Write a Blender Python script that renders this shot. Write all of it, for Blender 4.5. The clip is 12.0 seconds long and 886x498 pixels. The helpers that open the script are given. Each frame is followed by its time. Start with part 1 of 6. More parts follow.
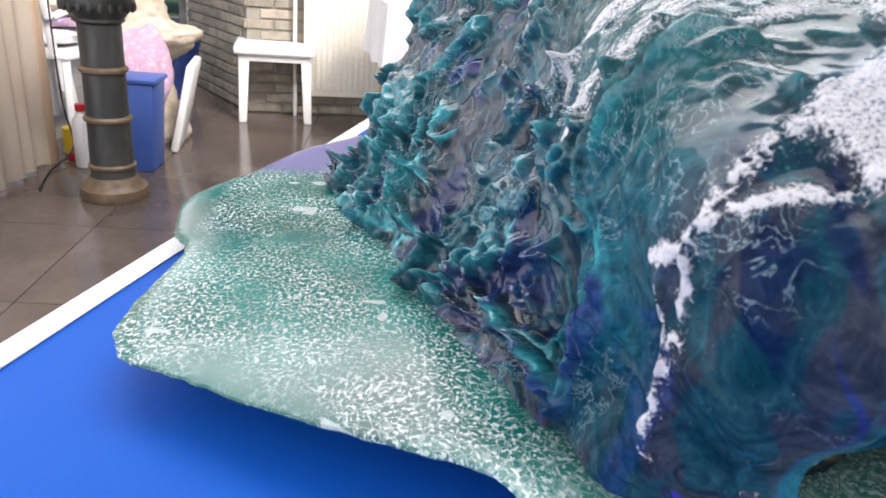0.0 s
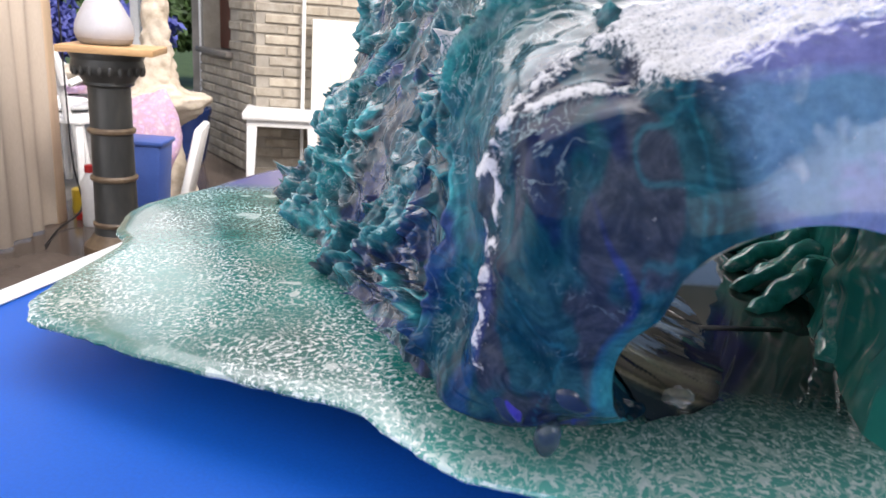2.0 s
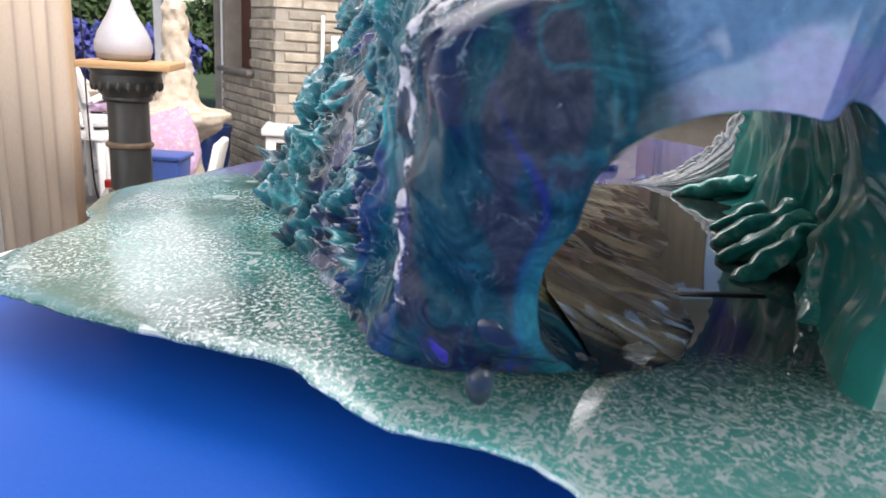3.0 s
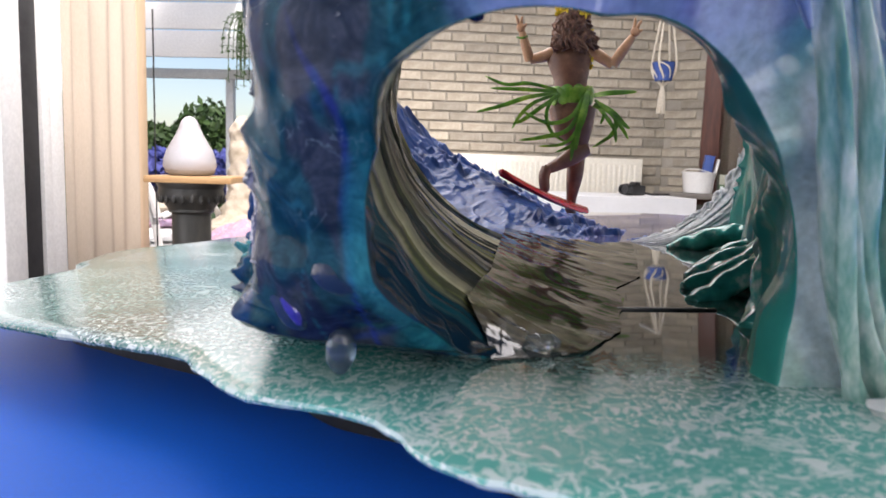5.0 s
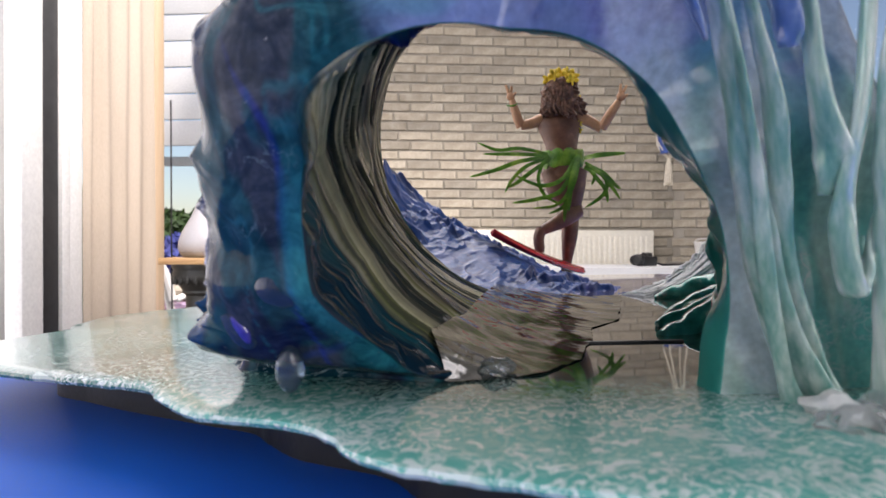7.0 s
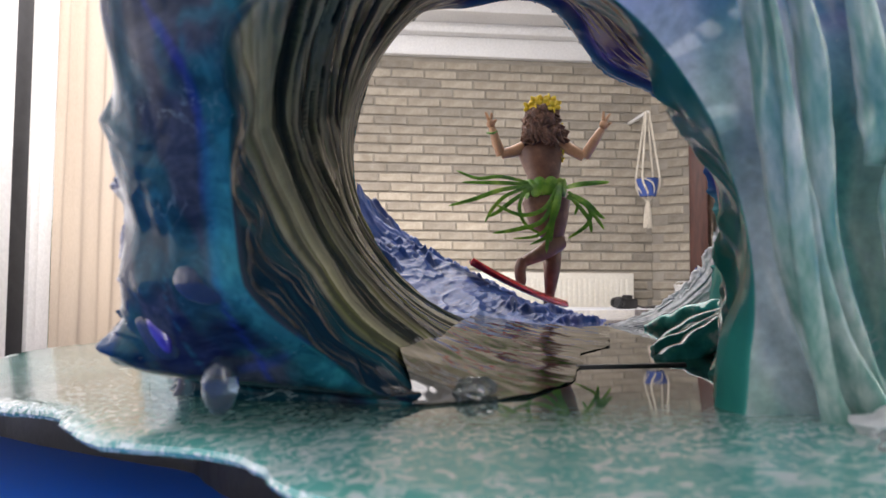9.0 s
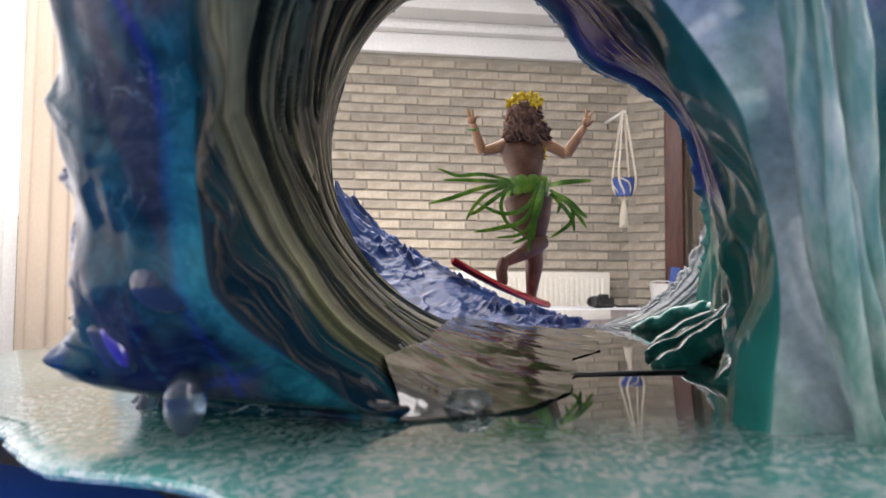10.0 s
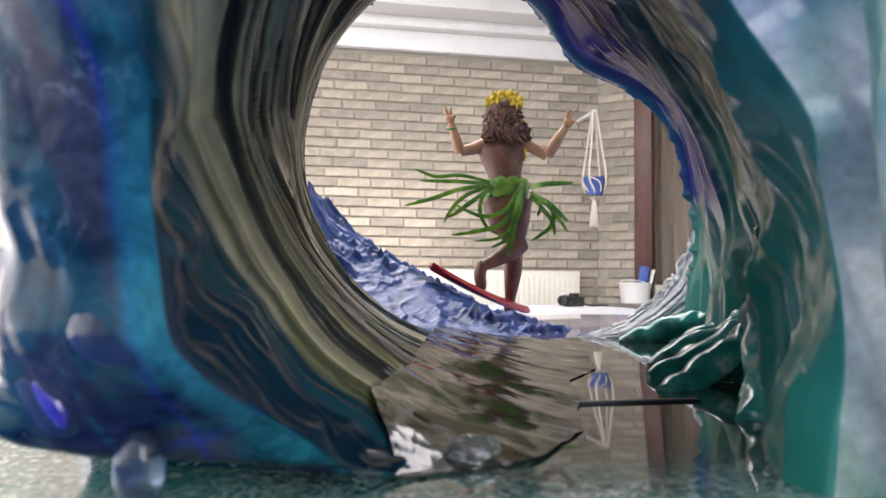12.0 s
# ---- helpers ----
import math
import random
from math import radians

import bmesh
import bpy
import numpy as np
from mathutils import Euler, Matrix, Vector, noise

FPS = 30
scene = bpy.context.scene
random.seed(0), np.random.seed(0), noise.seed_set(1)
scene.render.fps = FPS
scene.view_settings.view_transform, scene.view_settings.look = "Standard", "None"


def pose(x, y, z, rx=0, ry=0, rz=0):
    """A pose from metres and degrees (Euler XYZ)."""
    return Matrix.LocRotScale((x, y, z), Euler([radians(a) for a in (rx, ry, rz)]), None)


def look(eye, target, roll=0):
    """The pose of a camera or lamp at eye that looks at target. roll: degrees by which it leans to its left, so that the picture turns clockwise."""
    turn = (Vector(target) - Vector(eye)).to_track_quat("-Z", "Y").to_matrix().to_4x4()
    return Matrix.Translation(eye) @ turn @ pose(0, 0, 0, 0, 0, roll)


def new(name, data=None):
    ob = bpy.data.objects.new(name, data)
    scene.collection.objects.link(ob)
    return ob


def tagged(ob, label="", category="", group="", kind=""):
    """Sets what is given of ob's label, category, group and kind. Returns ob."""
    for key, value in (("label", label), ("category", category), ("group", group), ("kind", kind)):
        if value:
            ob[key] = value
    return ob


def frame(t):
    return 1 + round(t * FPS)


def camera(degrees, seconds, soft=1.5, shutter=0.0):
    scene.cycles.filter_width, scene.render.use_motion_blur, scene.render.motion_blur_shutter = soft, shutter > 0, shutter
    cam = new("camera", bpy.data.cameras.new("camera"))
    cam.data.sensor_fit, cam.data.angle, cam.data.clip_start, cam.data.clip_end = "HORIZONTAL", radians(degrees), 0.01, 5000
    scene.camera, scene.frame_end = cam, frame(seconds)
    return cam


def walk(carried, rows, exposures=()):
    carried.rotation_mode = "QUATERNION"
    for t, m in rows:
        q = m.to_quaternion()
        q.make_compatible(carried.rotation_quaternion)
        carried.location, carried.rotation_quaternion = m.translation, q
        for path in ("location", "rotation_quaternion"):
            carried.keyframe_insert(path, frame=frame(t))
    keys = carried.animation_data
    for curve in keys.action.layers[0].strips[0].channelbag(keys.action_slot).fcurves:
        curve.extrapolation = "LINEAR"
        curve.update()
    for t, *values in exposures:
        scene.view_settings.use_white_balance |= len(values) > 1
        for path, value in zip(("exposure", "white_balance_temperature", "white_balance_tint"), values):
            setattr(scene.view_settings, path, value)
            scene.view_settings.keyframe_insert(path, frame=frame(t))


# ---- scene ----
cam = camera(63.42, 12.0, soft=1.5)
cam.data.dof.use_dof = True
cam.data.dof.focus_distance = 0.64
cam.data.dof.aperture_fstop = 20.0

# seconds, eye, turn to the left, tilt up, roll
PATH = [
    (0.0, -0.2952, -0.4113, 1.0486, -5.150, -22.784, 5.210),
    (0.5, -0.2833, -0.4288, 1.0408, -3.539, -19.806, 4.431),
    (1.0, -0.2600, -0.4421, 1.0328, -3.432, -17.636, 4.253),
    (1.5, -0.2446, -0.4481, 1.0195, -4.699, -17.665, 5.226),
    (2.0, -0.2272, -0.4495, 1.0053, -3.479, -17.247, 4.614),
    (2.5, -0.2069, -0.4447, 0.9842, -2.928, -16.978, 4.457),
    (3.0, -0.1869, -0.4398, 0.9696, -1.337, -15.762, 3.826),
    (3.2, -0.1803, -0.4407, 0.9635, -0.656, -14.665, 3.979),
    (4.8, -0.1144, -0.4453, 0.9274, 4.437, -7.956, 1.608),
    (5.0, -0.1100, -0.4437, 0.9188, 4.600, -6.809, 1.738),
    (5.5, -0.0993, -0.4346, 0.9043, 5.200, -5.192, 1.323),
    (6.0, -0.0882, -0.4322, 0.9033, 5.956, -3.590, 0.598),
    (6.5, -0.0850, -0.4437, 0.8998, 6.275, -1.588, 0.411),
    (7.0, -0.0820, -0.4534, 0.8979, 6.077, -0.455, 0.128),
    (7.5, -0.0809, -0.4498, 0.8956, 5.319, 1.699, 0.611),
    (9.5, -0.0852, -0.3951, 0.8793, 3.909, 3.145, 0.154),
    (10.0, -0.0893, -0.3863, 0.8829, 2.577, 3.020, 0.418),
    (10.5, -0.0920, -0.3794, 0.8838, 1.336, 3.094, 0.602),
    (11.0, -0.0930, -0.3761, 0.8871, 0.763, 3.476, 0.416),
    (11.5, -0.0971, -0.3616, 0.8901, 0.841, 3.011, 0.306),
    (12.0, -0.1000, -0.3558, 0.8925, 0.098, 2.790, 0.574),
]
walk(cam, [(t, pose(x, y, z, 90 + tilt, 0, turn) @ pose(0, 0, 0, 0, 0, roll)) for t, x, y, z, turn, tilt, roll in PATH],
     [(0.0, -0.05, 6500, 16), (5.0, -0.05, 6650, 17), (6.5, -0.15, 6700, 18), (7.5, -0.28, 6700, 17), (9.5, -0.18, 6700, 17), (10.5, -0.10, 6650, 17), (11.5, 0.10, 6600, 17), (12.0, 0.24, 6550, 17)])

# ---- light ----
world = bpy.data.worlds.new("sky")
scene.world = world
world.use_nodes = True
wn = world.node_tree.nodes
sky = wn.new("ShaderNodeTexSky")
sky.sky_type = "NISHITA"
sky.sun_disc = False
sky.sun_elevation = radians(45)
sky.sun_rotation = radians(143)
world.node_tree.links.new(sky.outputs[0], wn["Background"].inputs[0])
wn["Background"].inputs[1].default_value = 0.15
scene.view_settings.exposure = 0.0


def lamp(name, kind, m, energy, color=(1, 1, 1), size=(1, 1), angle=0.0):
    data = bpy.data.lights.new(name, kind)
    data.energy, data.color = energy, color
    if kind == "AREA":
        data.shape, data.size, data.size_y = "RECTANGLE", size[0], size[1]
    else:
        data.angle = angle
    ob = new(name, data)
    ob.matrix_world = m
    return ob


lamp("sun", "SUN", look((3, -4, 5), (0, 0, 0)), 4.2, (1.0, 0.96, 0.9), angle=radians(12))
lamp("roof_light", "AREA", look((-0.45, 1.9, 2.76), (-0.45, 1.9, 0)), 113, (1.0, 0.98, 0.95), (2.8, 2.4))
# daylight at the glass door, stretched forward to brighten the wave's front
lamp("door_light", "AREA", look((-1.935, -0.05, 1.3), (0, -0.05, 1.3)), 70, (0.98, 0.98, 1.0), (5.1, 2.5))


lamp("terrace_light", "AREA", look((-1.93, 3.75, 2.2), (0.4, 3.6, 1.3)), 10, (1.0, 0.98, 0.95), (1.5, 0.95))
# fill lamp added to brighten the front faces; no source is seen there
lamp("front_fill_light", "AREA", look((1.15, -2.84, 1.5), (0.5, 0, 1.2)), 44, (0.97, 0.99, 1.0), (1.7, 1.6))


# ---- material tools ----
def nodes_of(name):
    m = bpy.data.materials.new(name)
    m.use_nodes = True
    nt = m.node_tree
    return m, nt, nt.nodes["Principled BSDF"]


def set_in(nt, node, key, value):
    sock = node.inputs[key]
    if isinstance(value, bpy.types.NodeSocket):
        nt.links.new(value, sock)
    else:
        sock.default_value = value


def add(nt, kind, **inputs):
    node = nt.nodes.new("ShaderNode" + kind)
    for key, value in inputs.items():
        set_in(nt, node, key.replace("_", " "), value)
    return node


def rgb(c):
    return (c[0], c[1], c[2], 1.0)


def ramp(nt, fac, stops):
    node = nt.nodes.new("ShaderNodeValToRGB")
    while len(node.color_ramp.elements) < len(stops):
        node.color_ramp.elements.new(0.5)
    for e, (p, c) in zip(node.color_ramp.elements, stops):
        e.position, e.color = p, rgb(c)
    nt.links.new(fac, node.inputs[0])
    return node.outputs[0]


def mixed(nt, fac, a, b, mode="MIX"):
    node = nt.nodes.new("ShaderNodeMix")
    node.data_type, node.blend_type = "RGBA", mode
    for k, v in ((0, fac), (6, a), (7, b)):
        if isinstance(v, bpy.types.NodeSocket):
            nt.links.new(v, node.inputs[k])
        else:
            node.inputs[k].default_value = v if k == 0 else rgb(v)
    return node.outputs[2]


def surf(name, stops, scale=10.0, rough=0.5, bump=0.1, fine=120.0, metal=0.0, stretch=(1, 1, 1), coat=0.0, per_piece=0.0, depth=0.001, trans=0.0, spec=0.5):
    """A two-scale noise surface: large stains through a ramp, fine grain as tint and relief."""
    m, nt, bsdf = nodes_of(name)
    co = add(nt, "TexCoord").outputs["Object"]
    mp = add(nt, "Mapping", Vector=co, Scale=stretch).outputs[0]
    big = add(nt, "TexNoise", Vector=mp, Scale=scale, Detail=6.0, Roughness=0.6)
    small = add(nt, "TexNoise", Vector=mp, Scale=fine, Detail=4.0, Roughness=0.6)
    col = ramp(nt, big.outputs[0], stops)
    grain = ramp(nt, small.outputs[0], [(0.25, (0.78,) * 3), (0.75, (1.12,) * 3)])
    col = mixed(nt, 0.6, col, grain, "MULTIPLY")
    if per_piece:
        rnd = add(nt, "ObjectInfo").outputs["Random"]
        isl = add(nt, "NewGeometry").outputs["Random Per Island"]
        s = add(nt, "Math")
        s.operation = "ADD"
        nt.links.new(rnd, s.inputs[0]), nt.links.new(isl, s.inputs[1])
        fr = add(nt, "Math")
        fr.operation = "FRACT"
        nt.links.new(s.outputs[0], fr.inputs[0])
        tone = ramp(nt, fr.outputs[0], [(0.0, (1 - per_piece,) * 3), (0.5, (1.0, 0.98, 0.95)), (1.0, (1 + per_piece * 0.5, 1 + per_piece * 0.45, 1 + per_piece * 0.35))])
        col = mixed(nt, 1.0, col, tone, "MULTIPLY")
    set_in(nt, bsdf, "Base Color", col)
    set_in(nt, bsdf, "Metallic", metal)
    rr = add(nt, "MapRange", Value=small.outputs[0])
    rr.inputs[3].default_value, rr.inputs[4].default_value = max(0.02, rough * 0.8), min(1, rough * 1.2)
    set_in(nt, bsdf, "Roughness", rr.outputs[0])
    set_in(nt, bsdf, "Coat Weight", coat)
    set_in(nt, bsdf, "Transmission Weight", trans)
    set_in(nt, bsdf, "Specular IOR Level", spec)
    if bump:
        b = add(nt, "Bump", Strength=bump, Distance=depth, Height=small.outputs[0])
        set_in(nt, bsdf, "Normal", b.outputs[0])
    return m


M = {}
M["brick"] = surf("brick", [(0.3, (0.29, 0.255, 0.20)), (0.55, (0.40, 0.36, 0.295)), (0.75, (0.50, 0.46, 0.39))], 14, 0.85, 0.6, 90, per_piece=0.28, depth=0.004)
M["mortar"] = surf("mortar", [(0.3, (0.26, 0.235, 0.195)), (0.7, (0.36, 0.33, 0.28))], 9, 0.95, 0.6, 150, depth=0.003)
M["tile"] = surf("floor_tile", [(0.3, (0.07, 0.055, 0.048)), (0.6, (0.115, 0.093, 0.08)), (0.8, (0.16, 0.13, 0.115))], 3, 0.16, 0.03, 40, per_piece=0.12)
M["grout"] = surf("grout", [(0.3, (0.16, 0.14, 0.12)), (0.7, (0.22, 0.2, 0.18))], 20, 0.9, 0.3)
M["white_wall"] = surf("white_plaster", [(0.3, (0.74, 0.73, 0.71)), (0.7, (0.82, 0.81, 0.79))], 2.5, 0.8, 0.15, 60)
M["white_paint"] = surf("white_paint", [(0.3, (0.78, 0.78, 0.77)), (0.7, (0.84, 0.84, 0.83))], 4, 0.35, 0.05, 80)
M["plastic_white"] = surf("white_plastic", [(0.3, (0.76, 0.75, 0.73)), (0.7, (0.85, 0.85, 0.83))], 8, 0.4, 0.08, 150)
M["seal"] = surf("dark_rubber", [(0.3, (0.015, 0.015, 0.017)), (0.7, (0.03, 0.03, 0.032))], 20, 0.6, 0.1)
M["curtain"] = surf("cream_fabric", [(0.3, (0.42, 0.345, 0.27)), (0.7, (0.52, 0.445, 0.365))], 3, 0.9, 0.3, 400, stretch=(1, 1, 0.15))
M["radiator"] = surf("radiator_enamel", [(0.3, (0.74, 0.70, 0.60)), (0.7, (0.80, 0.77, 0.68))], 4, 0.35, 0.04, 60)
M["blue_top"] = surf("blue_table_paint", [(0.35, (0.004, 0.095, 0.50)), (0.7, (0.006, 0.115, 0.56))], 3, 0.48, 0.06, 500, depth=0.0003, spec=0.08)
M["line"] = surf("white_line_paint", [(0.3, (0.74, 0.74, 0.73)), (0.7, (0.82, 0.82, 0.8))], 20, 0.5, 0.1, 300)
M["steel"] = surf("dark_steel", [(0.3, (0.03, 0.03, 0.035)), (0.7, (0.06, 0.06, 0.065))], 12, 0.5, 0.1, metal=0.4)
M["ceramic_dark"] = surf("dark_glazed_ceramic", [(0.3, (0.022, 0.024, 0.024)), (0.55, (0.050, 0.050, 0.046)), (0.75, (0.10, 0.085, 0.065))], 9, 0.4, 0.3, 60, stretch=(1, 1, 0.4), depth=0.003)
M["ceramic_rim"] = surf("brown_glazed_rim", [(0.3, (0.09, 0.06, 0.035)), (0.7, (0.2, 0.14, 0.085))], 20, 0.4, 0.3, 90)
M["wood_light"] = surf("light_wood", [(0.3, (0.40, 0.22, 0.09)), (0.5, (0.52, 0.31, 0.14)), (0.7, (0.6, 0.38, 0.18))], 6, 0.5, 0.2, 60, stretch=(1, 12, 12))
M["wood_brown"] = surf("brown_wood", [(0.3, (0.055, 0.016, 0.01)), (0.7, (0.12, 0.04, 0.024))], 6, 0.4, 0.2, 60, stretch=(10, 10, 1))
M["grey_shell"] = surf("grey_moulded_shell", [(0.3, (0.36, 0.35, 0.37)), (0.7, (0.44, 0.43, 0.45))], 5, 0.45, 0.06, 200)
M["stone_white"] = surf("cream_cast_stone", [(0.3, (0.34, 0.28, 0.20)), (0.5, (0.50, 0.43, 0.34)), (0.7, (0.60, 0.54, 0.45))], 14, 0.85, 0.5, 70, depth=0.004)
M["stone_grey"] = surf("grey_paving_stone", [(0.3, (0.2, 0.19, 0.175)), (0.7, (0.32, 0.3, 0.28))], 5, 0.8, 0.3, 60, per_piece=0.15)
M["blue_plastic"] = surf("blue_plastic", [(0.3, (0.035, 0.08, 0.30)), (0.7, (0.05, 0.11, 0.38))], 6, 0.45, 0.08)
M["blue_glaze"] = surf("blue_glaze", [(0.3, (0.008, 0.02, 0.085)), (0.7, (0.015, 0.035, 0.13))], 9, 0.25, 0.1)
M["pink_cloth"] = surf("pink_patterned_cloth", [(0.35, (0.52, 0.40, 0.46)), (0.5, (0.40, 0.25, 0.32)), (0.6, (0.45, 0.33, 0.52)), (0.7, (0.58, 0.46, 0.52))], 26, 0.9, 0.3, 200)
M["red_plastic"] = surf("red_plastic", [(0.3, (0.45, 0.02, 0.02)), (0.7, (0.55, 0.03, 0.03))], 10, 0.35, 0.05)
M["yellow_plastic"] = surf("yellow_plastic", [(0.3, (0.55, 0.36, 0.02)), (0.7, (0.62, 0.44, 0.04))], 10, 0.4, 0.05)
M["cloth_white"] = surf("white_tablecloth", [(0.3, (0.72, 0.73, 0.74)), (0.7, (0.8, 0.81, 0.82))], 5, 0.75, 0.2, 300)
M["black"] = surf("black_plastic", [(0.3, (0.008, 0.008, 0.009)), (0.7, (0.02, 0.02, 0.021))], 20, 0.4, 0.3, 200)
M["sill"] = surf("grey_stone_sill", [(0.3, (0.13, 0.115, 0.1)), (0.7, (0.2, 0.18, 0.16))], 12, 0.5, 0.1)
M["rope"] = surf("cream_cotton_rope", [(0.3, (0.58, 0.52, 0.42)), (0.7, (0.72, 0.67, 0.57))], 60, 0.95, 0.6, 500)
M["leaf_far"] = surf("garden_leaves", [(0.25, (0.025, 0.055, 0.015)), (0.5, (0.055, 0.11, 0.03)), (0.8, (0.10, 0.17, 0.05))], 6, 0.6, 0.3, per_piece=0.5)
M["leaf_blue"] = surf("blue_flowers", [(0.3, (0.06, 0.08, 0.35)), (0.7, (0.16, 0.18, 0.55))], 6, 0.7, 0.3, per_piece=0.4)
M["bark"] = surf("bark", [(0.3, (0.05, 0.038, 0.028)), (0.7, (0.12, 0.09, 0.07))], 12, 0.9, 0.6)
M["grass"] = surf("lawn", [(0.3, (0.04, 0.075, 0.02)), (0.7, (0.08, 0.13, 0.04))], 3, 0.9, 0.5)

glass, nt, bsdf = nodes_of("window_glass")
set_in(nt, bsdf, "Base Color", (1, 1, 1, 1)), set_in(nt, bsdf, "Roughness", 0.0), set_in(nt, bsdf, "Transmission Weight", 1.0), set_in(nt, bsdf, "IOR", 1.05)
M["glass"] = glass
clear, nt, bsdf = nodes_of("clear_resin")
set_in(nt, bsdf, "Base Color", (0.9, 0.95, 0.96, 1)), set_in(nt, bsdf, "Roughness", 0.06), set_in(nt, bsdf, "Transmission Weight", 0.9), set_in(nt, bsdf, "IOR", 1.45)
M["clear"] = clear


# ---- mesh tools ----
def part(name, bm, material, parent=None, label="", smooth=True):
    """Link a bmesh as one mesh object, under a thing or a part."""
    me = bpy.data.meshes.new(name)
    bm.normal_update()
    for f in bm.faces:
        f.smooth = smooth
    bm.to_mesh(me)
    bm.free()
    for m in (material if isinstance(material, (list, tuple)) else [material]):
        me.materials.append(m)
    if smooth:
        me.set_sharp_from_angle(angle=radians(38))
    ob = new(name, me)
    ob.parent = parent
    if label:
        ob["label"] = label
    return ob


def thing(name, m, label, category, group="", kind=""):
    ob = new(name)
    ob.empty_display_size = 0.05
    ob.matrix_world = m
    return tagged(ob, label, category, group, kind)


def box(bm, lo, hi, bevel=0.0, m=None):
    verts = [bm.verts.new((x, y, z)) for z in (lo[2], hi[2]) for y in (lo[1], hi[1]) for x in (lo[0], hi[0])]
    faces = [bm.faces.new([verts[i] for i in q]) for q in ((0, 2, 3, 1), (4, 5, 7, 6), (0, 1, 5, 4), (2, 6, 7, 3), (0, 4, 6, 2), (1, 3, 7, 5))]
    if bevel:
        edges = list({e for f in faces for e in f.edges})
        out = bmesh.ops.bevel(bm, geom=edges, offset=bevel, segments=2, profile=0.5, affect="EDGES")
        verts = list({v for f in out["faces"] for v in f.verts} | {v for v in verts if v.is_valid})
    if m is not None:
        bmesh.ops.transform(bm, matrix=m, verts=verts)
    return verts


def slab(lo, hi, bevel=0.0, m=None):
    bm = bmesh.new()
    box(bm, lo, hi, bevel, m)
    return bm


def lathe(profile, n=40, bm=None, m=None):
    """A turned body from (radius, height) pairs."""
    bm = bm or bmesh.new()
    rings = []
    for r, z in profile:
        rings.append([bm.verts.new((max(r, 1e-4) * math.cos(2 * math.pi * k / n), max(r, 1e-4) * math.sin(2 * math.pi * k / n), z)) for k in range(n)])
    for a, b in zip(rings, rings[1:]):
        for k in range(n):
            bm.faces.new((a[k], a[(k + 1) % n], b[(k + 1) % n], b[k]))
    for ring, flip in ((rings[0], True), (rings[-1], False)):
        bm.faces.new(list(reversed(ring)) if flip else ring)
    if m is not None:
        bmesh.ops.transform(bm, matrix=m, verts=[v for r in rings for v in r])
    return bm


def tube(bm, path, radii, n=10, flat=1.0):
    """A tapered round bar along points."""
    path = [Vector(p) for p in path]
    rings, side = [], None
    for i, p in enumerate(path):
        way = (path[min(i + 1, len(path) - 1)] - path[max(i - 1, 0)]).normalized()
        side = (side - way * side.dot(way)).normalized() if side and (side - way * side.dot(way)).length > 1e-4 else way.orthogonal().normalized()
        up = way.cross(side)
        r = radii[i] if isinstance(radii, (list, tuple)) else radii
        rings.append([bm.verts.new(p + side * (r * math.cos(2 * math.pi * k / n)) + up * (r * flat * math.sin(2 * math.pi * k / n))) for k in range(n)])
    faces = []
    for a, b in zip(rings, rings[1:]):
        for k in range(n):
            faces.append(bm.faces.new((a[k], a[(k + 1) % n], b[(k + 1) % n], b[k])))
    faces.append(bm.faces.new(list(reversed(rings[0]))))
    faces.append(bm.faces.new(rings[-1]))
    return faces


def blob(bm, centre, radii, rough=0.0, seed=0, sub=3):
    """An uneven rounded lump."""
    out = bmesh.ops.create_icosphere(bm, subdivisions=sub, radius=1.0)
    for v in out["verts"]:
        n = v.co.normalized()
        k = 1 + rough * noise.noise(n * 1.7 + Vector((seed * 3.1, seed * 1.7, 0)))
        v.co = Vector((n.x * radii[0] * k, n.y * radii[1] * k, n.z * radii[2] * k)) + Vector(centre)
    return out["verts"]


def curve_points(pts, n):
    """A smooth run of points through the given ones."""
    pts = [Vector(p) for p in pts]
    out = []
    for i in range(n):
        s = i / (n - 1) * (len(pts) - 1)
        k = min(int(s), len(pts) - 2)
        f = s - k
        a, b, c, d = pts[max(k - 1, 0)], pts[k], pts[k + 1], pts[min(k + 2, len(pts) - 1)]
        out.append(0.5 * ((2 * b) + (c - a) * f + (2 * a - 5 * b + 4 * c - d) * f * f + (3 * b - a - 3 * c + d) * f ** 3))
    return out


def grid_mesh(name, P, material, parent, colors=None, extra=None, label=""):
    """A smooth sheet from an array of points (rows, columns, 3), with colours for each point."""
    r, c, _ = P.shape
    idx = np.arange(r * c).reshape(r, c)
    quads = np.stack([idx[:-1, :-1], idx[:-1, 1:], idx[1:, 1:], idx[1:, :-1]], -1).reshape(-1, 4)
    me = bpy.data.meshes.new(name)
    me.from_pydata(P.reshape(-1, 3).tolist(), [], quads.tolist())
    me.shade_smooth()
    if colors is not None:
        at = me.color_attributes.new("pigment", "FLOAT_COLOR", "POINT")
        rgba = np.ones((r * c, 4), np.float32)
        rgba[:, :3] = colors.reshape(-1, 3)
        at.data.foreach_set("color", rgba.ravel())
    for key, val in (extra or {}).items():
        at = me.attributes.new(key, "FLOAT", "POINT")
        at.data.foreach_set("value", val.astype(np.float32).ravel())
    me.materials.append(material)
    ob = new(name, me)
    ob.parent = parent
    if label:
        ob["label"] = label
    return ob


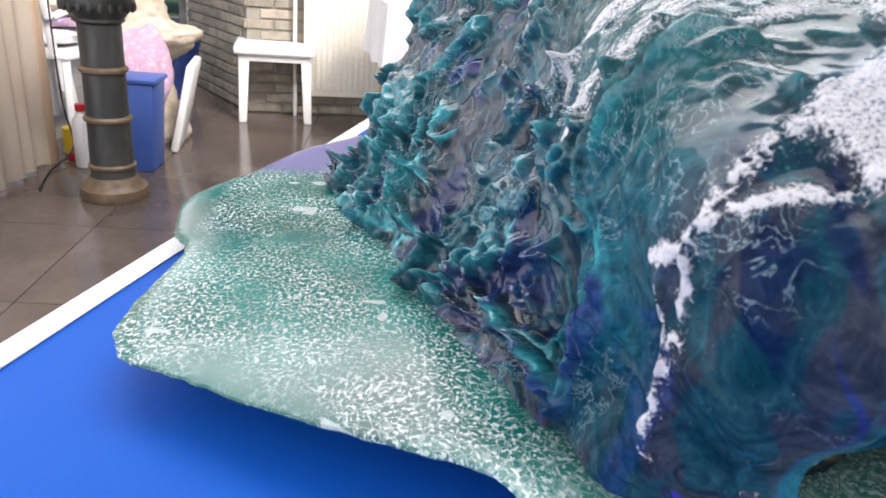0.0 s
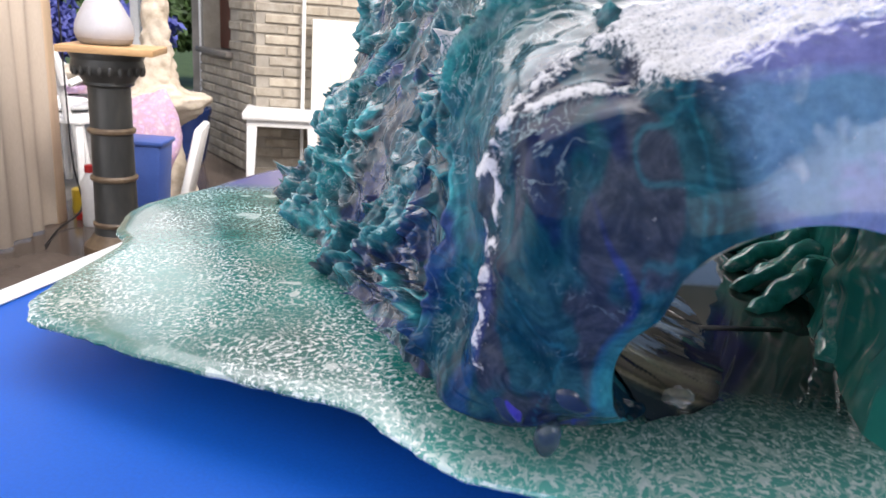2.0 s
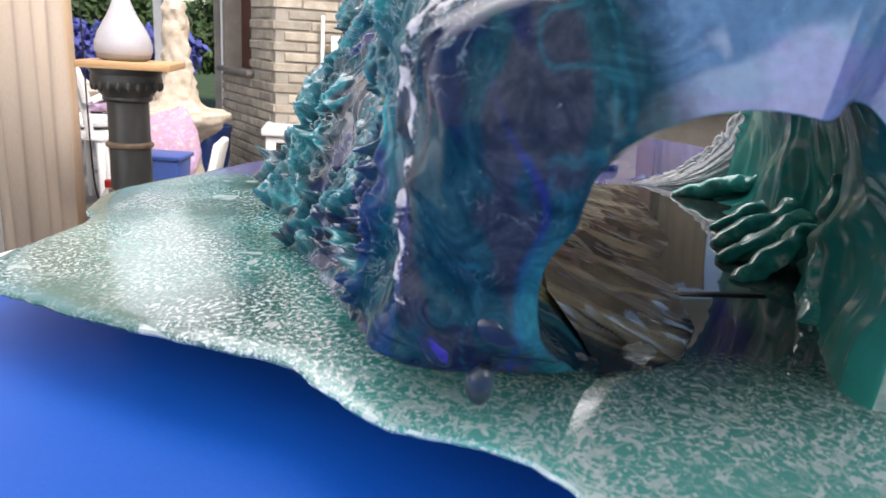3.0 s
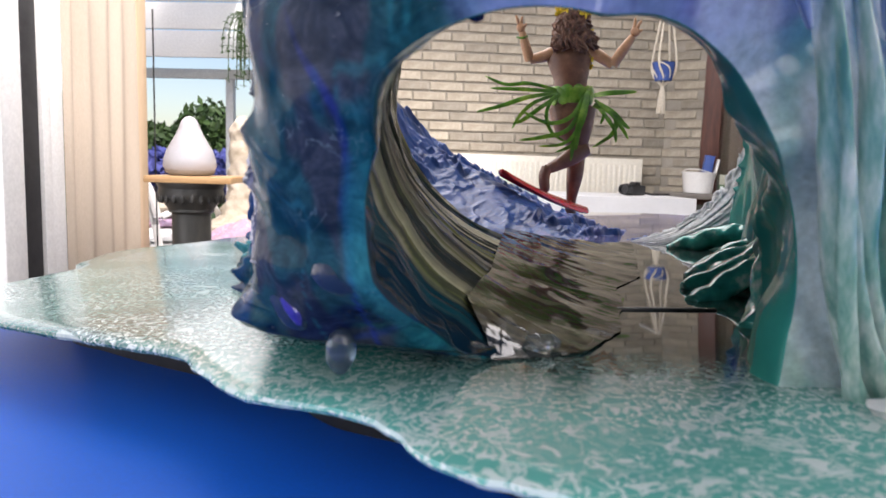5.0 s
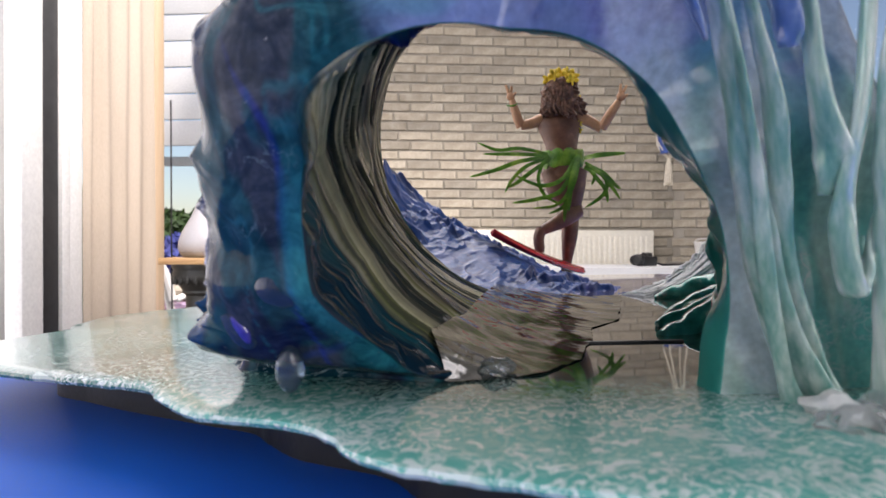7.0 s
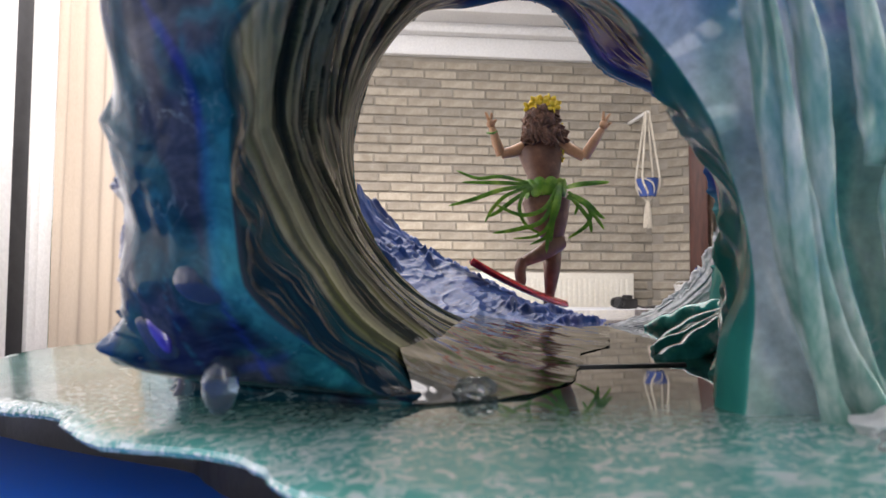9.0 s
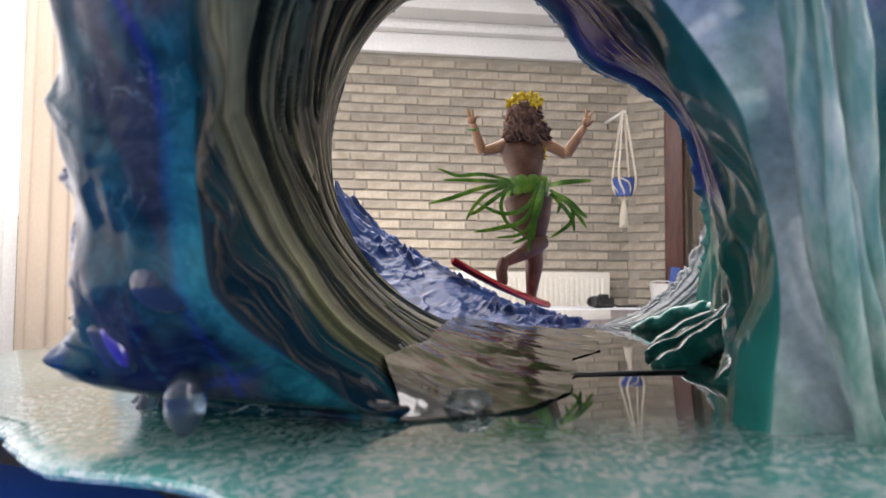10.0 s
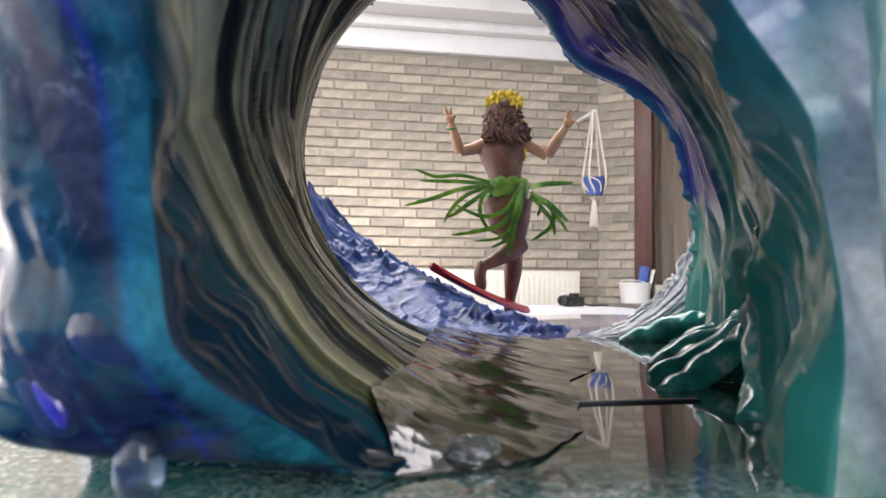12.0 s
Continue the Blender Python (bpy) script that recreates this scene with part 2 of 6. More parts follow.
def hash3(ix, iy, iz):
    h = (ix.astype(np.int64) * 374761393 + iy.astype(np.int64) * 668265263 + iz.astype(np.int64) * 2147483647) & 0xFFFFFFFF
    h = ((h ^ (h >> 13)) * 1274126177) & 0xFFFFFFFF
    return ((h ^ (h >> 16)) & 0xFFFF) / 65535.0


def vnoise(x, y, z=0.0):
    """Smooth value noise, 0 to 1."""
    x, y, z = np.broadcast_arrays(np.asarray(x, float), np.asarray(y, float), np.asarray(z, float))
    ix, iy, iz = np.floor(x), np.floor(y), np.floor(z)
    fx, fy, fz = x - ix, y - iy, z - iz
    fx, fy, fz = (f * f * f * (f * (f * 6 - 15) + 10) for f in (fx, fy, fz))
    out = 0
    for a in (0, 1):
        for b in (0, 1):
            for c in (0, 1):
                w = (fx if a else 1 - fx) * (fy if b else 1 - fy) * (fz if c else 1 - fz)
                out = out + w * hash3(ix + a, iy + b, iz + c)
    return out


def fbm(x, y, z=0.0, octaves=4):
    s, a, tot = 0, 0.5, 0
    for k in range(octaves):
        s = s + a * vnoise(x * 2 ** k + 17 * k, y * 2 ** k + 9 * k, np.asarray(z) + 5.3 * k)
        tot += a
        a *= 0.5
    return s / tot


def ridged(x, y, z=0.0, octaves=3):
    s, a, tot = 0, 0.5, 0
    for k in range(octaves):
        s = s + a * (1 - np.abs(2 * vnoise(x * 2 ** k + 31 * k, y * 2 ** k + 7 * k, np.asarray(z) + 3.1 * k) - 1))
        tot += a
        a *= 0.5
    return s / tot


def step(x, a, b):
    k = np.clip((x - a) / (b - a), 0, 1)
    return k * k * (3 - 2 * k)


def blend(c, mask, colour):
    return c + (np.asarray(colour) - c) * mask[..., None]

# ---- the cast resin wave ----
BASE = 0.80
RING_Y = [-0.26, -0.20, -0.10, 0.0, 0.10, 0.20, 0.30]
RING_L = [-0.150, -0.156, -0.163, -0.173, -0.190, -0.207, -0.223]
RING_R = [-0.049, -0.039, 0.000, 0.048, 0.075, 0.100, 0.125]
RING_T = [0.913, 0.943, 0.986, 1.026, 1.068, 1.110, 1.155]
RING_O = [0.911, 0.927, 0.966, 1.008, 1.054, 1.100, 1.148]
WALL_L = [0.027, 0.033, 0.046, 0.052, 0.056, 0.060, 0.060]
FOOT_L = [0.0, 0.0, 0.022, 0.045, 0.056, 0.066, 0.070]


def wave_shell(nu=420, nv=420):
    """Inner and outer faces of the barrel as arrays over (v along the barrel, u from the left floor over the crest to the right floor)."""
    u, v = np.meshgrid(np.linspace(0, 1, nu), np.linspace(0, 1, nv) ** 1.5)
    A = np.radians(268 - u * 340)
    sn, cs = np.sin(A), np.cos(A)
    left = step(-cs, 0.0, 0.6)
    y0 = -0.190 - 0.034 * left - 0.065 * step(sn, -0.2, 0.85) + 0.034 * left * step(sn, -0.2, 0.85) + 0.044 * step(-cs, -0.2, 0.3) * step(-sn, 0.3, 1.0)
    y0 = y0 + 0.034 * step(cs, 0.25, 0.72) * step(sn, 0.15, 0.55)
    y1 = 0.295 + 0.0 * u
    y = y0 + (y1 - y0) * v
    xl, xr, zt, zt_o = (np.interp(y, RING_Y, t) for t in (RING_L, RING_R, RING_T, RING_O))
    th, ft = np.interp(y, RING_Y, WALL_L), np.interp(y, RING_Y, FOOT_L)
    cx, a = (xl + xr) / 2, (xr - xl) / 2
    zb = BASE - 0.003
    cz, b = (zt + zb) / 2, (zt - zb) / 2
    pc = np.where((sn < 0) & (cs > 0), np.abs(cs) ** 0.3, cs)
    cx = cx + 0.030 * step(-sn, -0.4, 1.0) * step(cs, 0.0, 0.5)
    xi, zi = cx + a * pc, cz + b * sn
    d = np.degrees(A)
    sag = 0.018 * np.exp(-((d - 36) / 20) ** 2) * step(y, -0.05, 0.24)
    sag = sag + 0.034 * np.exp(-((d - 52) / 24) ** 2) * step(y, 0.0, 0.26)
    xi, zi = xi - sag * cs, zi - sag * sn
    xi = xi + 0.016 * step(y, -0.05, -0.16) * np.exp(-((d - 8) / 42) ** 2)
    inner = np.stack([xi, y, zi], -1)
    right = step(cs, -0.15, 0.75)
    t = th * left + (0.040 + 0.045 * right) * (1 - left)
    t = t + 0.024 * np.exp(-((d - 137) / 20) ** 2) * step(y, -0.05, -0.20)
    cz, b = (zt_o + zb) / 2, (zt_o - zb) / 2
    xo, zo = cx + (a + t) * pc, cz + (b + t * step(sn, -0.3, 0.3)) * sn
    w = np.clip((np.degrees(A) - 180) / 88, 0, 1)
    foot = np.degrees(A) > 180
    zo = np.where(foot, cz - (cz - zb) * w, zo)
    xo = np.where(foot, xl - th - ft * w ** 2.0, xo)
    outer = np.stack([xo, y, zo], -1)
    return u, v, A, y, inner, outer


def normals(P):
    du, dv = np.gradient(P, axis=1), np.gradient(P, axis=0)
    n = np.cross(du, dv)
    return n / np.maximum(np.linalg.norm(n, axis=-1, keepdims=True), 1e-9)

SCULPT = pose(0, 0, 0.845) @ pose(0, 0, 0, 0, -2.0, 0) @ pose(0, 0, -0.80)


def pigment_material(name, rough=0.22, coat=0.5, bump=0.25, scale=240.0, fine=0.35, spec=0.3, marble=0.0):
    m, nt, bsdf = nodes_of(name)
    col = add(nt, "Attribute")
    col.attribute_name = "pigment"
    foam = add(nt, "Attribute")
    foam.attribute_name = "foam"
    clear_at = add(nt, "Attribute")
    clear_at.attribute_name = "thin"
    co = add(nt, "TexCoord").outputs["Object"]
    n1 = add(nt, "TexNoise", Vector=co, Scale=scale, Detail=5.0, Roughness=0.65)
    n2 = add(nt, "TexNoise", Vector=co, Scale=scale * 0.25, Detail=4.0, Roughness=0.6, Distortion=1.2)
    tone = ramp(nt, n1.outputs[0], [(0.25, (1 - fine,) * 3), (0.75, (1 + fine,) * 3)])
    c = mixed(nt, 0.7, col.outputs["Color"], tone, "MULTIPLY")
    tone2 = ramp(nt, n2.outputs[0], [(0.3, (0.75, 0.78, 0.85)), (0.7, (1.2, 1.15, 1.1))])
    c = mixed(nt, 0.6, c, tone2, "MULTIPLY")
    if marble:
        # marbled pours and thin pale veins
        n4 = add(nt, "TexNoise", Vector=co, Scale=38.0, Detail=5.0, Roughness=0.62, Distortion=3.2)
        tone3 = ramp(nt, n4.outputs[0], [(0.30, (0.30, 0.42, 0.52)), (0.47, (0.8, 0.85, 0.9)), (0.56, (1.35, 1.3, 1.25)), (0.70, (0.7, 0.75, 0.8))])
        less = add(nt, "MapRange", Value=clear_at.outputs["Fac"])
        less.inputs[2].default_value, less.inputs[3].default_value, less.inputs[4].default_value = 0.15, marble, 0.12
        c = mixed(nt, less.outputs[0], c, tone3, "MULTIPLY")
        n5 = add(nt, "TexNoise", Vector=co, Scale=30.0, Detail=4.0, Roughness=0.6, Distortion=2.6)
        vein = ramp(nt, n5.outputs[0], [(0.484, (0, 0, 0)), (0.497, (1, 1, 1)), (0.503, (1, 1, 1)), (0.516, (0, 0, 0))])
        n6 = add(nt, "TexNoise", Vector=co, Scale=17.0, Detail=3.0)
        where = ramp(nt, n6.outputs[0], [(0.50, (0, 0, 0)), (0.60, (0.55, 0.55, 0.55))])
        vm = mixed(nt, 1.0, vein, where, "MULTIPLY")
        c = mixed(nt, vm, c, (0.34, 0.48, 0.52))
    n3 = add(nt, "TexNoise", Vector=co, Scale=620.0, Detail=4.0, Roughness=0.7)
    lift = add(nt, "Math")
    lift.operation = "MULTIPLY_ADD"
    nt.links.new(n3.outputs[0], lift.inputs[0])
    lift.inputs[1].default_value = 2.4
    nt.links.new(foam.outputs["Fac"], lift.inputs[2])
    fm = add(nt, "MapRange", Value=lift.outputs[0])
    fm.inputs[1].default_value, fm.inputs[2].default_value = 1.62, 2.02
    c = mixed(nt, fm.outputs[0], c, (0.60, 0.60, 0.62))
    set_in(nt, bsdf, "Base Color", c)
    r = add(nt, "MapRange", Value=fm.outputs[0])
    r.inputs[3].default_value, r.inputs[4].default_value = rough, 0.75
    set_in(nt, bsdf, "Roughness", r.outputs[0])
    ct = add(nt, "MapRange", Value=fm.outputs[0])
    ct.inputs[3].default_value, ct.inputs[4].default_value = coat, 0.0
    set_in(nt, bsdf, "Coat Weight", ct.outputs[0])
    set_in(nt, bsdf, "Coat Roughness", 0.05)
    dull = add(nt, "Attribute")
    dull.attribute_name = "dull"
    sp = add(nt, "MapRange", Value=dull.outputs["Fac"])
    sp.inputs[3].default_value, sp.inputs[4].default_value = spec, 0.0
    set_in(nt, bsdf, "Specular IOR Level", sp.outputs[0])
    hb = add(nt, "Math")
    hb.operation = "MULTIPLY_ADD"
    nt.links.new(fm.outputs[0], hb.inputs[0])
    hb.inputs[1].default_value = 3.0
    nt.links.new(n1.outputs[0], hb.inputs[2])
    b = add(nt, "Bump", Strength=bump, Distance=0.002, Height=hb.outputs[0])
    set_in(nt, bsdf, "Normal", b.outputs[0])
    tr = add(nt, "BsdfTranslucent", Color=c)
    mx = add(nt, "MixShader")
    nt.links.new(clear_at.outputs["Fac"], mx.inputs[0])
    nt.links.new(bsdf.outputs[0], mx.inputs[1])
    nt.links.new(tr.outputs[0], mx.inputs[2])
    nt.links.new(mx.outputs[0], nt.nodes["Material Output"].inputs[0])
    return m


M["outer"] = pigment_material("painted_resin", 0.11, 0.08, 0.03, spec=0.36, marble=0.85)
M["floor"] = pigment_material("streaked_clear_resin", 0.07, 0.0, 0.02, 60, 0.15, 0.45)
M["inner"] = pigment_material("polished_resin", 0.12, 0.0, 0.02, 60, 0.15, 0.40)
M["slope"] = pigment_material("thick_blue_paint", 0.3, 0.1, 0.15, 200)

wave = thing("wave_sculpture", SCULPT, "teal resin ocean wave sculpture with white foam on a table", "sculpture")



def worley(x, y_, seed):
    """Cell noise: distance gap between the two nearest seeds, and a random value for each cell."""
    ix, iy = np.floor(x), np.floor(y_)
    f1, f2, cid = np.full(x.shape, 9.0), np.full(x.shape, 9.0), np.zeros(x.shape)
    for a in (-1, 0, 1):
        for b in (-1, 0, 1):
            cx_, cy_ = ix + a, iy + b
            d = np.hypot(cx_ + hash3(cx_, cy_, cx_ * 0 + seed) - x, cy_ + hash3(cx_, cy_, cx_ * 0 + seed + 7) - y_)
            rid = hash3(cx_, cy_, cx_ * 0 + seed + 13)
            closer = d < f1
            f2 = np.where(closer, f1, np.minimum(f2, d))
            cid = np.where(closer, rid, cid)
            f1 = np.where(closer, d, f1)
    return f2 - f1, cid


def near_line(P, pts):
    """Distance of each point of a (degrees, y) map to a run of points, in metres, and how far along it is."""
    best, along = np.full(P[0].shape, 9.0), np.zeros(P[0].shape)
    q = [(a * 0.0026, b) for a, b in pts]
    for k, ((ax, ay), (bx, by)) in enumerate(zip(q, q[1:])):
        dx, dy = bx - ax, by - ay
        f = np.clip(((P[0] - ax) * dx + (P[1] - ay) * dy) / (dx * dx + dy * dy), 0, 1)
        d = np.hypot(P[0] - ax - f * dx, P[1] - ay - f * dy)
        along = np.where(d < best, (k + f) / (len(q) - 1), along)
        best = np.minimum(best, d)
    return best, along


def solid(P, k, seed, octaves=4, lift=1.0):
    return fbm(P[..., 0] * k + seed * 1.7, P[..., 2] * k * lift + seed, P[..., 1] * k + seed * 0.6, octaves)


u, v, A, y, inner, outer = wave_shell(620, 480)
deg = np.degrees(A)
NO = normals(outer)
if NO[240, 215, 0] > 0:
    NO = -NO
s = np.cumsum(np.concatenate([np.zeros((len(u), 1)), np.linalg.norm(np.diff(outer, axis=1), axis=-1)], 1), 1)
flat = (deg * 0.0026, y)
leftness = step(deg, 92, 140)
near_l = step(y, -0.165, -0.205) * step(deg, 98, 118)
far_l = step(y, -0.10, 0.04) * leftness
# paint runs down the back of the wave, slanting towards the far end
yy = y + 0.30 * (s - 0.15)
w1_, w2_ = fbm(s * 11, y * 11, 1.0) - 0.5, fbm(s * 11, y * 11, 2.0) - 0.5
cid2 = worley(s * 22 + w2_ * 5.0, yy * 52 + w1_ * 6.0, 9)[1]
v1_, v2_ = fbm(s * 26, y * 26, 1.5) - 0.5, fbm(s * 26, y * 26, 2.5) - 0.5
fold = ridged(s * 6 + w1_ * 3.0 + v1_ * 0.8, yy * 15 + w2_ * 4.6 + v2_, 2.0, 2)
curl = ridged(s * 9 + w2_ * 4.0 + v1_ * 1.4, yy * 21 + w1_ * 5.0 + v2_ * 1.6, 4.0, 2)
ridge_a = np.clip((fold - 0.62) / 0.36, 0, 1) ** 2
sharp = np.clip((curl - 0.5) / 0.45, 0, 1) ** 2
crest = ridge_a * step(fbm(s * 14, y * 14, 8.0), 0.34, 0.55)
tips = ridged(s * 55 + w1_ * 5, y * 55 + w2_ * 5, 4.0, 2) - 0.55
lump = fbm(s * 9, y * 11, 5.0, 2) - 0.5
low_left = step(deg, 160, 215) * step(y, -0.19, -0.08)
calm = 1 - 0.75 * near_l
disp = leftness * calm * (0.012 * crest + 0.018 * lump + 0.006 * (fold - 0.5))
disp += far_l * (0.008 * sharp - 0.003 + 0.006 * (curl - 0.5) + 0.001 * tips)
disp += low_left * calm * (0.008 * sharp + 0.005 * (curl - 0.5) + 0.001 * tips)
disp -= 0.022 * far_l * np.exp(-((deg - 162) / 24) ** 2)
disp += near_l * 0.009 * (solid(outer, 22, 6.0, 2) - 0.5)
disp += (1 - leftness) * 0.008 * (fbm(s * 13, y * 20, 7.0) - 0.5)
# white foam: fibrous runs over the back, one lacy run down to the near foot, a fluffy cap
RUNS = [
    (((118, -0.062), (128, -0.047), (136, -0.043), (146, -0.030), (154, -0.030), (160, -0.041)), 0.011, 1.0),
    (((102, -0.090), (117, -0.082), (125, -0.089), (139, -0.087), (149, -0.079), (159, -0.071), (168, -0.075)), 0.011, 1.0),
    (((110, -0.075), (122, -0.065), (134, -0.06), (144, -0.055)), 0.006, 0.45),
    (((140, 0.085), (154, 0.071), (160, 0.052)), 0.004, 0.8),
    (((158, -0.018), (164, -0.021), (172, -0.036)), 0.003, 0.9),
    (((92, -0.110), (104, -0.112), (120, -0.114), (132, -0.106)), 0.006, 0.85),
]
LACE = [
    (((105, -0.200), (121, -0.215), (131, -0.211), (141, -0.203), (148, -0.196), (155, -0.181)), 0.0036, 1.0),
    (((104, -0.156), (116, -0.178), (124, -0.185), (134, -0.194), (143, -0.200)), 0.0038, 0.9),
    (((144, -0.201), (152, -0.203), (160, -0.204), (168, -0.200), (178, -0.198), (192, -0.200), (203, -0.203)), 0.0032, 1.0),
    (((155, -0.182), (161, -0.189), (166, -0.198)), 0.0026, 0.8),
]
fib = fbm(s * 60, yy * 420, 21.0)
mesh_n = ridged(s * 170 + w1_ * 3, y * 170 + w2_ * 3, 22.0, 2)
foam = np.zeros(y.shape)
for pts, w, amt in RUNS:
    d, al = near_line(flat, pts)
    foam = np.maximum(foam, amt * np.exp(-(d / w) ** 2) * (0.55 + 0.45 * step(fib, 0.40, 0.58)) * (1 - 0.25 * step(al, 0.8, 1.0)))
for pts, w, amt in LACE:
    d, al = near_line(flat, pts)
    foam = np.maximum(foam, amt * np.exp(-(d / (w * (1.0 + 0.9 * fbm(s * 50, y * 50, 23.0)))) ** 2) * (0.34 + 0.66 * step(mesh_n, 0.44, 0.68)))
wisps = step(fib, 0.56, 0.70) * step(deg, 158, 125) * step(deg, 60, 95) * step(y, -0.19, -0.12) * step(y, 0.2, 0.05)
foam = np.maximum(foam, 0.42 * wisps * step(fbm(s * 9, yy * 26, 24.0), 0.45, 0.6))
bound = np.interp(y, [-0.25, -0.235, -0.216, -0.18, -0.163, -0.14, -0.11, -0.09], [104, 111, 121, 120, 111, 100, 95, 91])
cap = step(deg + 26 * (fbm(s * 34, y * 34, 25.0) - 0.5) - bound, 2.5, -2.5) * step(deg, 40, 62) * step(y + 0.03 * (fbm(s * 28, y * 28, 26.0) - 0.5), -0.065, -0.09) * step(y + 0.02 * (fbm(s * 34, y * 34, 27.0) - 0.5), -0.258, -0.246)
foam = np.maximum(foam, cap * (0.62 + 0.36 * fbm(s * 60, y * 60, 28.0)))
disp += foam * 0.0018 + cap * (0.007 * fbm(s * 45, y * 45, 30.0) + 0.003 * fbm(s * 190, y * 190, 30.5))
foam = foam * np.where(deg > 140, step(v, 0.004, 0.02), step(v, 0.035, 0.07))
edge = np.clip(v / 0.03, 0, 1) * np.clip((1 - v) / 0.04, 0, 1)
outer = outer + NO * (disp * (0.25 + 0.75 * edge))[..., None]

# rounded lips at both mouths: the near one follows the inner rim on the falling side
k = np.sqrt(np.clip(1 - (1 - np.clip(v / 0.05, 0, 1)) ** 2, 0, 1)) * np.sqrt(np.clip(1 - (1 - np.clip((1 - v) / 0.05, 0, 1)) ** 2, 0, 1))
q = 0.14 - 0.10 * step(deg, 150, 70)
lip = inner + (outer - inner) * q[..., None]
o_face = lip + (outer - lip) * k[..., None]
i_face = lip + (inner - lip) * k[..., None]
runs = solid(o_face, 55, 61.0, 3, 0.4) - 0.5
knob = solid(o_face, 34, 62.0, 2) - 0.5
front = step(v, 0.16, 0.03) * step(deg, 120, 150)
o_face[..., 1] -= front * (0.008 * runs + 0.008 * knob)
o_face[..., 0] -= front * (0.007 * knob + 0.003 + 0.007 * step(deg, 170, 200) * step(deg, 256, 200)) * k
i_face[..., 1] -= step(v, 0.05, 0.0) * step(deg, 120, 150) * (0.008 * runs + 0.008 * knob)

# colours of the outer face
TEAL, DEEP, CYAN, SLATE = (0.007, 0.095, 0.130), (0.003, 0.022, 0.042), (0.035, 0.30, 0.34), (0.022, 0.048, 0.072)
NAVY, ULTRA, WHITE, SKYB, MINT = (0.003, 0.010, 0.034), (0.012, 0.018, 0.13), (0.72, 0.72, 0.74), (0.15, 0.21, 0.44), (0.22, 0.42, 0.36)
n_big = fbm(s * 7, y * 8, 11.0)
n_mid = fbm(s * 12 + w1_ * 2, yy * 18 + w2_ * 3, 12.0)
c = np.zeros(outer.shape) + np.asarray(TEAL)
c = blend(c, step(n_big, 0.50, 0.60) * step(fold, 0.75, 0.5) * 0.9, SLATE)
c = blend(c, step(n_big, 0.46, 0.36) * 0.8, (0.003, 0.050, 0.062))
# darker in the troughs of the relief, cyan to whitish along its ridges
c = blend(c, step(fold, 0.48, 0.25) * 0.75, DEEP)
c = blend(c, step(n_mid, 0.58, 0.70) * 0.7, DEEP)
low_c = np.maximum(far_l, low_left)
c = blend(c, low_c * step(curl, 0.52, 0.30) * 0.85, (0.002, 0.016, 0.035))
c = blend(c, low_c * step(cid2, 0.76, 0.82) * 0.6, (0.03, 0.035, 0.05))
c = blend(c, low_c * step(cid2, 0.12, 0.07) * 0.8, (0.012, 0.02, 0.09))
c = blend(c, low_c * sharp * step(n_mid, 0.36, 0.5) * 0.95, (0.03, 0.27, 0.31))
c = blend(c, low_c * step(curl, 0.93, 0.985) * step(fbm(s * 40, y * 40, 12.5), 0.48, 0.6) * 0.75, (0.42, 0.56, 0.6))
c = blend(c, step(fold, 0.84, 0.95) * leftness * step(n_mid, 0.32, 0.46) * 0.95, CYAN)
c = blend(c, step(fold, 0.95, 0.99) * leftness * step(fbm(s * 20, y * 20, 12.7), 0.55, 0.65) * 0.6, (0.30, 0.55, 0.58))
c = blend(c, step(fold, 0.80, 0.93) * leftness * step(fbm(s * 11, y * 11, 13.0), 0.60, 0.68) * 0.9, ULTRA)
upper = step(deg, 165, 140) * step(deg, 80, 105) * step(y, -0.20, -0.12)
c = blend(c, upper * 0.55 * step(n_big, 0.35, 0.55), (0.012, 0.085, 0.075))
c = blend(c, upper * step(fib, 0.50, 0.60) * 0.35, (0.20, 0.26, 0.27))
lipx, lipz = o_face[..., 0], o_face[..., 2]
near_l = np.maximum(near_l, front)


def lip_paint(c, mask, P):
    """Slate, violet, teal and ultramarine strokes running down the near lip."""
    c = blend(c, mask * 0.95, (0.013, 0.054, 0.076))
    c = blend(c, mask * step(solid(P, 46, 63.0, 4, 0.35), 0.52, 0.58) * 0.9, (0.034, 0.040, 0.062))
    c = blend(c, mask * step(solid(P, 46, 63.0, 4, 0.35), 0.45, 0.38) * 0.9, (0.003, 0.034, 0.052))
    c = blend(c, mask * step(solid(P, 26, 15.0, 4, 0.5), 0.54, 0.62) * 0.55, NAVY)
    c = blend(c, mask * step(solid(P, 40, 64.0, 4, 0.4), 0.60, 0.66) * 0.8, (0.006, 0.013, 0.055))
    c = blend(c, mask * step(np.abs(solid(P, 30, 65.0, 3, 0.4) - 0.5), 0.012, 0.003) * 0.45, (0.012, 0.11, 0.15))
    c = blend(c, mask * step(np.abs(solid(P, 22, 85.0, 3, 0.35) - 0.52), 0.034, 0.010) * step(P[..., 2], 0.905, 0.875) * 0.35, (0.010, 0.030, 0.20))
    return blend(c, mask * step(np.abs(solid(P, 17, 16.0, 3, 0.5) - 0.5), 0.014, 0.004) * step(P[..., 2], 0.93, 0.89) * 0.5, (0.012, 0.026, 0.24))


# the face beside the rim bulges forward over the toe
toe = 0.044 * step(-np.cos(A), -0.2, 0.3) * step(-np.sin(A), 0.3, 1.0)
o_face[..., 1] -= toe * k * np.exp(-v / 0.09) * step(deg, 258, 238) * 0.95
o_face[..., 1] += 0.024 * k * np.exp(-v / 0.09) * step(deg, 242, 257)
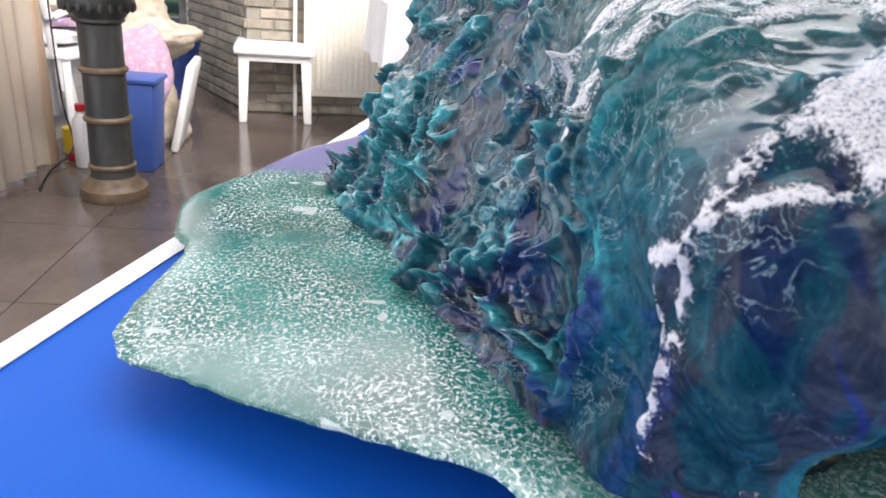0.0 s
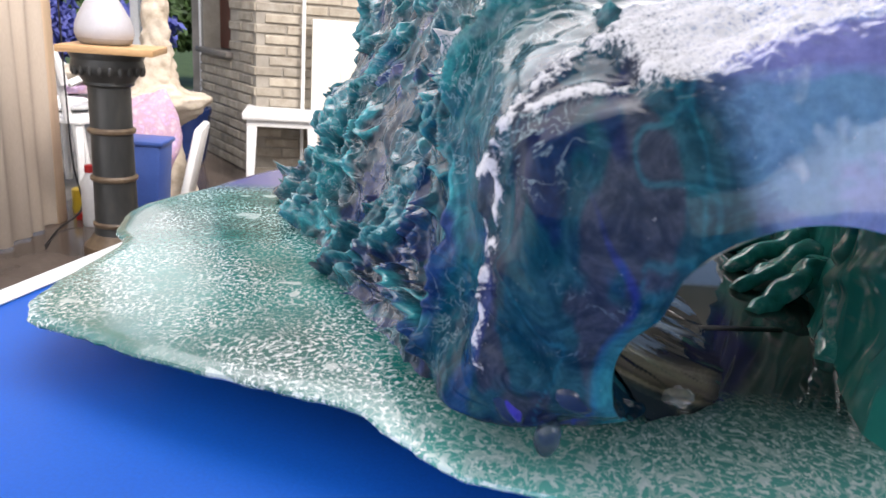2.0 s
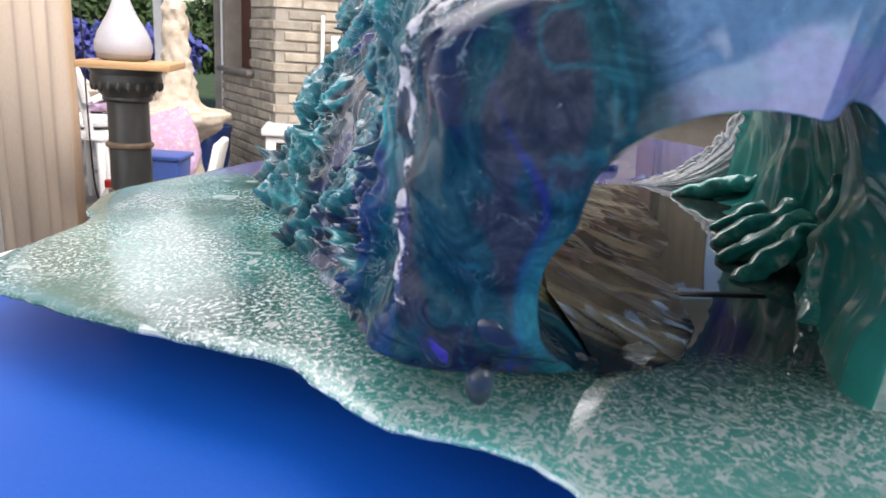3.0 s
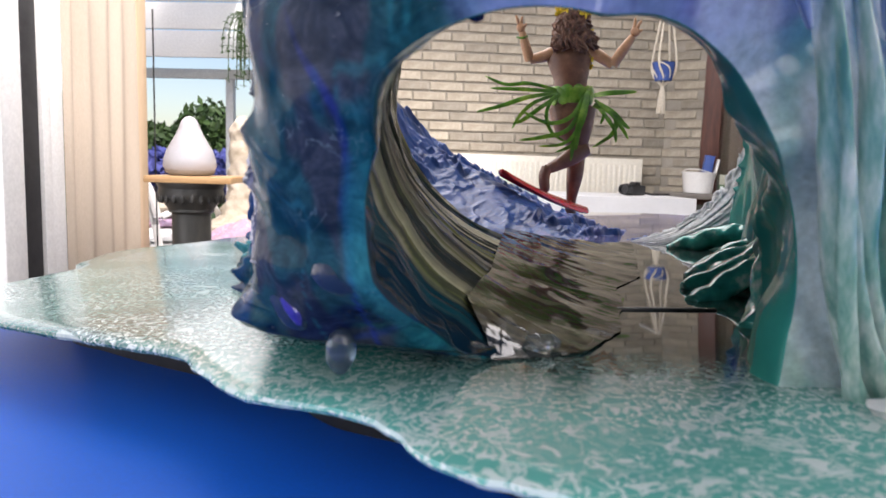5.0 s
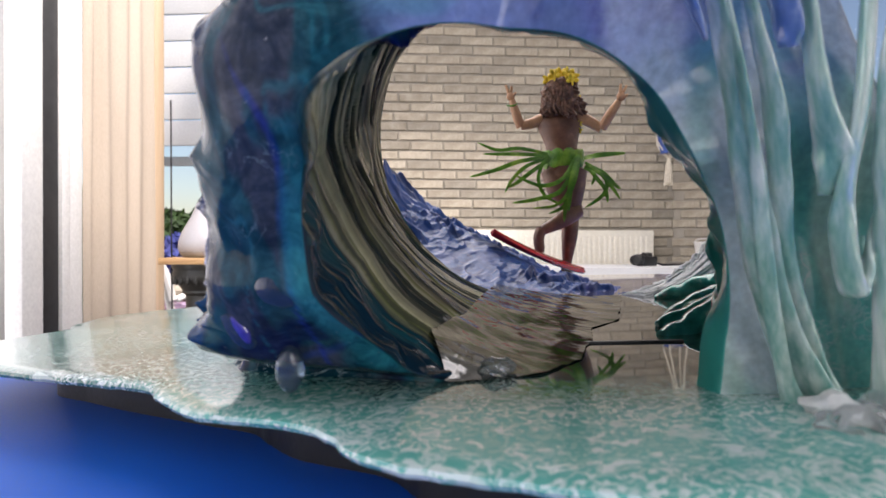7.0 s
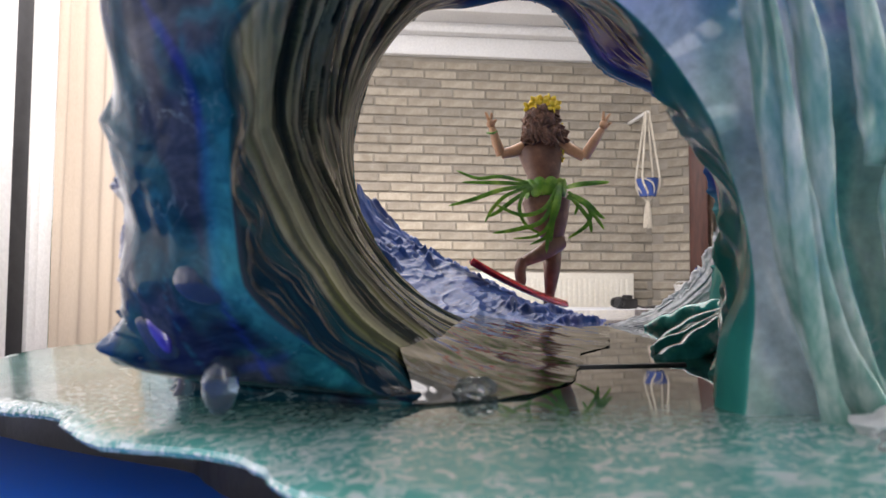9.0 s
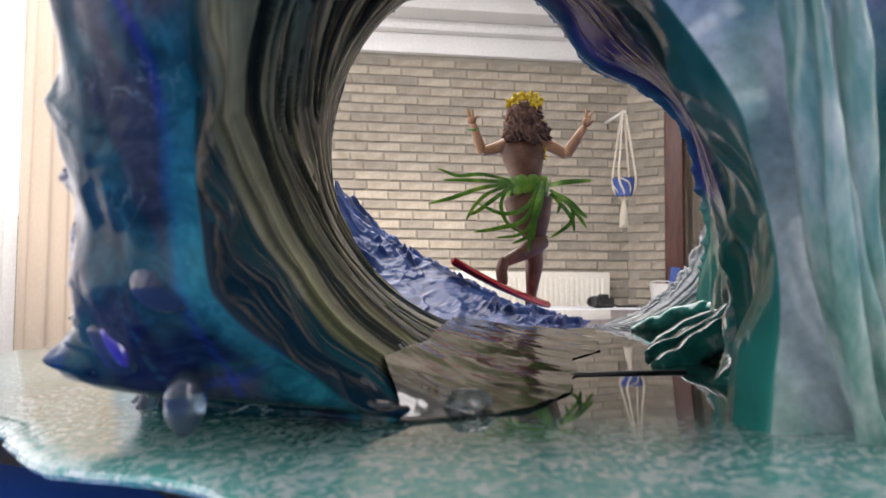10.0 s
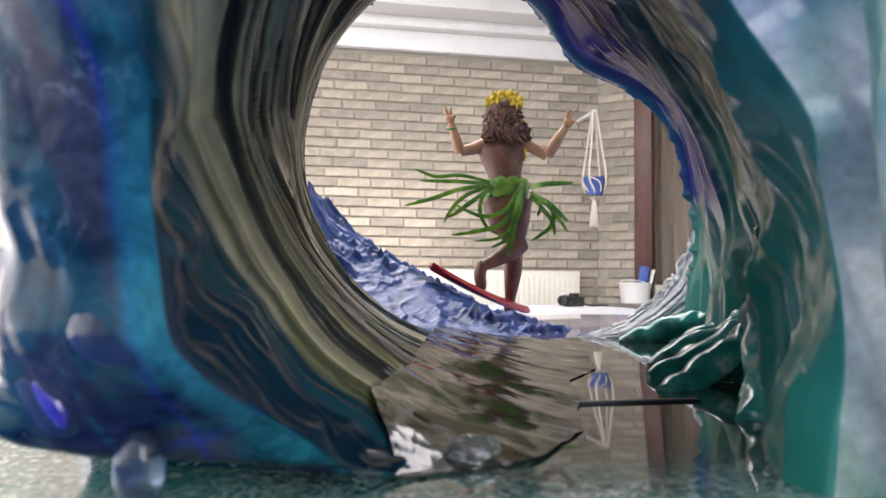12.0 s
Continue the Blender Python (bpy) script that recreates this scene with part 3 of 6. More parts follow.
nip = np.interp(-deg, [-266, -250, -230, -215, -200, -180, -160, -140, -120], [0.002, 0.008, 0.012, 0.011, 0.007, 0.008, 0.010, 0.003, 0.0])
o_face[..., 0] += nip * (1 - k)
i_face[..., 0] += nip * np.exp(-v / 0.04)
o_face[..., 2] -= 0.014 * step(deg, -44, -56)
c = lip_paint(c, near_l, o_face)
c = blend(c, step(v, 0.0010, 0.0002) * step(deg, 150, 175) * 0.8, (0.014, 0.15, 0.19))
arch = step(y, -0.13, -0.21) * step(deg + 20 * (fbm(s * 12, y * 12, 14.0) - 0.5), 118, 100)
ar_n = fbm(o_face[..., 0] * 26, o_face[..., 2] * 40 + y * 20, 18.0)
c = blend(c, arch * 0.95, SKYB)
c = blend(c, arch * step(ar_n, 0.52, 0.64) * 0.7, (0.07, 0.22, 0.34))
c = blend(c, arch * step(ar_n, 0.45, 0.34) * 0.6, (0.15, 0.14, 0.38))
c = blend(c, arch * step(ridged(o_face[..., 0] * 40, o_face[..., 2] * 18, 19.0), 0.86, 0.96) * 0.5, (0.42, 0.5, 0.6))
right = step(o_face[..., 2] + 0.05 * (fbm(o_face[..., 0] * 40, y * 9, 14.5) - 0.5), 0.920, 0.880) * step(deg, 70, 40)
fx, fz = o_face[..., 0] + 0.12 * (o_face[..., 2] - 0.85), o_face[..., 2]
drip = ridged(fx * 34, fz * 7 + y * 5, 44.0, 2)
o_face[..., 1] -= step(v, 0.25, 0.02) * step(deg, 80, 50) * 0.012 * k * (drip - 0.5)
fall = fbm(fx * 60, fz * 8 + y * 6, 31.5)
c = blend(c, right * 0.95, (0.09, 0.37, 0.33))
c = blend(c, right * step(fall, 0.46, 0.58) * 0.8, (0.38, 0.56, 0.49))
c = blend(c, right * step(fall, 0.40, 0.28) * 0.7, (0.10, 0.33, 0.36))
c = blend(c, right * step(deg, 0, 30) * step(fbm(fx * 40, fz * 10, 31.7), 0.45, 0.6) * 0.7, SKYB)
c = blend(c, right * step(drip, 0.64, 0.78) * 0.75, (0.62, 0.69, 0.67))
c = blend(c, arch * step(deg, 75, 50) * step(drip, 0.68, 0.80) * 0.55, (0.48, 0.54, 0.66))
thin = (right * 0.30 + arch * 0.15) * (1 - foam)
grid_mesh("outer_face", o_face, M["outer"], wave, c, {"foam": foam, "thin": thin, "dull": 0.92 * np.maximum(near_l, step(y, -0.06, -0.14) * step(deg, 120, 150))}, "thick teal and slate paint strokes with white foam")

# inside of the barrel
NI = normals(inner)
if NI[240, 215, 0] < 0:
    NI = -NI
def bend(pts):
    return np.interp(-deg, [-a for a, b in pts], [b for a, b in pts])


OLIVE, CREAM, BROWN, INK = (0.26, 0.25, 0.13), (0.60, 0.54, 0.39), (0.17, 0.15, 0.115), (0.002, 0.014, 0.021)


def streak_lines(sw, dg):
    """Fine streaks at two scales, and the long dark strokes, along the sweep of the wall."""
    st, st2 = fbm(sw * 5.0, dg / 110, 32.0), fbm(sw * 15.0, dg / 60, 33.0)
    dark = np.zeros(sw.shape)
    for k_l, w_l, amt in ((-0.42, 0.05, 0.5), (0.0, 0.16, 1.0), (0.34, 0.03, 0.7), (0.58, 0.05, 0.8), (1.0, 0.14, 1.0), (1.22, 0.04, 0.9), (1.45, 0.07, 0.9), (1.62, 0.04, 0.8), (2.0, 0.15, 1.0), (2.3, 0.07, 0.9), (2.5, 0.12, 1.0), (2.85, 0.09, 0.9), (3.2, 0.16, 1.0), (3.6, 0.1, 0.9), (4.0, 0.16, 1.0)):
        ww = w_l * (0.55 + 0.9 * fbm(dg / 22, sw * 0 + k_l * 9, 66.0))
        cut = 1.0 if w_l > 0.13 else step(fbm(dg / 16, sw * 0 + k_l * 31, 67.0), 0.36, 0.44)
        dark = np.maximum(dark, amt * cut * step(np.abs(sw - k_l + 0.05 * (fbm(dg / 7, sw * 8, 68.0) - 0.5)), ww, ww * 0.6))
    return st, st2, dark


def reflection_streaks(sw, dg, st, st2, dark):
    # olive, cream and brown stand in for brick wall reflections; dark lines are resin
    c = np.zeros(sw.shape + (3,)) + np.asarray(OLIVE)
    c = blend(c, step(st, 0.50, 0.58) * 0.8, BROWN)
    c = blend(c, step(st, 0.46, 0.36) * 0.8, CREAM)
    c = blend(c, step(dg, 185, 150) * step(sw, 0.1, 0.3) * 0.55, CREAM)
    c = blend(c, step(fbm(sw * 4, dg / 40, 40.0), 0.54, 0.62) * step(dg, 180, 205) * step(dg, 262, 240) * 0.6, (0.16, 0.19, 0.03))
    c = blend(c, step(st2, 0.56, 0.62) * 0.7, (0.03, 0.04, 0.036))
    c = blend(c, step(st2, 0.42, 0.34) * 0.5, (0.58, 0.53, 0.39))
    c = blend(c, dark, INK)
    c = blend(c, step(dg, 238, 262) * 0.35, (0.085, 0.072, 0.052))
    c = blend(c, np.exp(-((sw + 0.42) / 0.30) ** 2) * 0.6, (0.46, 0.43, 0.29))
    rim_ = step(sw, -0.85, -1.15)
    rim_st = fbm(sw * 3.0, dg / 70, 41.0)
    c = blend(c, rim_ * 0.95, (0.005, 0.042, 0.066))
    c = blend(c, rim_ * step(rim_st, 0.50, 0.57) * 0.9, (0.004, 0.022, 0.045))
    c = blend(c, rim_ * step(rim_st, 0.45, 0.38) * 0.8, (0.006, 0.050, 0.072))
    c = blend(c, rim_ * step(fbm(sw * 5, dg / 30, 42.0), 0.56, 0.62) * step(dg, 190, 160) * 0.9, (0.09, 0.09, 0.12))
    c = blend(c, rim_ * step(fbm(sw * 6, dg / 26, 43.0), 0.62, 0.68) * 0.5, (0.010, 0.09, 0.12))
    return c


# three long dark strokes set the sweep of the whole wall
e1 = bend([(268, -0.075), (250, -0.060), (236, -0.050), (222, -0.063), (205, -0.071), (187, -0.105), (173, -0.140), (165, -0.162), (152, -0.181), (139, -0.198), (125, -0.225), (100, -0.25)][::1])
e2 = bend([(268, 0.115), (246, 0.112), (226, 0.102), (214, 0.083), (192, -0.011), (176, -0.090), (167, -0.115), (152, -0.135), (139, -0.161), (120, -0.19), (100, -0.21)])
e3 = bend([(268, 0.26), (236, 0.25), (212, 0.205), (190, 0.082), (165, -0.063), (148, -0.110), (137, -0.140), (124, -0.170), (100, -0.19)])
sw = np.where(y < e1, (y - e1) / 0.06, np.where(y < e2, (y - e1) / (e2 - e1), np.where(y < e3, 1 + (y - e2) / (e3 - e2), 2 + (y - e3) / 0.10)))
sw = sw + 0.22 * (fbm(sw * 2.0, deg / 28, 31.0) - 0.5)
top_in = step(deg + 14 * (fbm(y * 20, deg / 25, 34.0) - 0.5), 126, 106)
r_in = step(deg, 20, -12) * (1 - step(y, 0.07, 0.10) * step(deg, -26, -12))
st, st2, dark = streak_lines(sw, deg)
ripple = ((st2 - 0.5) * 0.002 + (st - 0.5) * 0.006 - 0.0016 * dark) * step(deg, 90, 130)
ripple += 0.012 * step(sw, -0.9, -1.8) * (fbm(deg / 16, y * 16, 69.0, 2) - 0.5) * step(deg, 100, 140)
rim_n = fbm(deg / 16, y * 14, 37.0, 3) - 0.5
SEAM = ((110, -0.24), (92, -0.165), (76, -0.04), (62, 0.032), (45, 0.062), (20, 0.085), (-5, 0.086), (-40, 0.080))
seam_y = np.interp(-deg, [-p for p, q_ in SEAM], [q_ for p, q_ in SEAM]) + 0.018 * rim_n
veil = near_line(flat, [(48, -0.245), (38, -0.225), (30, -0.205), (18, -0.185), (4, -0.165), (-14, -0.13), (-40, -0.06)])[0]
above = step(y - seam_y, 0.0, 0.012)
hem = step(y + 0.03 * rim_n + 0.0006 * (deg - 60), 0.215, 0.245)
ropes = ridged(deg / 40, y * 34, 38.7, 2)
flaps = top_in * (0.008 * above + 0.007 * np.exp(-((y - seam_y) / 0.010) ** 2) * step(deg, 85, 70) + 0.006 * np.exp(-(veil / 0.012) ** 2) + 0.010 * hem)
folds = (r_in * 0.014 + top_in * 0.007) * (fbm(y * 15 + deg / 60, deg / 50, 38.0, 2) - 0.5) + top_in * step(deg, 95, 70) * (1 - 0.6 * above) * 0.007 * (ropes - 0.5)
lumps = step(v, 0.004, 0.02) * step(v, 0.13, 0.04) * step(deg, 110, 140) * (0.008 * (solid(inner, 24, 77.0, 2, 0.5) - 0.5) + 0.005 * (solid(inner, 60, 78.0, 2, 0.4) - 0.5))
i_face = i_face + NI * ((ripple + flaps + folds) * edge + lumps)[..., None]
sink = 0.014 * step(deg, -44, -56)
i_face[..., 2] -= sink
# ragged far lip on the crest
rag = top_in * step(v, 0.93, 1.0)
tooth = ridged(deg / 6, y * 0, 51.0, 3) - 0.35
i_face = i_face + NI * (rag * 0.020 * tooth)[..., None]
i_face[..., 1] += rag * 0.012 * (fbm(deg / 5, y * 0, 52.0) - 0.5)
c = reflection_streaks(sw, deg, st, st2, dark)
c = lip_paint(c, step(v, 0.006, 0.001) * step(deg, 120, 140), i_face)
c = blend(c, step(v, 0.0010, 0.0002) * step(deg, 150, 175) * 0.8, (0.014, 0.15, 0.19))
ci = np.zeros(inner.shape) + np.asarray((0.010, 0.16, 0.17))
ci = blend(ci, step(fbm(y * 40, deg / 30, 53.0), 0.54, 0.64) * 0.7, (0.03, 0.23, 0.22))
ci = blend(ci, step(ropes, 0.70, 0.88) * step(deg, 75, 45) * 0.45, (0.20, 0.44, 0.42))
ci = blend(ci, above, (0.012, 0.013, 0.17))
ci = blend(ci, above * step(fbm(y * 22, deg / 26, 55.0), 0.52, 0.64) * 0.8, (0.028, 0.028, 0.27))
ci = blend(ci, above * step(fbm(y * 30, deg / 20, 56.0), 0.46, 0.36) * 0.7, (0.006, 0.012, 0.09))
ci = blend(ci, hem * 0.9, (0.018, 0.13, 0.26))
ci = blend(ci, np.exp(-((y - seam_y) / 0.006) ** 2) * 0.6 * step(fbm(deg / 7, y * 40, 54.0), 0.40, 0.58) * step(deg, 80, 66), (0.48, 0.56, 0.64))
ci = blend(ci, np.exp(-(veil / 0.018) ** 2) * 0.8, (0.06, 0.30, 0.28))
c = c + (ci - c) * top_in[..., None]
c = blend(c, r_in, (0.04, 0.36, 0.31))
c = blend(c, r_in * step(fbm(y * 40, deg / 12, 35.0), 0.55, 0.66) * 0.7, (0.16, 0.42, 0.36))
c = blend(c, r_in * step(ridged(y * 38, deg / 40, 36.0), 0.84, 0.94) * 0.7, (0.55, 0.66, 0.62))
grid_mesh("inner_face", i_face, M["inner"], wave, c, {"dull": 0.96 - 0.60 * np.maximum(r_in, top_in * (1 - above) * step(deg, 62, 42)), "foam": np.zeros(y.shape), "thin": np.maximum(r_in * 0.45, top_in * (1 - above) * 0.35)}, "glossy inside of the barrel with wall reflections painted as streaks")

# streaked floor of the barrel, reflections painted in, running out into the pool
gy, gk = np.meshgrid(np.linspace(-0.174, 0.275, 260), np.linspace(0, 1, 160), indexing="ij")
x_l = np.interp(gy, [-0.165, -0.10, 0.0, 0.275], [-0.112, -0.125, -0.115, -0.105])
x_r = np.interp(gy, [-0.174, -0.164, -0.150, -0.135, -0.11, -0.05, 0.01, 0.06, 0.15, 0.275], [-0.114, -0.096, -0.078, -0.064, -0.052, -0.043, -0.036, -0.012, 0.0, 0.02]) + 0.004 * (fbm(gy * 40, gy * 0, 71.0) - 0.5)
gx = x_l + (x_r - x_l) * gk
pp_ = gx * 0.87 + gy * 0.49 + 0.02 * (fbm(gx * 14, gy * 14, 72.0) - 0.5)
qq_ = gx * 0.49 - gy * 0.87
g_s, g_t = fbm(pp_ * 55, qq_ * 6, 73.0), fbm(pp_ * 150, qq_ * 14, 74.0)
gy = gy + 0.016 * (fbm(gx * 70, gx * 0, 76.0) - 0.5) * step(gy, -0.10, -0.15)
xl_, zt_ = np.interp(gy, RING_Y, RING_L), np.interp(gy, RING_Y, RING_T)
lean = np.clip((x_r - gx) / (x_r - xl_), 0, 0.95)
gz = BASE + 0.0008 + 0.60 * (zt_ - BASE) / 2 * (1 - np.sqrt(1 - lean ** 2)) + 0.0022 * (g_s - 0.5) + 0.0006 * (g_t - 0.5)
gz = gz + 0.0016 * (fbm(gx * 60, gy * 24, 79.0, 2) - 0.5)
yf = gy + 0.55 * (gx - x_l)
sf = np.where(yf < -0.075, (yf + 0.075) / 0.06, np.where(yf < 0.115, (yf + 0.075) / 0.19, 1 + (yf - 0.115) / 0.145))
sf = sf + 0.25 * (fbm(sf * 2.0, gx * 24, 31.0) - 0.5)
c = reflection_streaks(sf, 268 + (gx - x_l) * 400, *streak_lines(sf, 268 + (gx - x_l) * 400))
# darkened all over, and most along the pool edge
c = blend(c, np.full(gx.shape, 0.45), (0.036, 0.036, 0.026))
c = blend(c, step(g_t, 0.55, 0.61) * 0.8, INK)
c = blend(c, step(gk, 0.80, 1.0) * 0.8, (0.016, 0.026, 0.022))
grid_mesh("barrel_floor", np.stack([gx, gy, gz], -1), M["floor"], wave, c, {"foam": gx * 0, "thin": gx * 0, "dull": 0.45 * step(gk, 0.95, 0.6) * step(gy, 0.10, 0.0)}, "glossy barrel floor with reflections painted as brown streaks")

# the blue slope behind the barrel
gx, gy = np.meshgrid(np.linspace(-0.232, 0.14, 340), np.linspace(0.25, 0.70, 380))
ex = np.clip((gx + 0.05) / 0.188, -0.985, 0.985)
zz = 0.955 - 0.158 * np.sqrt(1 - ex ** 2)
rise = 0.055 * step(gx, 0.025, -0.13)
dd = step(gy, 0.28, 0.42)
zz = np.where(gx > -0.05, 0.797, zz)
ridge_y = np.interp(gx, [-0.232, -0.2, -0.155, -0.1, 0.0, 0.1, 0.14], [0.36, 0.45, 0.52, 0.57, 0.63, 0.67, 0.68])
back = np.clip((gy - ridge_y) / 0.10, 0, 1)
zz = zz + rise * dd - 0.006 * step(gy, 0.36, 0.50) - 0.014 * np.exp(-(np.abs((gx + 0.054) * 0.832 - (gy - 0.469) * 0.555) / 0.03) ** 4) * step(gy, 0.40, 0.50)
zz = zz + (0.79 - zz) * step(back, 0.1, 1.0)
s_al, s_ac = gx * 0.555 + gy * 0.832, gx * 0.832 - gy * 0.555
g1 = 1 - ridged(s_ac * 46 + 2.2 * fbm(gx * 26, gy * 26, 45.0), s_al * 15 + 1.6 * fbm(gx * 22, gy * 22, 46.0), 5.0, 2)
gid = fbm(s_ac * 60, s_al * 12, 47.0)
gcr = np.exp(-(g1 / 0.16) ** 2)
rough_s = ridged(s_ac * 95, s_al * 34, 41.0) - 0.5
on = step(gy, 0.27, 0.34) * step(gx, 0.12, 0.0)
clear_b = 1 - 0.75 * np.exp(-((np.abs((gx + 0.057) * 0.83 - (gy - 0.466) * 0.56)) / 0.03) ** 4)
zz = zz + (0.009 * gcr + 0.010 * rough_s + 0.014 * (fbm(gx * 18, gy * 18, 42.0) - 0.5)) * on * clear_b
c = np.zeros(gx.shape + (3,)) + np.asarray((0.030, 0.095, 0.32))
nn = fbm(gx * 24 + gy * 8, gy * 20, 43.0)
c = blend(c, step(nn, 0.52, 0.62) * step(gx, -0.12, 0.0), (0.20, 0.16, 0.42))
c = blend(c, step(gid, 0.54, 0.62) * 0.7, (0.010, 0.035, 0.16))
c = blend(c, step(gid, 0.44, 0.36) * 0.5, (0.10, 0.15, 0.40))
c = blend(c, step(nn, 0.40, 0.28) * 0.7, (0.012, 0.035, 0.13))
c = blend(c, gcr * step(fbm(gx * 30, gy * 30, 44.0), 0.52, 0.66) * 0.6, (0.26, 0.30, 0.56))
grid_mesh("slope", np.stack([gx, gy, zz], -1), M["slope"], wave, c, {"foam": nn * 0, "thin": nn * 0}, "rough blue and violet impasto slope")

# splash of white foam and green swells at the foot of the falling side
M["splash"] = surf("white_spun_foam", [(0.3, (0.5, 0.53, 0.53)), (0.55, (0.7, 0.72, 0.71)), (0.75, (0.84, 0.85, 0.84))], 60, 0.5, 0.6, 420, depth=0.002)
M["swell"] = surf("green_gloss_resin", [(0.3, (0.02, 0.22, 0.19)), (0.52, (0.045, 0.36, 0.31)), (0.60, (0.11, 0.46, 0.40)), (0.68, (0.55, 0.66, 0.62))], 60, 0.12, 0.05, 120, coat=0.3)


def swell(name, pts, radii, material, rough, spike, seed, flat_=1.0, label=""):
    pp = curve_points(pts, 60)
    vs, fs = [], []
    nn_ = 30
    side = Vector((0, 0, 1))
    for i, p in enumerate(pp):
        way = (pp[min(i + 1, 59)] - pp[max(i - 1, 0)]).normalized()
        sd_ = way.cross(Vector((0, 0, 1))).normalized()
        up_ = sd_.cross(way)
        r = float(np.interp(i / 59 * (len(radii) - 1), range(len(radii)), radii))
        for j in range(nn_):
            a = 2 * math.pi * j / nn_
            d = sd_ * math.cos(a) + up_ * (math.sin(a) * flat_)
            q_ = p + d * r
            kk = 1 + rough * noise.noise(q_ * 70 + Vector((seed, 0, 0))) + spike * max(0, noise.noise(q_ * 260 + Vector((0, seed, 0))))
            vs.append(tuple(p + d * (r * kk)))
    for i in range(59):
        for j in range(nn_):
            fs.append((i * nn_ + j, i * nn_ + (j + 1) % nn_, (i + 1) * nn_ + (j + 1) % nn_, (i + 1) * nn_ + j))
    fs += [tuple(reversed(range(nn_))), tuple(59 * nn_ + j for j in range(nn_))]
    me = bpy.data.meshes.new(name)
    me.from_pydata(vs, [], fs)
    me.shade_smooth()
    me.materials.append(material)
    ob = new(name, me)
    ob.parent = wave
    if label:
        ob["label"] = label
    return ob


# the splash: a fan of spun foam sweeping up from a point on the water
fu, fv = np.meshgrid(np.linspace(0, 1, 150), np.linspace(0, 1, 70))
f_x = 0.016 + 0.122 * fu
f_top = 0.0015 + np.interp(fu, [0, 0.2, 0.4, 0.6, 0.8, 0.93, 1.0], [0.0, 0.007, 0.016, 0.032, 0.058, 0.088, 0.102])
f_y = 0.284 - 0.030 * fu + fv * (0.012 + 0.035 * fu) - 0.012 * np.sin(math.pi * fv) * fu
fibre = fbm(fu * 5 + fv * 3, fv * 30 - fu * 9, 91.0) - 0.5
shag = ridged(fu * 34, fv * 6 + fu * 10, 92.0, 3) - 0.5
f_z = 0.797 + f_top * fv * (1 + 0.12 * shag * step(fv, 0.7, 1.0))
f_x = f_x - 0.004 * shag * step(fv, 0.75, 1.0) - 0.008 * fv * (1 - fv) * fu
f_y = f_y + 0.004 * fibre + 0.001 * shag * fv
FRONT = np.stack([f_x, f_y, f_z], -1)
BACK = np.stack([f_x + 0.002, f_y + 0.004 + 0.016 * (1 - fv) * fu, f_z - 0.001], -1)[::-1]
c = np.zeros(fu.shape + (3,)) + np.asarray((0.70, 0.72, 0.72))
c = blend(c, step(fibre, 0.04, 0.18) * 0.6, (0.42, 0.50, 0.50))
c = blend(c, step(fv, 0.25, 0.0) * step(fu, 0.35, 0.8) * 0.7, (0.05, 0.26, 0.23))
c = blend(c, step(fibre, -0.06, -0.16) * 0.9, (0.82, 0.83, 0.83))
grid_mesh("splash", np.concatenate([FRONT, BACK]), M["slope"], wave, np.concatenate([c, c[::-1]]), {"foam": np.zeros((140, 150)), "thin": np.full((140, 150), 0.25)}, "white spun foam splash")
for i, (pts, rr) in enumerate((
    ([(0.045, 0.235, 0.800), (0.072, 0.226, 0.808), (0.10, 0.215, 0.815), (0.12, 0.20, 0.825)], [0.006, 0.012, 0.014, 0.012]),
    ([(0.000, -0.028, 0.799), (0.025, -0.012, 0.806), (0.05, 0.0, 0.818), (0.062, 0.01, 0.822)], [0.006, 0.011, 0.014, 0.010]),
    ([(0.006, 0.012, 0.800), (0.032, 0.022, 0.811), (0.060, 0.032, 0.817), (0.075, 0.04, 0.825)], [0.005, 0.010, 0.013, 0.010]),
    ([(0.018, 0.055, 0.800), (0.045, 0.062, 0.812), (0.072, 0.07, 0.818), (0.085, 0.08, 0.83)], [0.005, 0.010, 0.013, 0.010]),
    ([(0.035, 0.105, 0.800), (0.06, 0.11, 0.81), (0.085, 0.115, 0.816), (0.098, 0.12, 0.83)], [0.004, 0.009, 0.013, 0.010]),
    ([(0.014, -0.10, 0.797), (0.026, -0.085, 0.812), (0.036, -0.07, 0.84), (0.04, -0.06, 0.87)], [0.010, 0.016, 0.016, 0.010]),
)):
    swell("swell", pts, [r_ * 0.85 for r_ in rr], M["swell"], 0.55, 0.06, 11 + i, 0.8, "rounded green resin swell")


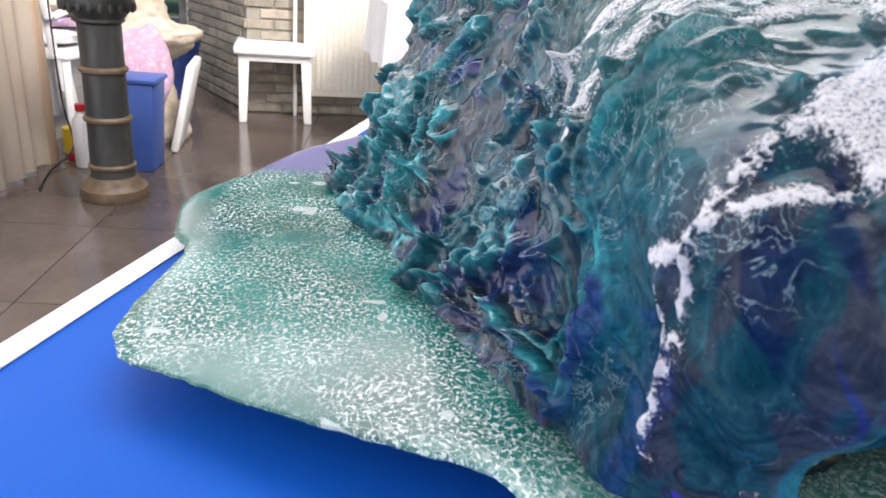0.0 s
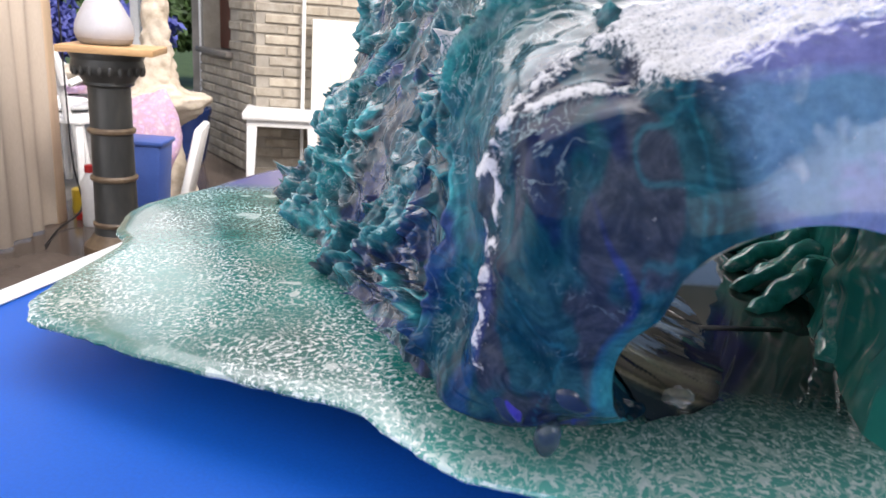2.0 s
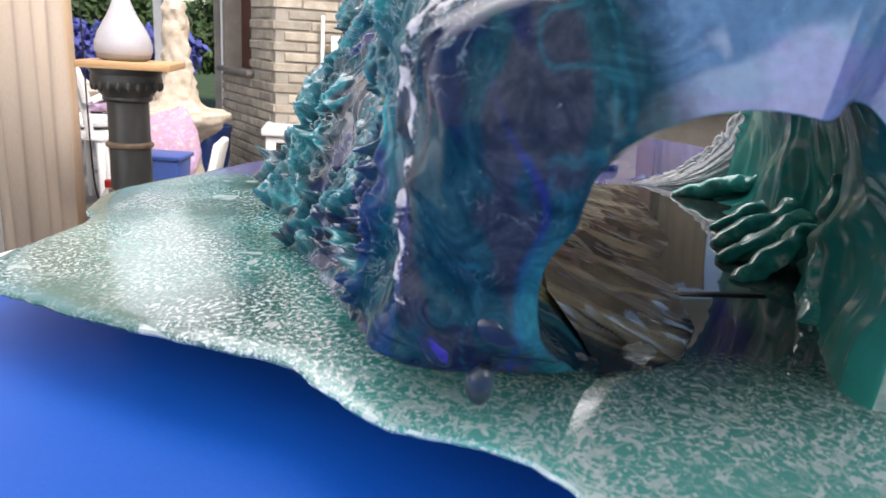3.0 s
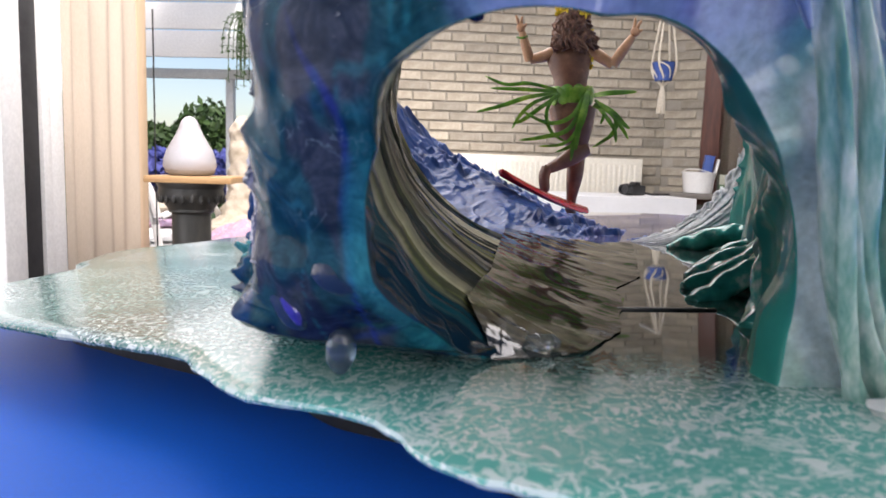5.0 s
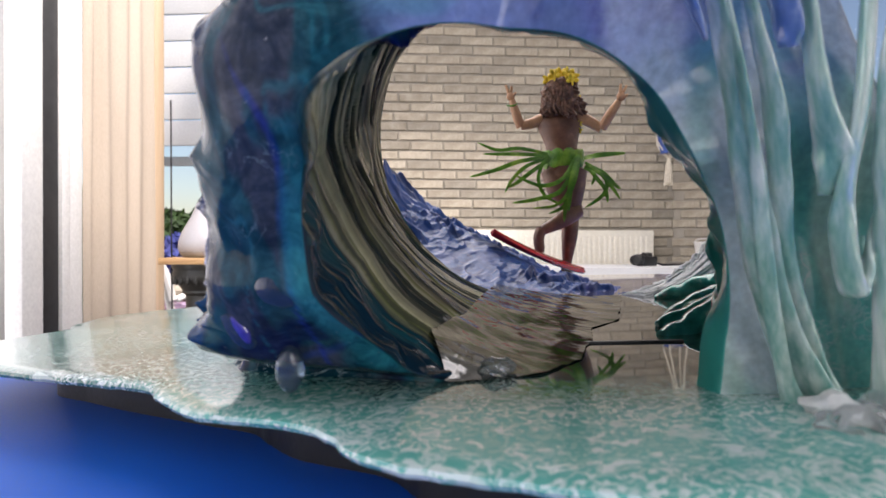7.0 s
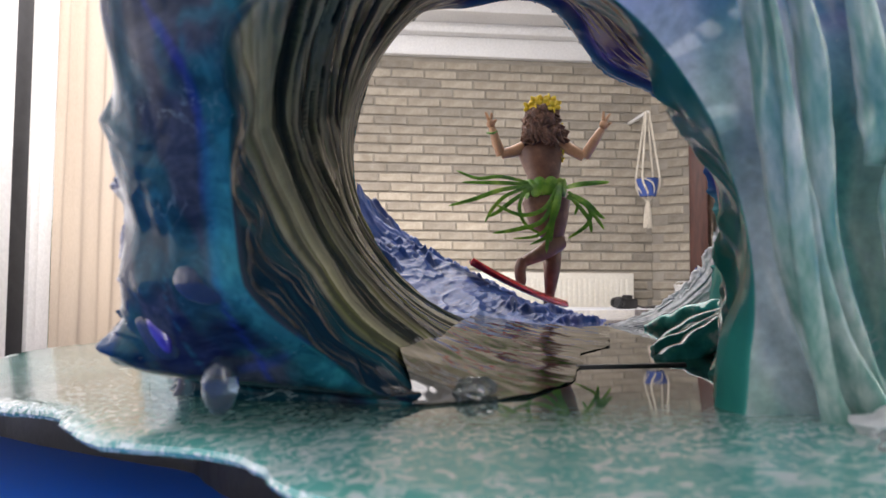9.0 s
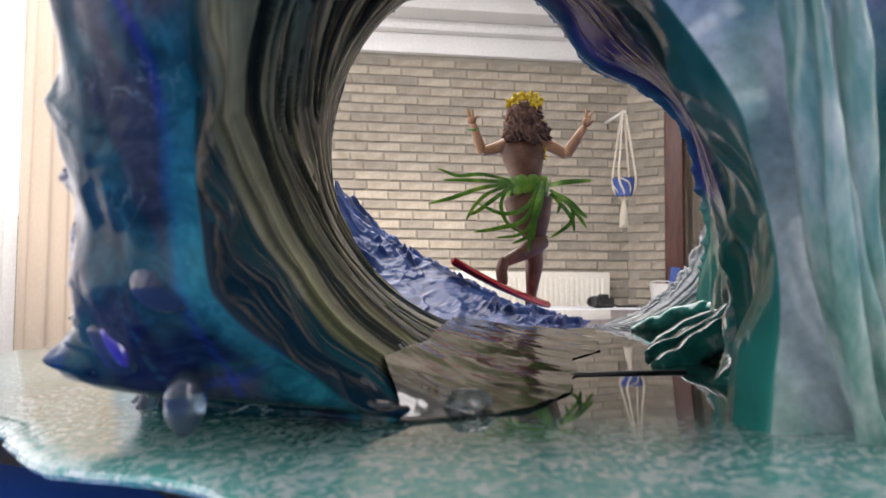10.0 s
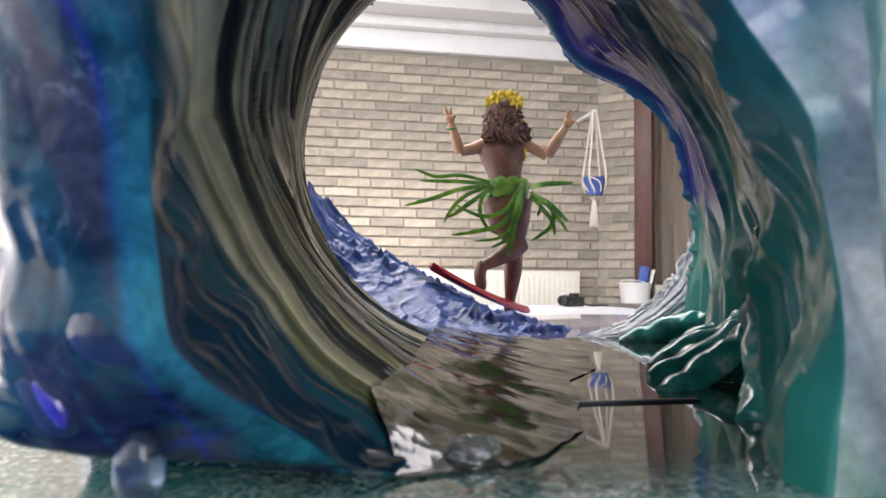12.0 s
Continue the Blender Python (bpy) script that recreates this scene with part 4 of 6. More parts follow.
# glassy strands hanging over the falling side
M["strand"] = surf("mint_glass_resin", [(0.34, (0.12, 0.36, 0.31)), (0.46, (0.28, 0.50, 0.44)), (0.56, (0.50, 0.64, 0.58)), (0.66, (0.72, 0.77, 0.74))], 150, 0.10, 0.04, 300, stretch=(1, 1, 0.10), coat=0.2, trans=0.45)
M["strand_blue"] = surf("blue_glass_resin", [(0.34, (0.06, 0.12, 0.32)), (0.5, (0.12, 0.19, 0.40)), (0.66, (0.42, 0.48, 0.60))], 80, 0.08, 0.04, 200, stretch=(1, 1, 0.3), coat=0.5, trans=0.2)
for i, (pts, rr, mt, thin_) in enumerate((
    ([(-0.034, -0.236, 0.985), (-0.020, -0.236, 0.935), (-0.012, -0.232, 0.900), (-0.006, -0.226, 0.868), (0.001, -0.219, 0.837), (0.012, -0.212, 0.808), (0.018, -0.210, 0.798)], [0.005, 0.005, 0.005, 0.006, 0.007, 0.010, 0.015], "strand", 0.25),
    ([(-0.020, -0.238, 0.985), (-0.008, -0.236, 0.930), (0.000, -0.232, 0.895), (0.006, -0.224, 0.850), (0.016, -0.216, 0.815), (0.024, -0.214, 0.798)], [0.003, 0.003, 0.004, 0.003, 0.004, 0.008], "strand", 0.4),
    ([(-0.030, -0.238, 0.975), (-0.016, -0.238, 0.930), (-0.008, -0.234, 0.885), (-0.003, -0.226, 0.845), (0.006, -0.218, 0.810), (0.010, -0.214, 0.798)], [0.002, 0.003, 0.002, 0.003, 0.003, 0.007], "strand", 0.4),
    ([(0.008, -0.238, 0.945), (0.010, -0.236, 0.905), (0.018, -0.232, 0.880), (0.016, -0.228, 0.868)], [0.002, 0.004, 0.006, 0.003], "strand", 0.45),
    ([(0.026, -0.240, 0.960), (0.024, -0.236, 0.900), (0.020, -0.230, 0.862), (0.024, -0.226, 0.838), (0.030, -0.224, 0.846), (0.032, -0.226, 0.862)], [0.003, 0.004, 0.004, 0.005, 0.004, 0.002], "strand", 0.5),
    ([(0.036, -0.240, 0.950), (0.034, -0.236, 0.900), (0.038, -0.230, 0.845), (0.040, -0.226, 0.799)], [0.003, 0.006, 0.008, 0.013], "strand", 0.35),
    ([(-0.040, -0.244, 0.955), (-0.030, -0.243, 0.935), (-0.024, -0.240, 0.915)], [0.002, 0.004, 0.001], "strand_blue", 0.5),
    ([(-0.008, -0.246, 0.970), (-0.004, -0.245, 0.945), (0.000, -0.240, 0.920), (0.001, -0.238, 0.912)], [0.002, 0.004, 0.005, 0.003], "strand_blue", 0.5),
    ([(0.054, -0.240, 0.960), (0.054, -0.236, 0.90), (0.052, -0.230, 0.85), (0.058, -0.226, 0.799)], [0.004, 0.008, 0.009, 0.014], "strand", 0.4),
)):
    swell("strand", [(px + 0.004 * noise.noise(Vector((pz * 30, i * 3.0, 0))), py + 0.010, pz) for px, py, pz in pts], rr, M[mt], 0.14, 0.03, 31 + i, thin_, "glassy resin strand")


# clear drops, bubbles and the violet bead by the near foot
def bead(name, c_, r_, material, tilt=(0, 0, 0), rough=0.12, seed=0, label=""):
    bm = bmesh.new()
    blob(bm, (0, 0, 0), r_, rough, seed, 3)
    bmesh.ops.transform(bm, matrix=pose(*c_, *tilt), verts=bm.verts[:])
    return part(name, bm, material, wave, label)


M["violet"] = surf("violet_glass_paint", [(0.35, (0.02, 0.02, 0.20)), (0.5, (0.04, 0.03, 0.28)), (0.70, (0.08, 0.06, 0.38))], 90, 0.08, 0.05, 300, coat=0.8)
M["dew"] = surf("dark_glass_resin", [(0.3, (0.08, 0.13, 0.20)), (0.7, (0.20, 0.27, 0.34))], 80, 0.06, 0.05, 300, trans=0.8)
M["milky"] = surf("milky_resin", [(0.3, (0.02, 0.05, 0.09)), (0.5, (0.05, 0.08, 0.16)), (0.7, (0.11, 0.15, 0.22))], 110, 0.08, 0.1, 300, trans=0.6)
bead("drop", (-0.164, -0.201, 0.8130), (0.0055, 0.0050, 0.0088), M["dew"], (8, 6, 0), label="milky resin drop")
bead("blister", (-0.160, -0.2225, 0.843), (0.0085, 0.0035, 0.0060), M["milky"], (0, 20, 0), seed=12, label="glassy blue blister")
bead("bubble", (-0.091, -0.148, 0.803), (0.0075, 0.0065, 0.0045), M["clear"], rough=0.4, seed=2, label="clear resin bubble")
bead("leaf_stroke", (-0.181, -0.205, 0.831), (0.0060, 0.0028, 0.0105), M["milky"], (0, -26, 0), seed=14, label="milky lilac leaf shaped stroke")
bead("bead", (-0.180, -0.2068, 0.830), (0.0026, 0.0020, 0.0075), M["violet"], (0, -28, 0), seed=4, label="violet glossy stroke")
bead("drop", (-0.120, -0.156, 0.802), (0.006, 0.005, 0.004), M["clear"], seed=6, label="clear resin drop")
for i, (dg, r) in enumerate(((128, 0.0035), (108, 0.004), (97, 0.0045), (84, 0.003), (66, 0.0045), (52, 0.003), (41, 0.0025))):
    p = i_face[-2, int(np.argmin(np.abs(deg[0] - dg)))]
    bead("drop", (p[0], p[1], p[2] - r), (r * 0.8, r * 0.8, r * 1.6), M["clear"], seed=7 + i, label="clear hanging drop")
rng = random.Random(11)
for i in range(16):
    bead("froth", (0.012 + rng.uniform(0, 0.075), -0.232 + rng.uniform(-0.012, 0.014), 0.8015), [rng.uniform(0.003, 0.009) for _ in range(2)] + [rng.uniform(0.002, 0.006)], M["clear" if i % 3 else "splash"], rough=0.5, seed=20 + i, label="clear froth")
part("seam", slab((-0.046, -0.0585, 0.7985), (0.006, -0.0545, 0.8012), 0.0005), M["black"], wave, "dark seam in the sheet")
# the flat sea around it
EDGE = [(-0.323, 0.448), (-0.388, 0.369), (-0.427, 0.283), (-0.466, 0.204), (-0.459, 0.12), (-0.441, 0.08), (-0.450, -0.015), (-0.436, -0.063), (-0.394, -0.087),
        (-0.355, -0.108), (-0.288, -0.138), (-0.246, -0.156), (-0.227, -0.178), (-0.200, -0.205), (-0.150, -0.228), (-0.125, -0.260), (-0.088, -0.279), (-0.03, -0.296),
        (0.08, -0.305), (0.2, -0.27), (0.28, -0.15), (0.31, 0.05), (0.28, 0.3), (0.23, 0.55), (0.15, 0.72), (0.0, 0.76), (-0.16, 0.70), (-0.25, 0.56)]


def sea_material():
    m, nt, bsdf = nodes_of("glossy_sea_resin")
    co = add(nt, "TexCoord").outputs["Object"]
    warp = add(nt, "TexNoise", Vector=co, Scale=26.0, Detail=3.0)
    wv = add(nt, "VectorMath")
    wv.operation = "MULTIPLY_ADD"
    nt.links.new(warp.outputs["Color"], wv.inputs[0])
    wv.inputs[1].default_value = (0.02, 0.02, 0.0)
    nt.links.new(co, wv.inputs[2])
    big = add(nt, "TexNoise", Vector=co, Scale=9.0, Detail=4.0)
    cells = add(nt, "TexVoronoi", Vector=wv.outputs[0], Scale=150.0)
    cells.feature = "DISTANCE_TO_EDGE"
    mp = add(nt, "Mapping", Vector=wv.outputs[0], Scale=(1.0, 0.75, 1.0)).outputs[0]
    flecks = add(nt, "TexNoise", Vector=mp, Scale=400.0, Detail=3.0, Roughness=0.55)
    teal = ramp(nt, big.outputs[0], [(0.3, (0.003, 0.085, 0.070)), (0.55, (0.006, 0.150, 0.128)), (0.75, (0.022, 0.25, 0.22))])
    lace = ramp(nt, cells.outputs[0], [(0.02, (1, 1, 1)), (0.07, (0, 0, 0))])
    amount = add(nt, "TexNoise", Vector=co, Scale=14.0, Detail=4.0)
    fl = ramp(nt, flecks.outputs[0], [(0.55, (0, 0, 0)), (0.58, (1, 1, 1))])
    am = ramp(nt, amount.outputs[0], [(0.33, (0.05,) * 3), (0.55, (1,) * 3)])
    patch = ramp(nt, add(nt, "TexNoise", Vector=wv.outputs[0], Scale=30.0, Detail=1.0).outputs[0], [(0.695, (0, 0, 0)), (0.710, (0.65,) * 3)])
    mask = mixed(nt, 0.45, fl, lace, "SCREEN")
    mask = mixed(nt, 1.0, mask, am, "MULTIPLY")
    mask = mixed(nt, 1.0, mask, patch, "SCREEN")
    xyz = add(nt, "SeparateXYZ", Vector=wv.outputs[0])
    bx_ = add(nt, "MapRange", Value=xyz.outputs[0])
    bx_.inputs[1].default_value, bx_.inputs[2].default_value = -0.425, -0.437
    by_ = add(nt, "MapRange", Value=xyz.outputs[1])
    by_.inputs[1].default_value, by_.inputs[2].default_value = 0.07, 0.10
    border = add(nt, "Math")
    border.operation = "MULTIPLY"
    nt.links.new(bx_.outputs[0], border.inputs[0]), nt.links.new(by_.outputs[0], border.inputs[1])
    lv = add(nt, "MapRange", Value=xyz.outputs[1])
    lv.inputs[1].default_value, lv.inputs[2].default_value = 0.27, 0.31
    plain = add(nt, "Math")
    plain.operation = "MAXIMUM"
    nt.links.new(border.outputs[0], plain.inputs[0]), nt.links.new(lv.outputs[0], plain.inputs[1])
    # inside the barrel and before its mouth the sheet is darker, smoother, without lace
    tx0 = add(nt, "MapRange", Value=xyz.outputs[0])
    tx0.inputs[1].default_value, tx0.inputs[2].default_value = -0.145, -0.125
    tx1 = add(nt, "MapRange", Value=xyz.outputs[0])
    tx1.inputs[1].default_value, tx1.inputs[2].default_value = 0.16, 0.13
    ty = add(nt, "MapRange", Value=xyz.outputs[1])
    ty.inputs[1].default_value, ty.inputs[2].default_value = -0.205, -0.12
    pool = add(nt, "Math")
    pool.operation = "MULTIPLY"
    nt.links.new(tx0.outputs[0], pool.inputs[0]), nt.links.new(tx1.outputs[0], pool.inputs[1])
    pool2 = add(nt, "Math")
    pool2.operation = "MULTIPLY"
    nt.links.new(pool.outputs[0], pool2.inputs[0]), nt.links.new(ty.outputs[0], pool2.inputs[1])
    still = add(nt, "MapRange", Value=xyz.outputs[1])
    still.inputs[1].default_value, still.inputs[2].default_value = -0.205, -0.165
    calm_ = add(nt, "Math")
    calm_.operation = "MULTIPLY"
    nt.links.new(pool.outputs[0], calm_.inputs[0]), nt.links.new(still.outputs[0], calm_.inputs[1])
    mask = mixed(nt, plain.outputs[0], mask, (0, 0, 0))
    mask = mixed(nt, pool2.outputs[0], mask, (0.03, 0.03, 0.03))
    sc = add(nt, "Math")
    sc.operation = "MULTIPLY"
    nt.links.new(mask, sc.inputs[0])
    sc.inputs[1].default_value = 0.85
    fy = add(nt, "MapRange", Value=xyz.outputs[1])
    fy.inputs[1].default_value, fy.inputs[2].default_value, fy.inputs[4].default_value = -0.12, -0.22, 0.8
    fl2 = add(nt, "TexNoise", Vector=mp, Scale=150.0, Detail=4.0, Roughness=0.6, Distortion=0.8)
    near_fl = mixed(nt, 1.0, ramp(nt, fl2.outputs[0], [(0.575, (0, 0, 0)), (0.60, (1, 1, 1))]), fy.outputs[0], "MULTIPLY")
    mar = add(nt, "TexNoise", Vector=mp, Scale=34.0, Detail=5.0, Roughness=0.6, Distortion=2.4)
    near_m = mixed(nt, 1.0, ramp(nt, mar.outputs[0], [(0.56, (0, 0, 0)), (0.585, (0.8, 0.8, 0.8)), (0.63, (0.8, 0.8, 0.8)), (0.65, (0.1, 0.1, 0.1))]), fy.outputs[0], "MULTIPLY")
    near_fl = mixed(nt, 1.0, near_fl, near_m, "SCREEN")
    near_fl = mixed(nt, pool2.outputs[0], near_fl, (0, 0, 0))
    sc2 = add(nt, "Math")
    sc2.operation = "MAXIMUM"
    nt.links.new(sc.outputs[0], sc2.inputs[0]), nt.links.new(near_fl, sc2.inputs[1])
    # pale mint front, with the brighter light there put into the colour
    teal = mixed(nt, fy.outputs[0], teal, (0.14, 0.48, 0.42))
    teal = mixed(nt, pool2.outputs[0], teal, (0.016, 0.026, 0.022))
    teal = mixed(nt, lv.outputs[0], teal, (0.17, 0.17, 0.36))
    col = mixed(nt, sc2.outputs[0], teal, (0.70, 0.78, 0.76))
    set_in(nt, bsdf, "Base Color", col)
    for socket, rough_, smooth_ in (("Roughness", 0.15, 0.03), ("Specular IOR Level", 0.38, 0.55), ("Coat Weight", 0.14, 0.45)):
        gl = add(nt, "MapRange", Value=calm_.outputs[0])
        gl.inputs[3].default_value, gl.inputs[4].default_value = rough_, smooth_
        set_in(nt, bsdf, socket, gl.outputs[0])
    set_in(nt, bsdf, "Coat Roughness", 0.04)
    b = add(nt, "Bump", Strength=0.07, Distance=0.001, Height=mixed(nt, calm_.outputs[0], mask, (0, 0, 0)))
    set_in(nt, bsdf, "Normal", b.outputs[0])
    return m


M["sea"] = sea_material()
rim = curve_points([(x, yv, 0) for x, yv in EDGE + EDGE[:1]], 420)[:-1]
bm = bmesh.new()
rings = []
for dz, inset in ((0.0, 0.012), (-0.0004, 0.004), (-0.0015, 0.0006), (-0.003, 0.0), (-0.0045, 0.001), (-0.006, 0.012)):
    ring = []
    for i, p in enumerate(rim):
        way = (rim[(i + 2) % len(rim)] - rim[i - 2]).normalized()
        out = Vector((-way.y, way.x, 0))
        w = 0.0016 * noise.noise(Vector((i * 0.35, 0, 0))) + 0.0025 * noise.noise(Vector((i * 0.11, 3, 0)))
        ring.append(bm.verts.new((p.x + out.x * (inset + w), p.y + out.y * (inset + w), BASE + dz)))
    rings.append(ring)
for a, b in zip(rings, rings[1:]):
    for i in range(len(a)):
        bm.faces.new((a[i], b[i], b[(i + 1) % len(a)], a[(i + 1) % len(a)]))
top_f = bm.faces.new(rings[0])
bot_f = bm.faces.new(list(reversed(rings[-1])))
bmesh.ops.recalc_face_normals(bm, faces=bm.faces[:])
bmesh.ops.triangulate(bm, faces=[top_f, bot_f])
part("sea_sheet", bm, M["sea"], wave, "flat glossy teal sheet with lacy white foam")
# unseen block added in the gap so no light leaks under the sheet
bm = bmesh.new()
low_ring, top_ring = [], []
for i, p in enumerate(rim):
    way = (rim[(i + 2) % len(rim)] - rim[i - 2]).normalized()
    q_ = Vector((p.x, p.y, 0)).lerp(Vector((-0.08, 0.2, 0)), 0.16)
    top_ring.append(bm.verts.new((q_.x, q_.y, 0.7945)))
    low_ring.append(bm.verts.new((q_.x, q_.y, 0.7547 - 0.035 * q_.x)))
for i in range(len(rim)):
    j = (i + 1) % len(rim)
    bm.faces.new((low_ring[i], low_ring[j], top_ring[j], top_ring[i]))
lid_f = [bm.faces.new(top_ring), bm.faces.new(list(reversed(low_ring)))]
bmesh.ops.triangulate(bm, faces=lid_f)
bmesh.ops.recalc_face_normals(bm, faces=bm.faces[:])
part("plinth", bm, M["black"], wave, "unseen dark block added to keep light out under the sheet")
# ---- figurine and board, in the sculpture's own frame ----
board = thing("surfboard", SCULPT, "small red surfboard lying on the blue wave slope", "surfboard")
bm = bmesh.new()
tail, tip = Vector((-0.112, 0.382, 0.866)), Vector((0.004, 0.556, 0.812))
fw = (tip - tail).normalized()
sd = fw.cross(Vector((0.22, -0.38, 1))).normalized()
upv = sd.cross(fw)
n = 36
rows = []
for i in range(n + 1):
    f = i / n
    w = 0.024 * (max(0.0, 1 - abs(2 * f - 1) ** 2.6)) ** 0.55 + 0.0008
    p = tail.lerp(tip, f) + upv * (0.004 * (2 * f - 1) ** 2)
    row = []
    for q in range(12):
        a = 2 * math.pi * q / 12
        row.append(bm.verts.new(p + sd * (w * math.cos(a)) + upv * (0.0045 * math.sin(a))))
    rows.append(row)
for a, b in zip(rows, rows[1:]):
    for q in range(12):
        bm.faces.new((a[q], a[(q + 1) % 12], b[(q + 1) % 12], b[q]))
bm.faces.new(list(reversed(rows[0]))), bm.faces.new(rows[-1])
M["board_red"] = surf("red_gloss_paint", [(0.3, (0.50, 0.012, 0.022)), (0.7, (0.58, 0.02, 0.03))], 30, 0.22, 0.05, 300)
part("deck", bm, M["board_red"], board)

M["skin"] = surf("brown_resin", [(0.3, (0.12, 0.052, 0.030)), (0.6, (0.20, 0.095, 0.055)), (0.75, (0.30, 0.15, 0.085))], 60, 0.38, 0.15, 400)
M["skin_tan"] = surf("tan_resin", [(0.3, (0.38, 0.19, 0.09)), (0.7, (0.52, 0.29, 0.15))], 60, 0.4, 0.15, 400)
M["hair"] = surf("brown_modelled_hair", [(0.3, (0.05, 0.02, 0.012)), (0.55, (0.15, 0.07, 0.04)), (0.75, (0.28, 0.14, 0.08))], 120, 0.5, 0.5, 600)
M["petal"] = surf("yellow_petals", [(0.3, (0.62, 0.40, 0.01)), (0.7, (0.75, 0.58, 0.04))], 90, 0.5, 0.2, 500)
M["blade"] = surf("green_leaf_blades", [(0.3, (0.035, 0.13, 0.010)), (0.5, (0.10, 0.26, 0.018)), (0.7, (0.28, 0.44, 0.05))], 40, 0.3, 0.2, 300)

FY = 0.55
bm = bmesh.new()


def assign(faces, k):
    for f in faces:
        f.material_index = k


def limb(pts, radii, k, flat=1.0, n=24):
    pp = curve_points(pts, n)
    rr = [float(np.interp(i / (n - 1) * (len(radii) - 1), range(len(radii)), radii)) for i in range(n)]
    assign(tube(bm, pp, rr, 14, flat), k)


def lumpy(c, r, k, rough=0.0, seed=0, sub=3):
    vs = blob(bm, c, r, rough, seed, sub)
    assign({f for vv in vs for f in vv.link_faces}, k)


# trunk: waist, back, shoulders, hips
secs = [(-0.0175, 1.036, 0.012, 0.010), (-0.019, 1.028, 0.029, 0.013), (-0.020, 1.018, 0.031, 0.016), (-0.0195, 1.003, 0.026, 0.016), (-0.018, 0.988, 0.0215, 0.0145), (-0.018, 0.978, 0.022, 0.015),
        (-0.017, 0.965, 0.026, 0.019), (-0.0165, 0.950, 0.029, 0.022), (-0.014, 0.936, 0.028, 0.021), (-0.012, 0.926, 0.024, 0.017)]
rows = []
for x, z, rx, ry in secs:
    rows.append([bm.verts.new((x + rx * math.cos(2 * math.pi * q / 28), FY + ry * math.sin(2 * math.pi * q / 28), z)) for q in range(28)])
fs = []
for a, b in zip(rows, rows[1:]):
    fs += [bm.faces.new((a[q], b[q], b[(q + 1) % 28], a[(q + 1) % 28])) for q in range(28)]
fs += [bm.faces.new(rows[0]), bm.faces.new(list(reversed(rows[-1])))]
assign(fs, 0)
limb([(-0.018, FY, 1.03), (-0.018, FY, 1.05)], [0.008, 0.008], 0)
# standing leg, bent leg
limb([(-0.004, FY, 0.955), (-0.006, FY, 0.925), (-0.008, FY + 0.002, 0.895), (-0.011, FY - 0.002, 0.865), (-0.015, FY, 0.831), (-0.016, FY, 0.817)], [0.021, 0.0175, 0.0115, 0.0115, 0.0065, 0.0065], 0)
limb([(-0.028, FY, 0.955), (-0.022, FY - 0.002, 0.93), (-0.006, FY + 0.004, 0.905), (0.0, FY + 0.002, 0.897)], [0.020, 0.018, 0.013, 0.011], 0)
limb([(0.001, FY, 0.899), (-0.016, FY - 0.012, 0.888), (-0.036, FY - 0.024, 0.878), (-0.050, FY - 0.03, 0.872)], [0.011, 0.0115, 0.0085, 0.0065], 0)
limb([(-0.050, FY - 0.03, 0.874), (-0.054, FY - 0.032, 0.862), (-0.053, FY - 0.034, 0.848), (-0.051, FY - 0.034, 0.842)], [0.0075, 0.0075, 0.0068, 0.004], 0)
limb([(-0.020, FY - 0.010, 0.828), (-0.017, FY - 0.008, 0.819), (-0.014, FY + 0.002, 0.813)], [0.005, 0.0075, 0.006], 0)
# arms
limb([(-0.044, FY, 1.026), (-0.058, FY - 0.004, 1.021), (-0.073, FY - 0.005, 1.018)], [0.0088, 0.0075, 0.006], 1)
limb([(-0.073, FY - 0.005, 1.017), (-0.0785, FY - 0.01, 1.033), (-0.084, FY - 0.012, 1.053)], [0.0068, 0.0065, 0.0042], 1)
limb([(0.006, FY, 1.029), (0.020, FY - 0.004, 1.020), (0.036, FY - 0.005, 1.009)], [0.0088, 0.0078, 0.0062], 1)
limb([(0.036, FY - 0.005, 1.009), (0.048, FY - 0.01, 1.027), (0.060, FY - 0.012, 1.044)], [0.0068, 0.0068, 0.0044], 1)
lumpy((-0.0855, FY - 0.012, 1.058), (0.0058, 0.004, 0.0065), 1)
lumpy((0.063, FY - 0.012, 1.050), (0.0062, 0.004, 0.0065), 1)
for x0, z0, dx, dz in ((-0.088, 1.062, -0.004, 0.012), (-0.085, 1.063, 0.001, 0.009), (-0.082, 1.059, 0.004, 0.004), (0.062, 1.055, 0.001, 0.012), (0.065, 1.054, 0.006, 0.010), (0.067, 1.049, 0.005, 0.003)):
    limb([(x0, FY - 0.012, z0), (x0 + dx * 0.5, FY - 0.013, z0 + dz * 0.55), (x0 + dx, FY - 0.012, z0 + dz)], [0.0022, 0.0021, 0.0014], 1, n=6)
limb([(-0.0905, FY - 0.012, 1.046), (-0.083, FY - 0.0175, 1.044), (-0.0775, FY - 0.012, 1.0475)], [0.0014, 0.0014, 0.0014], 3, n=8)
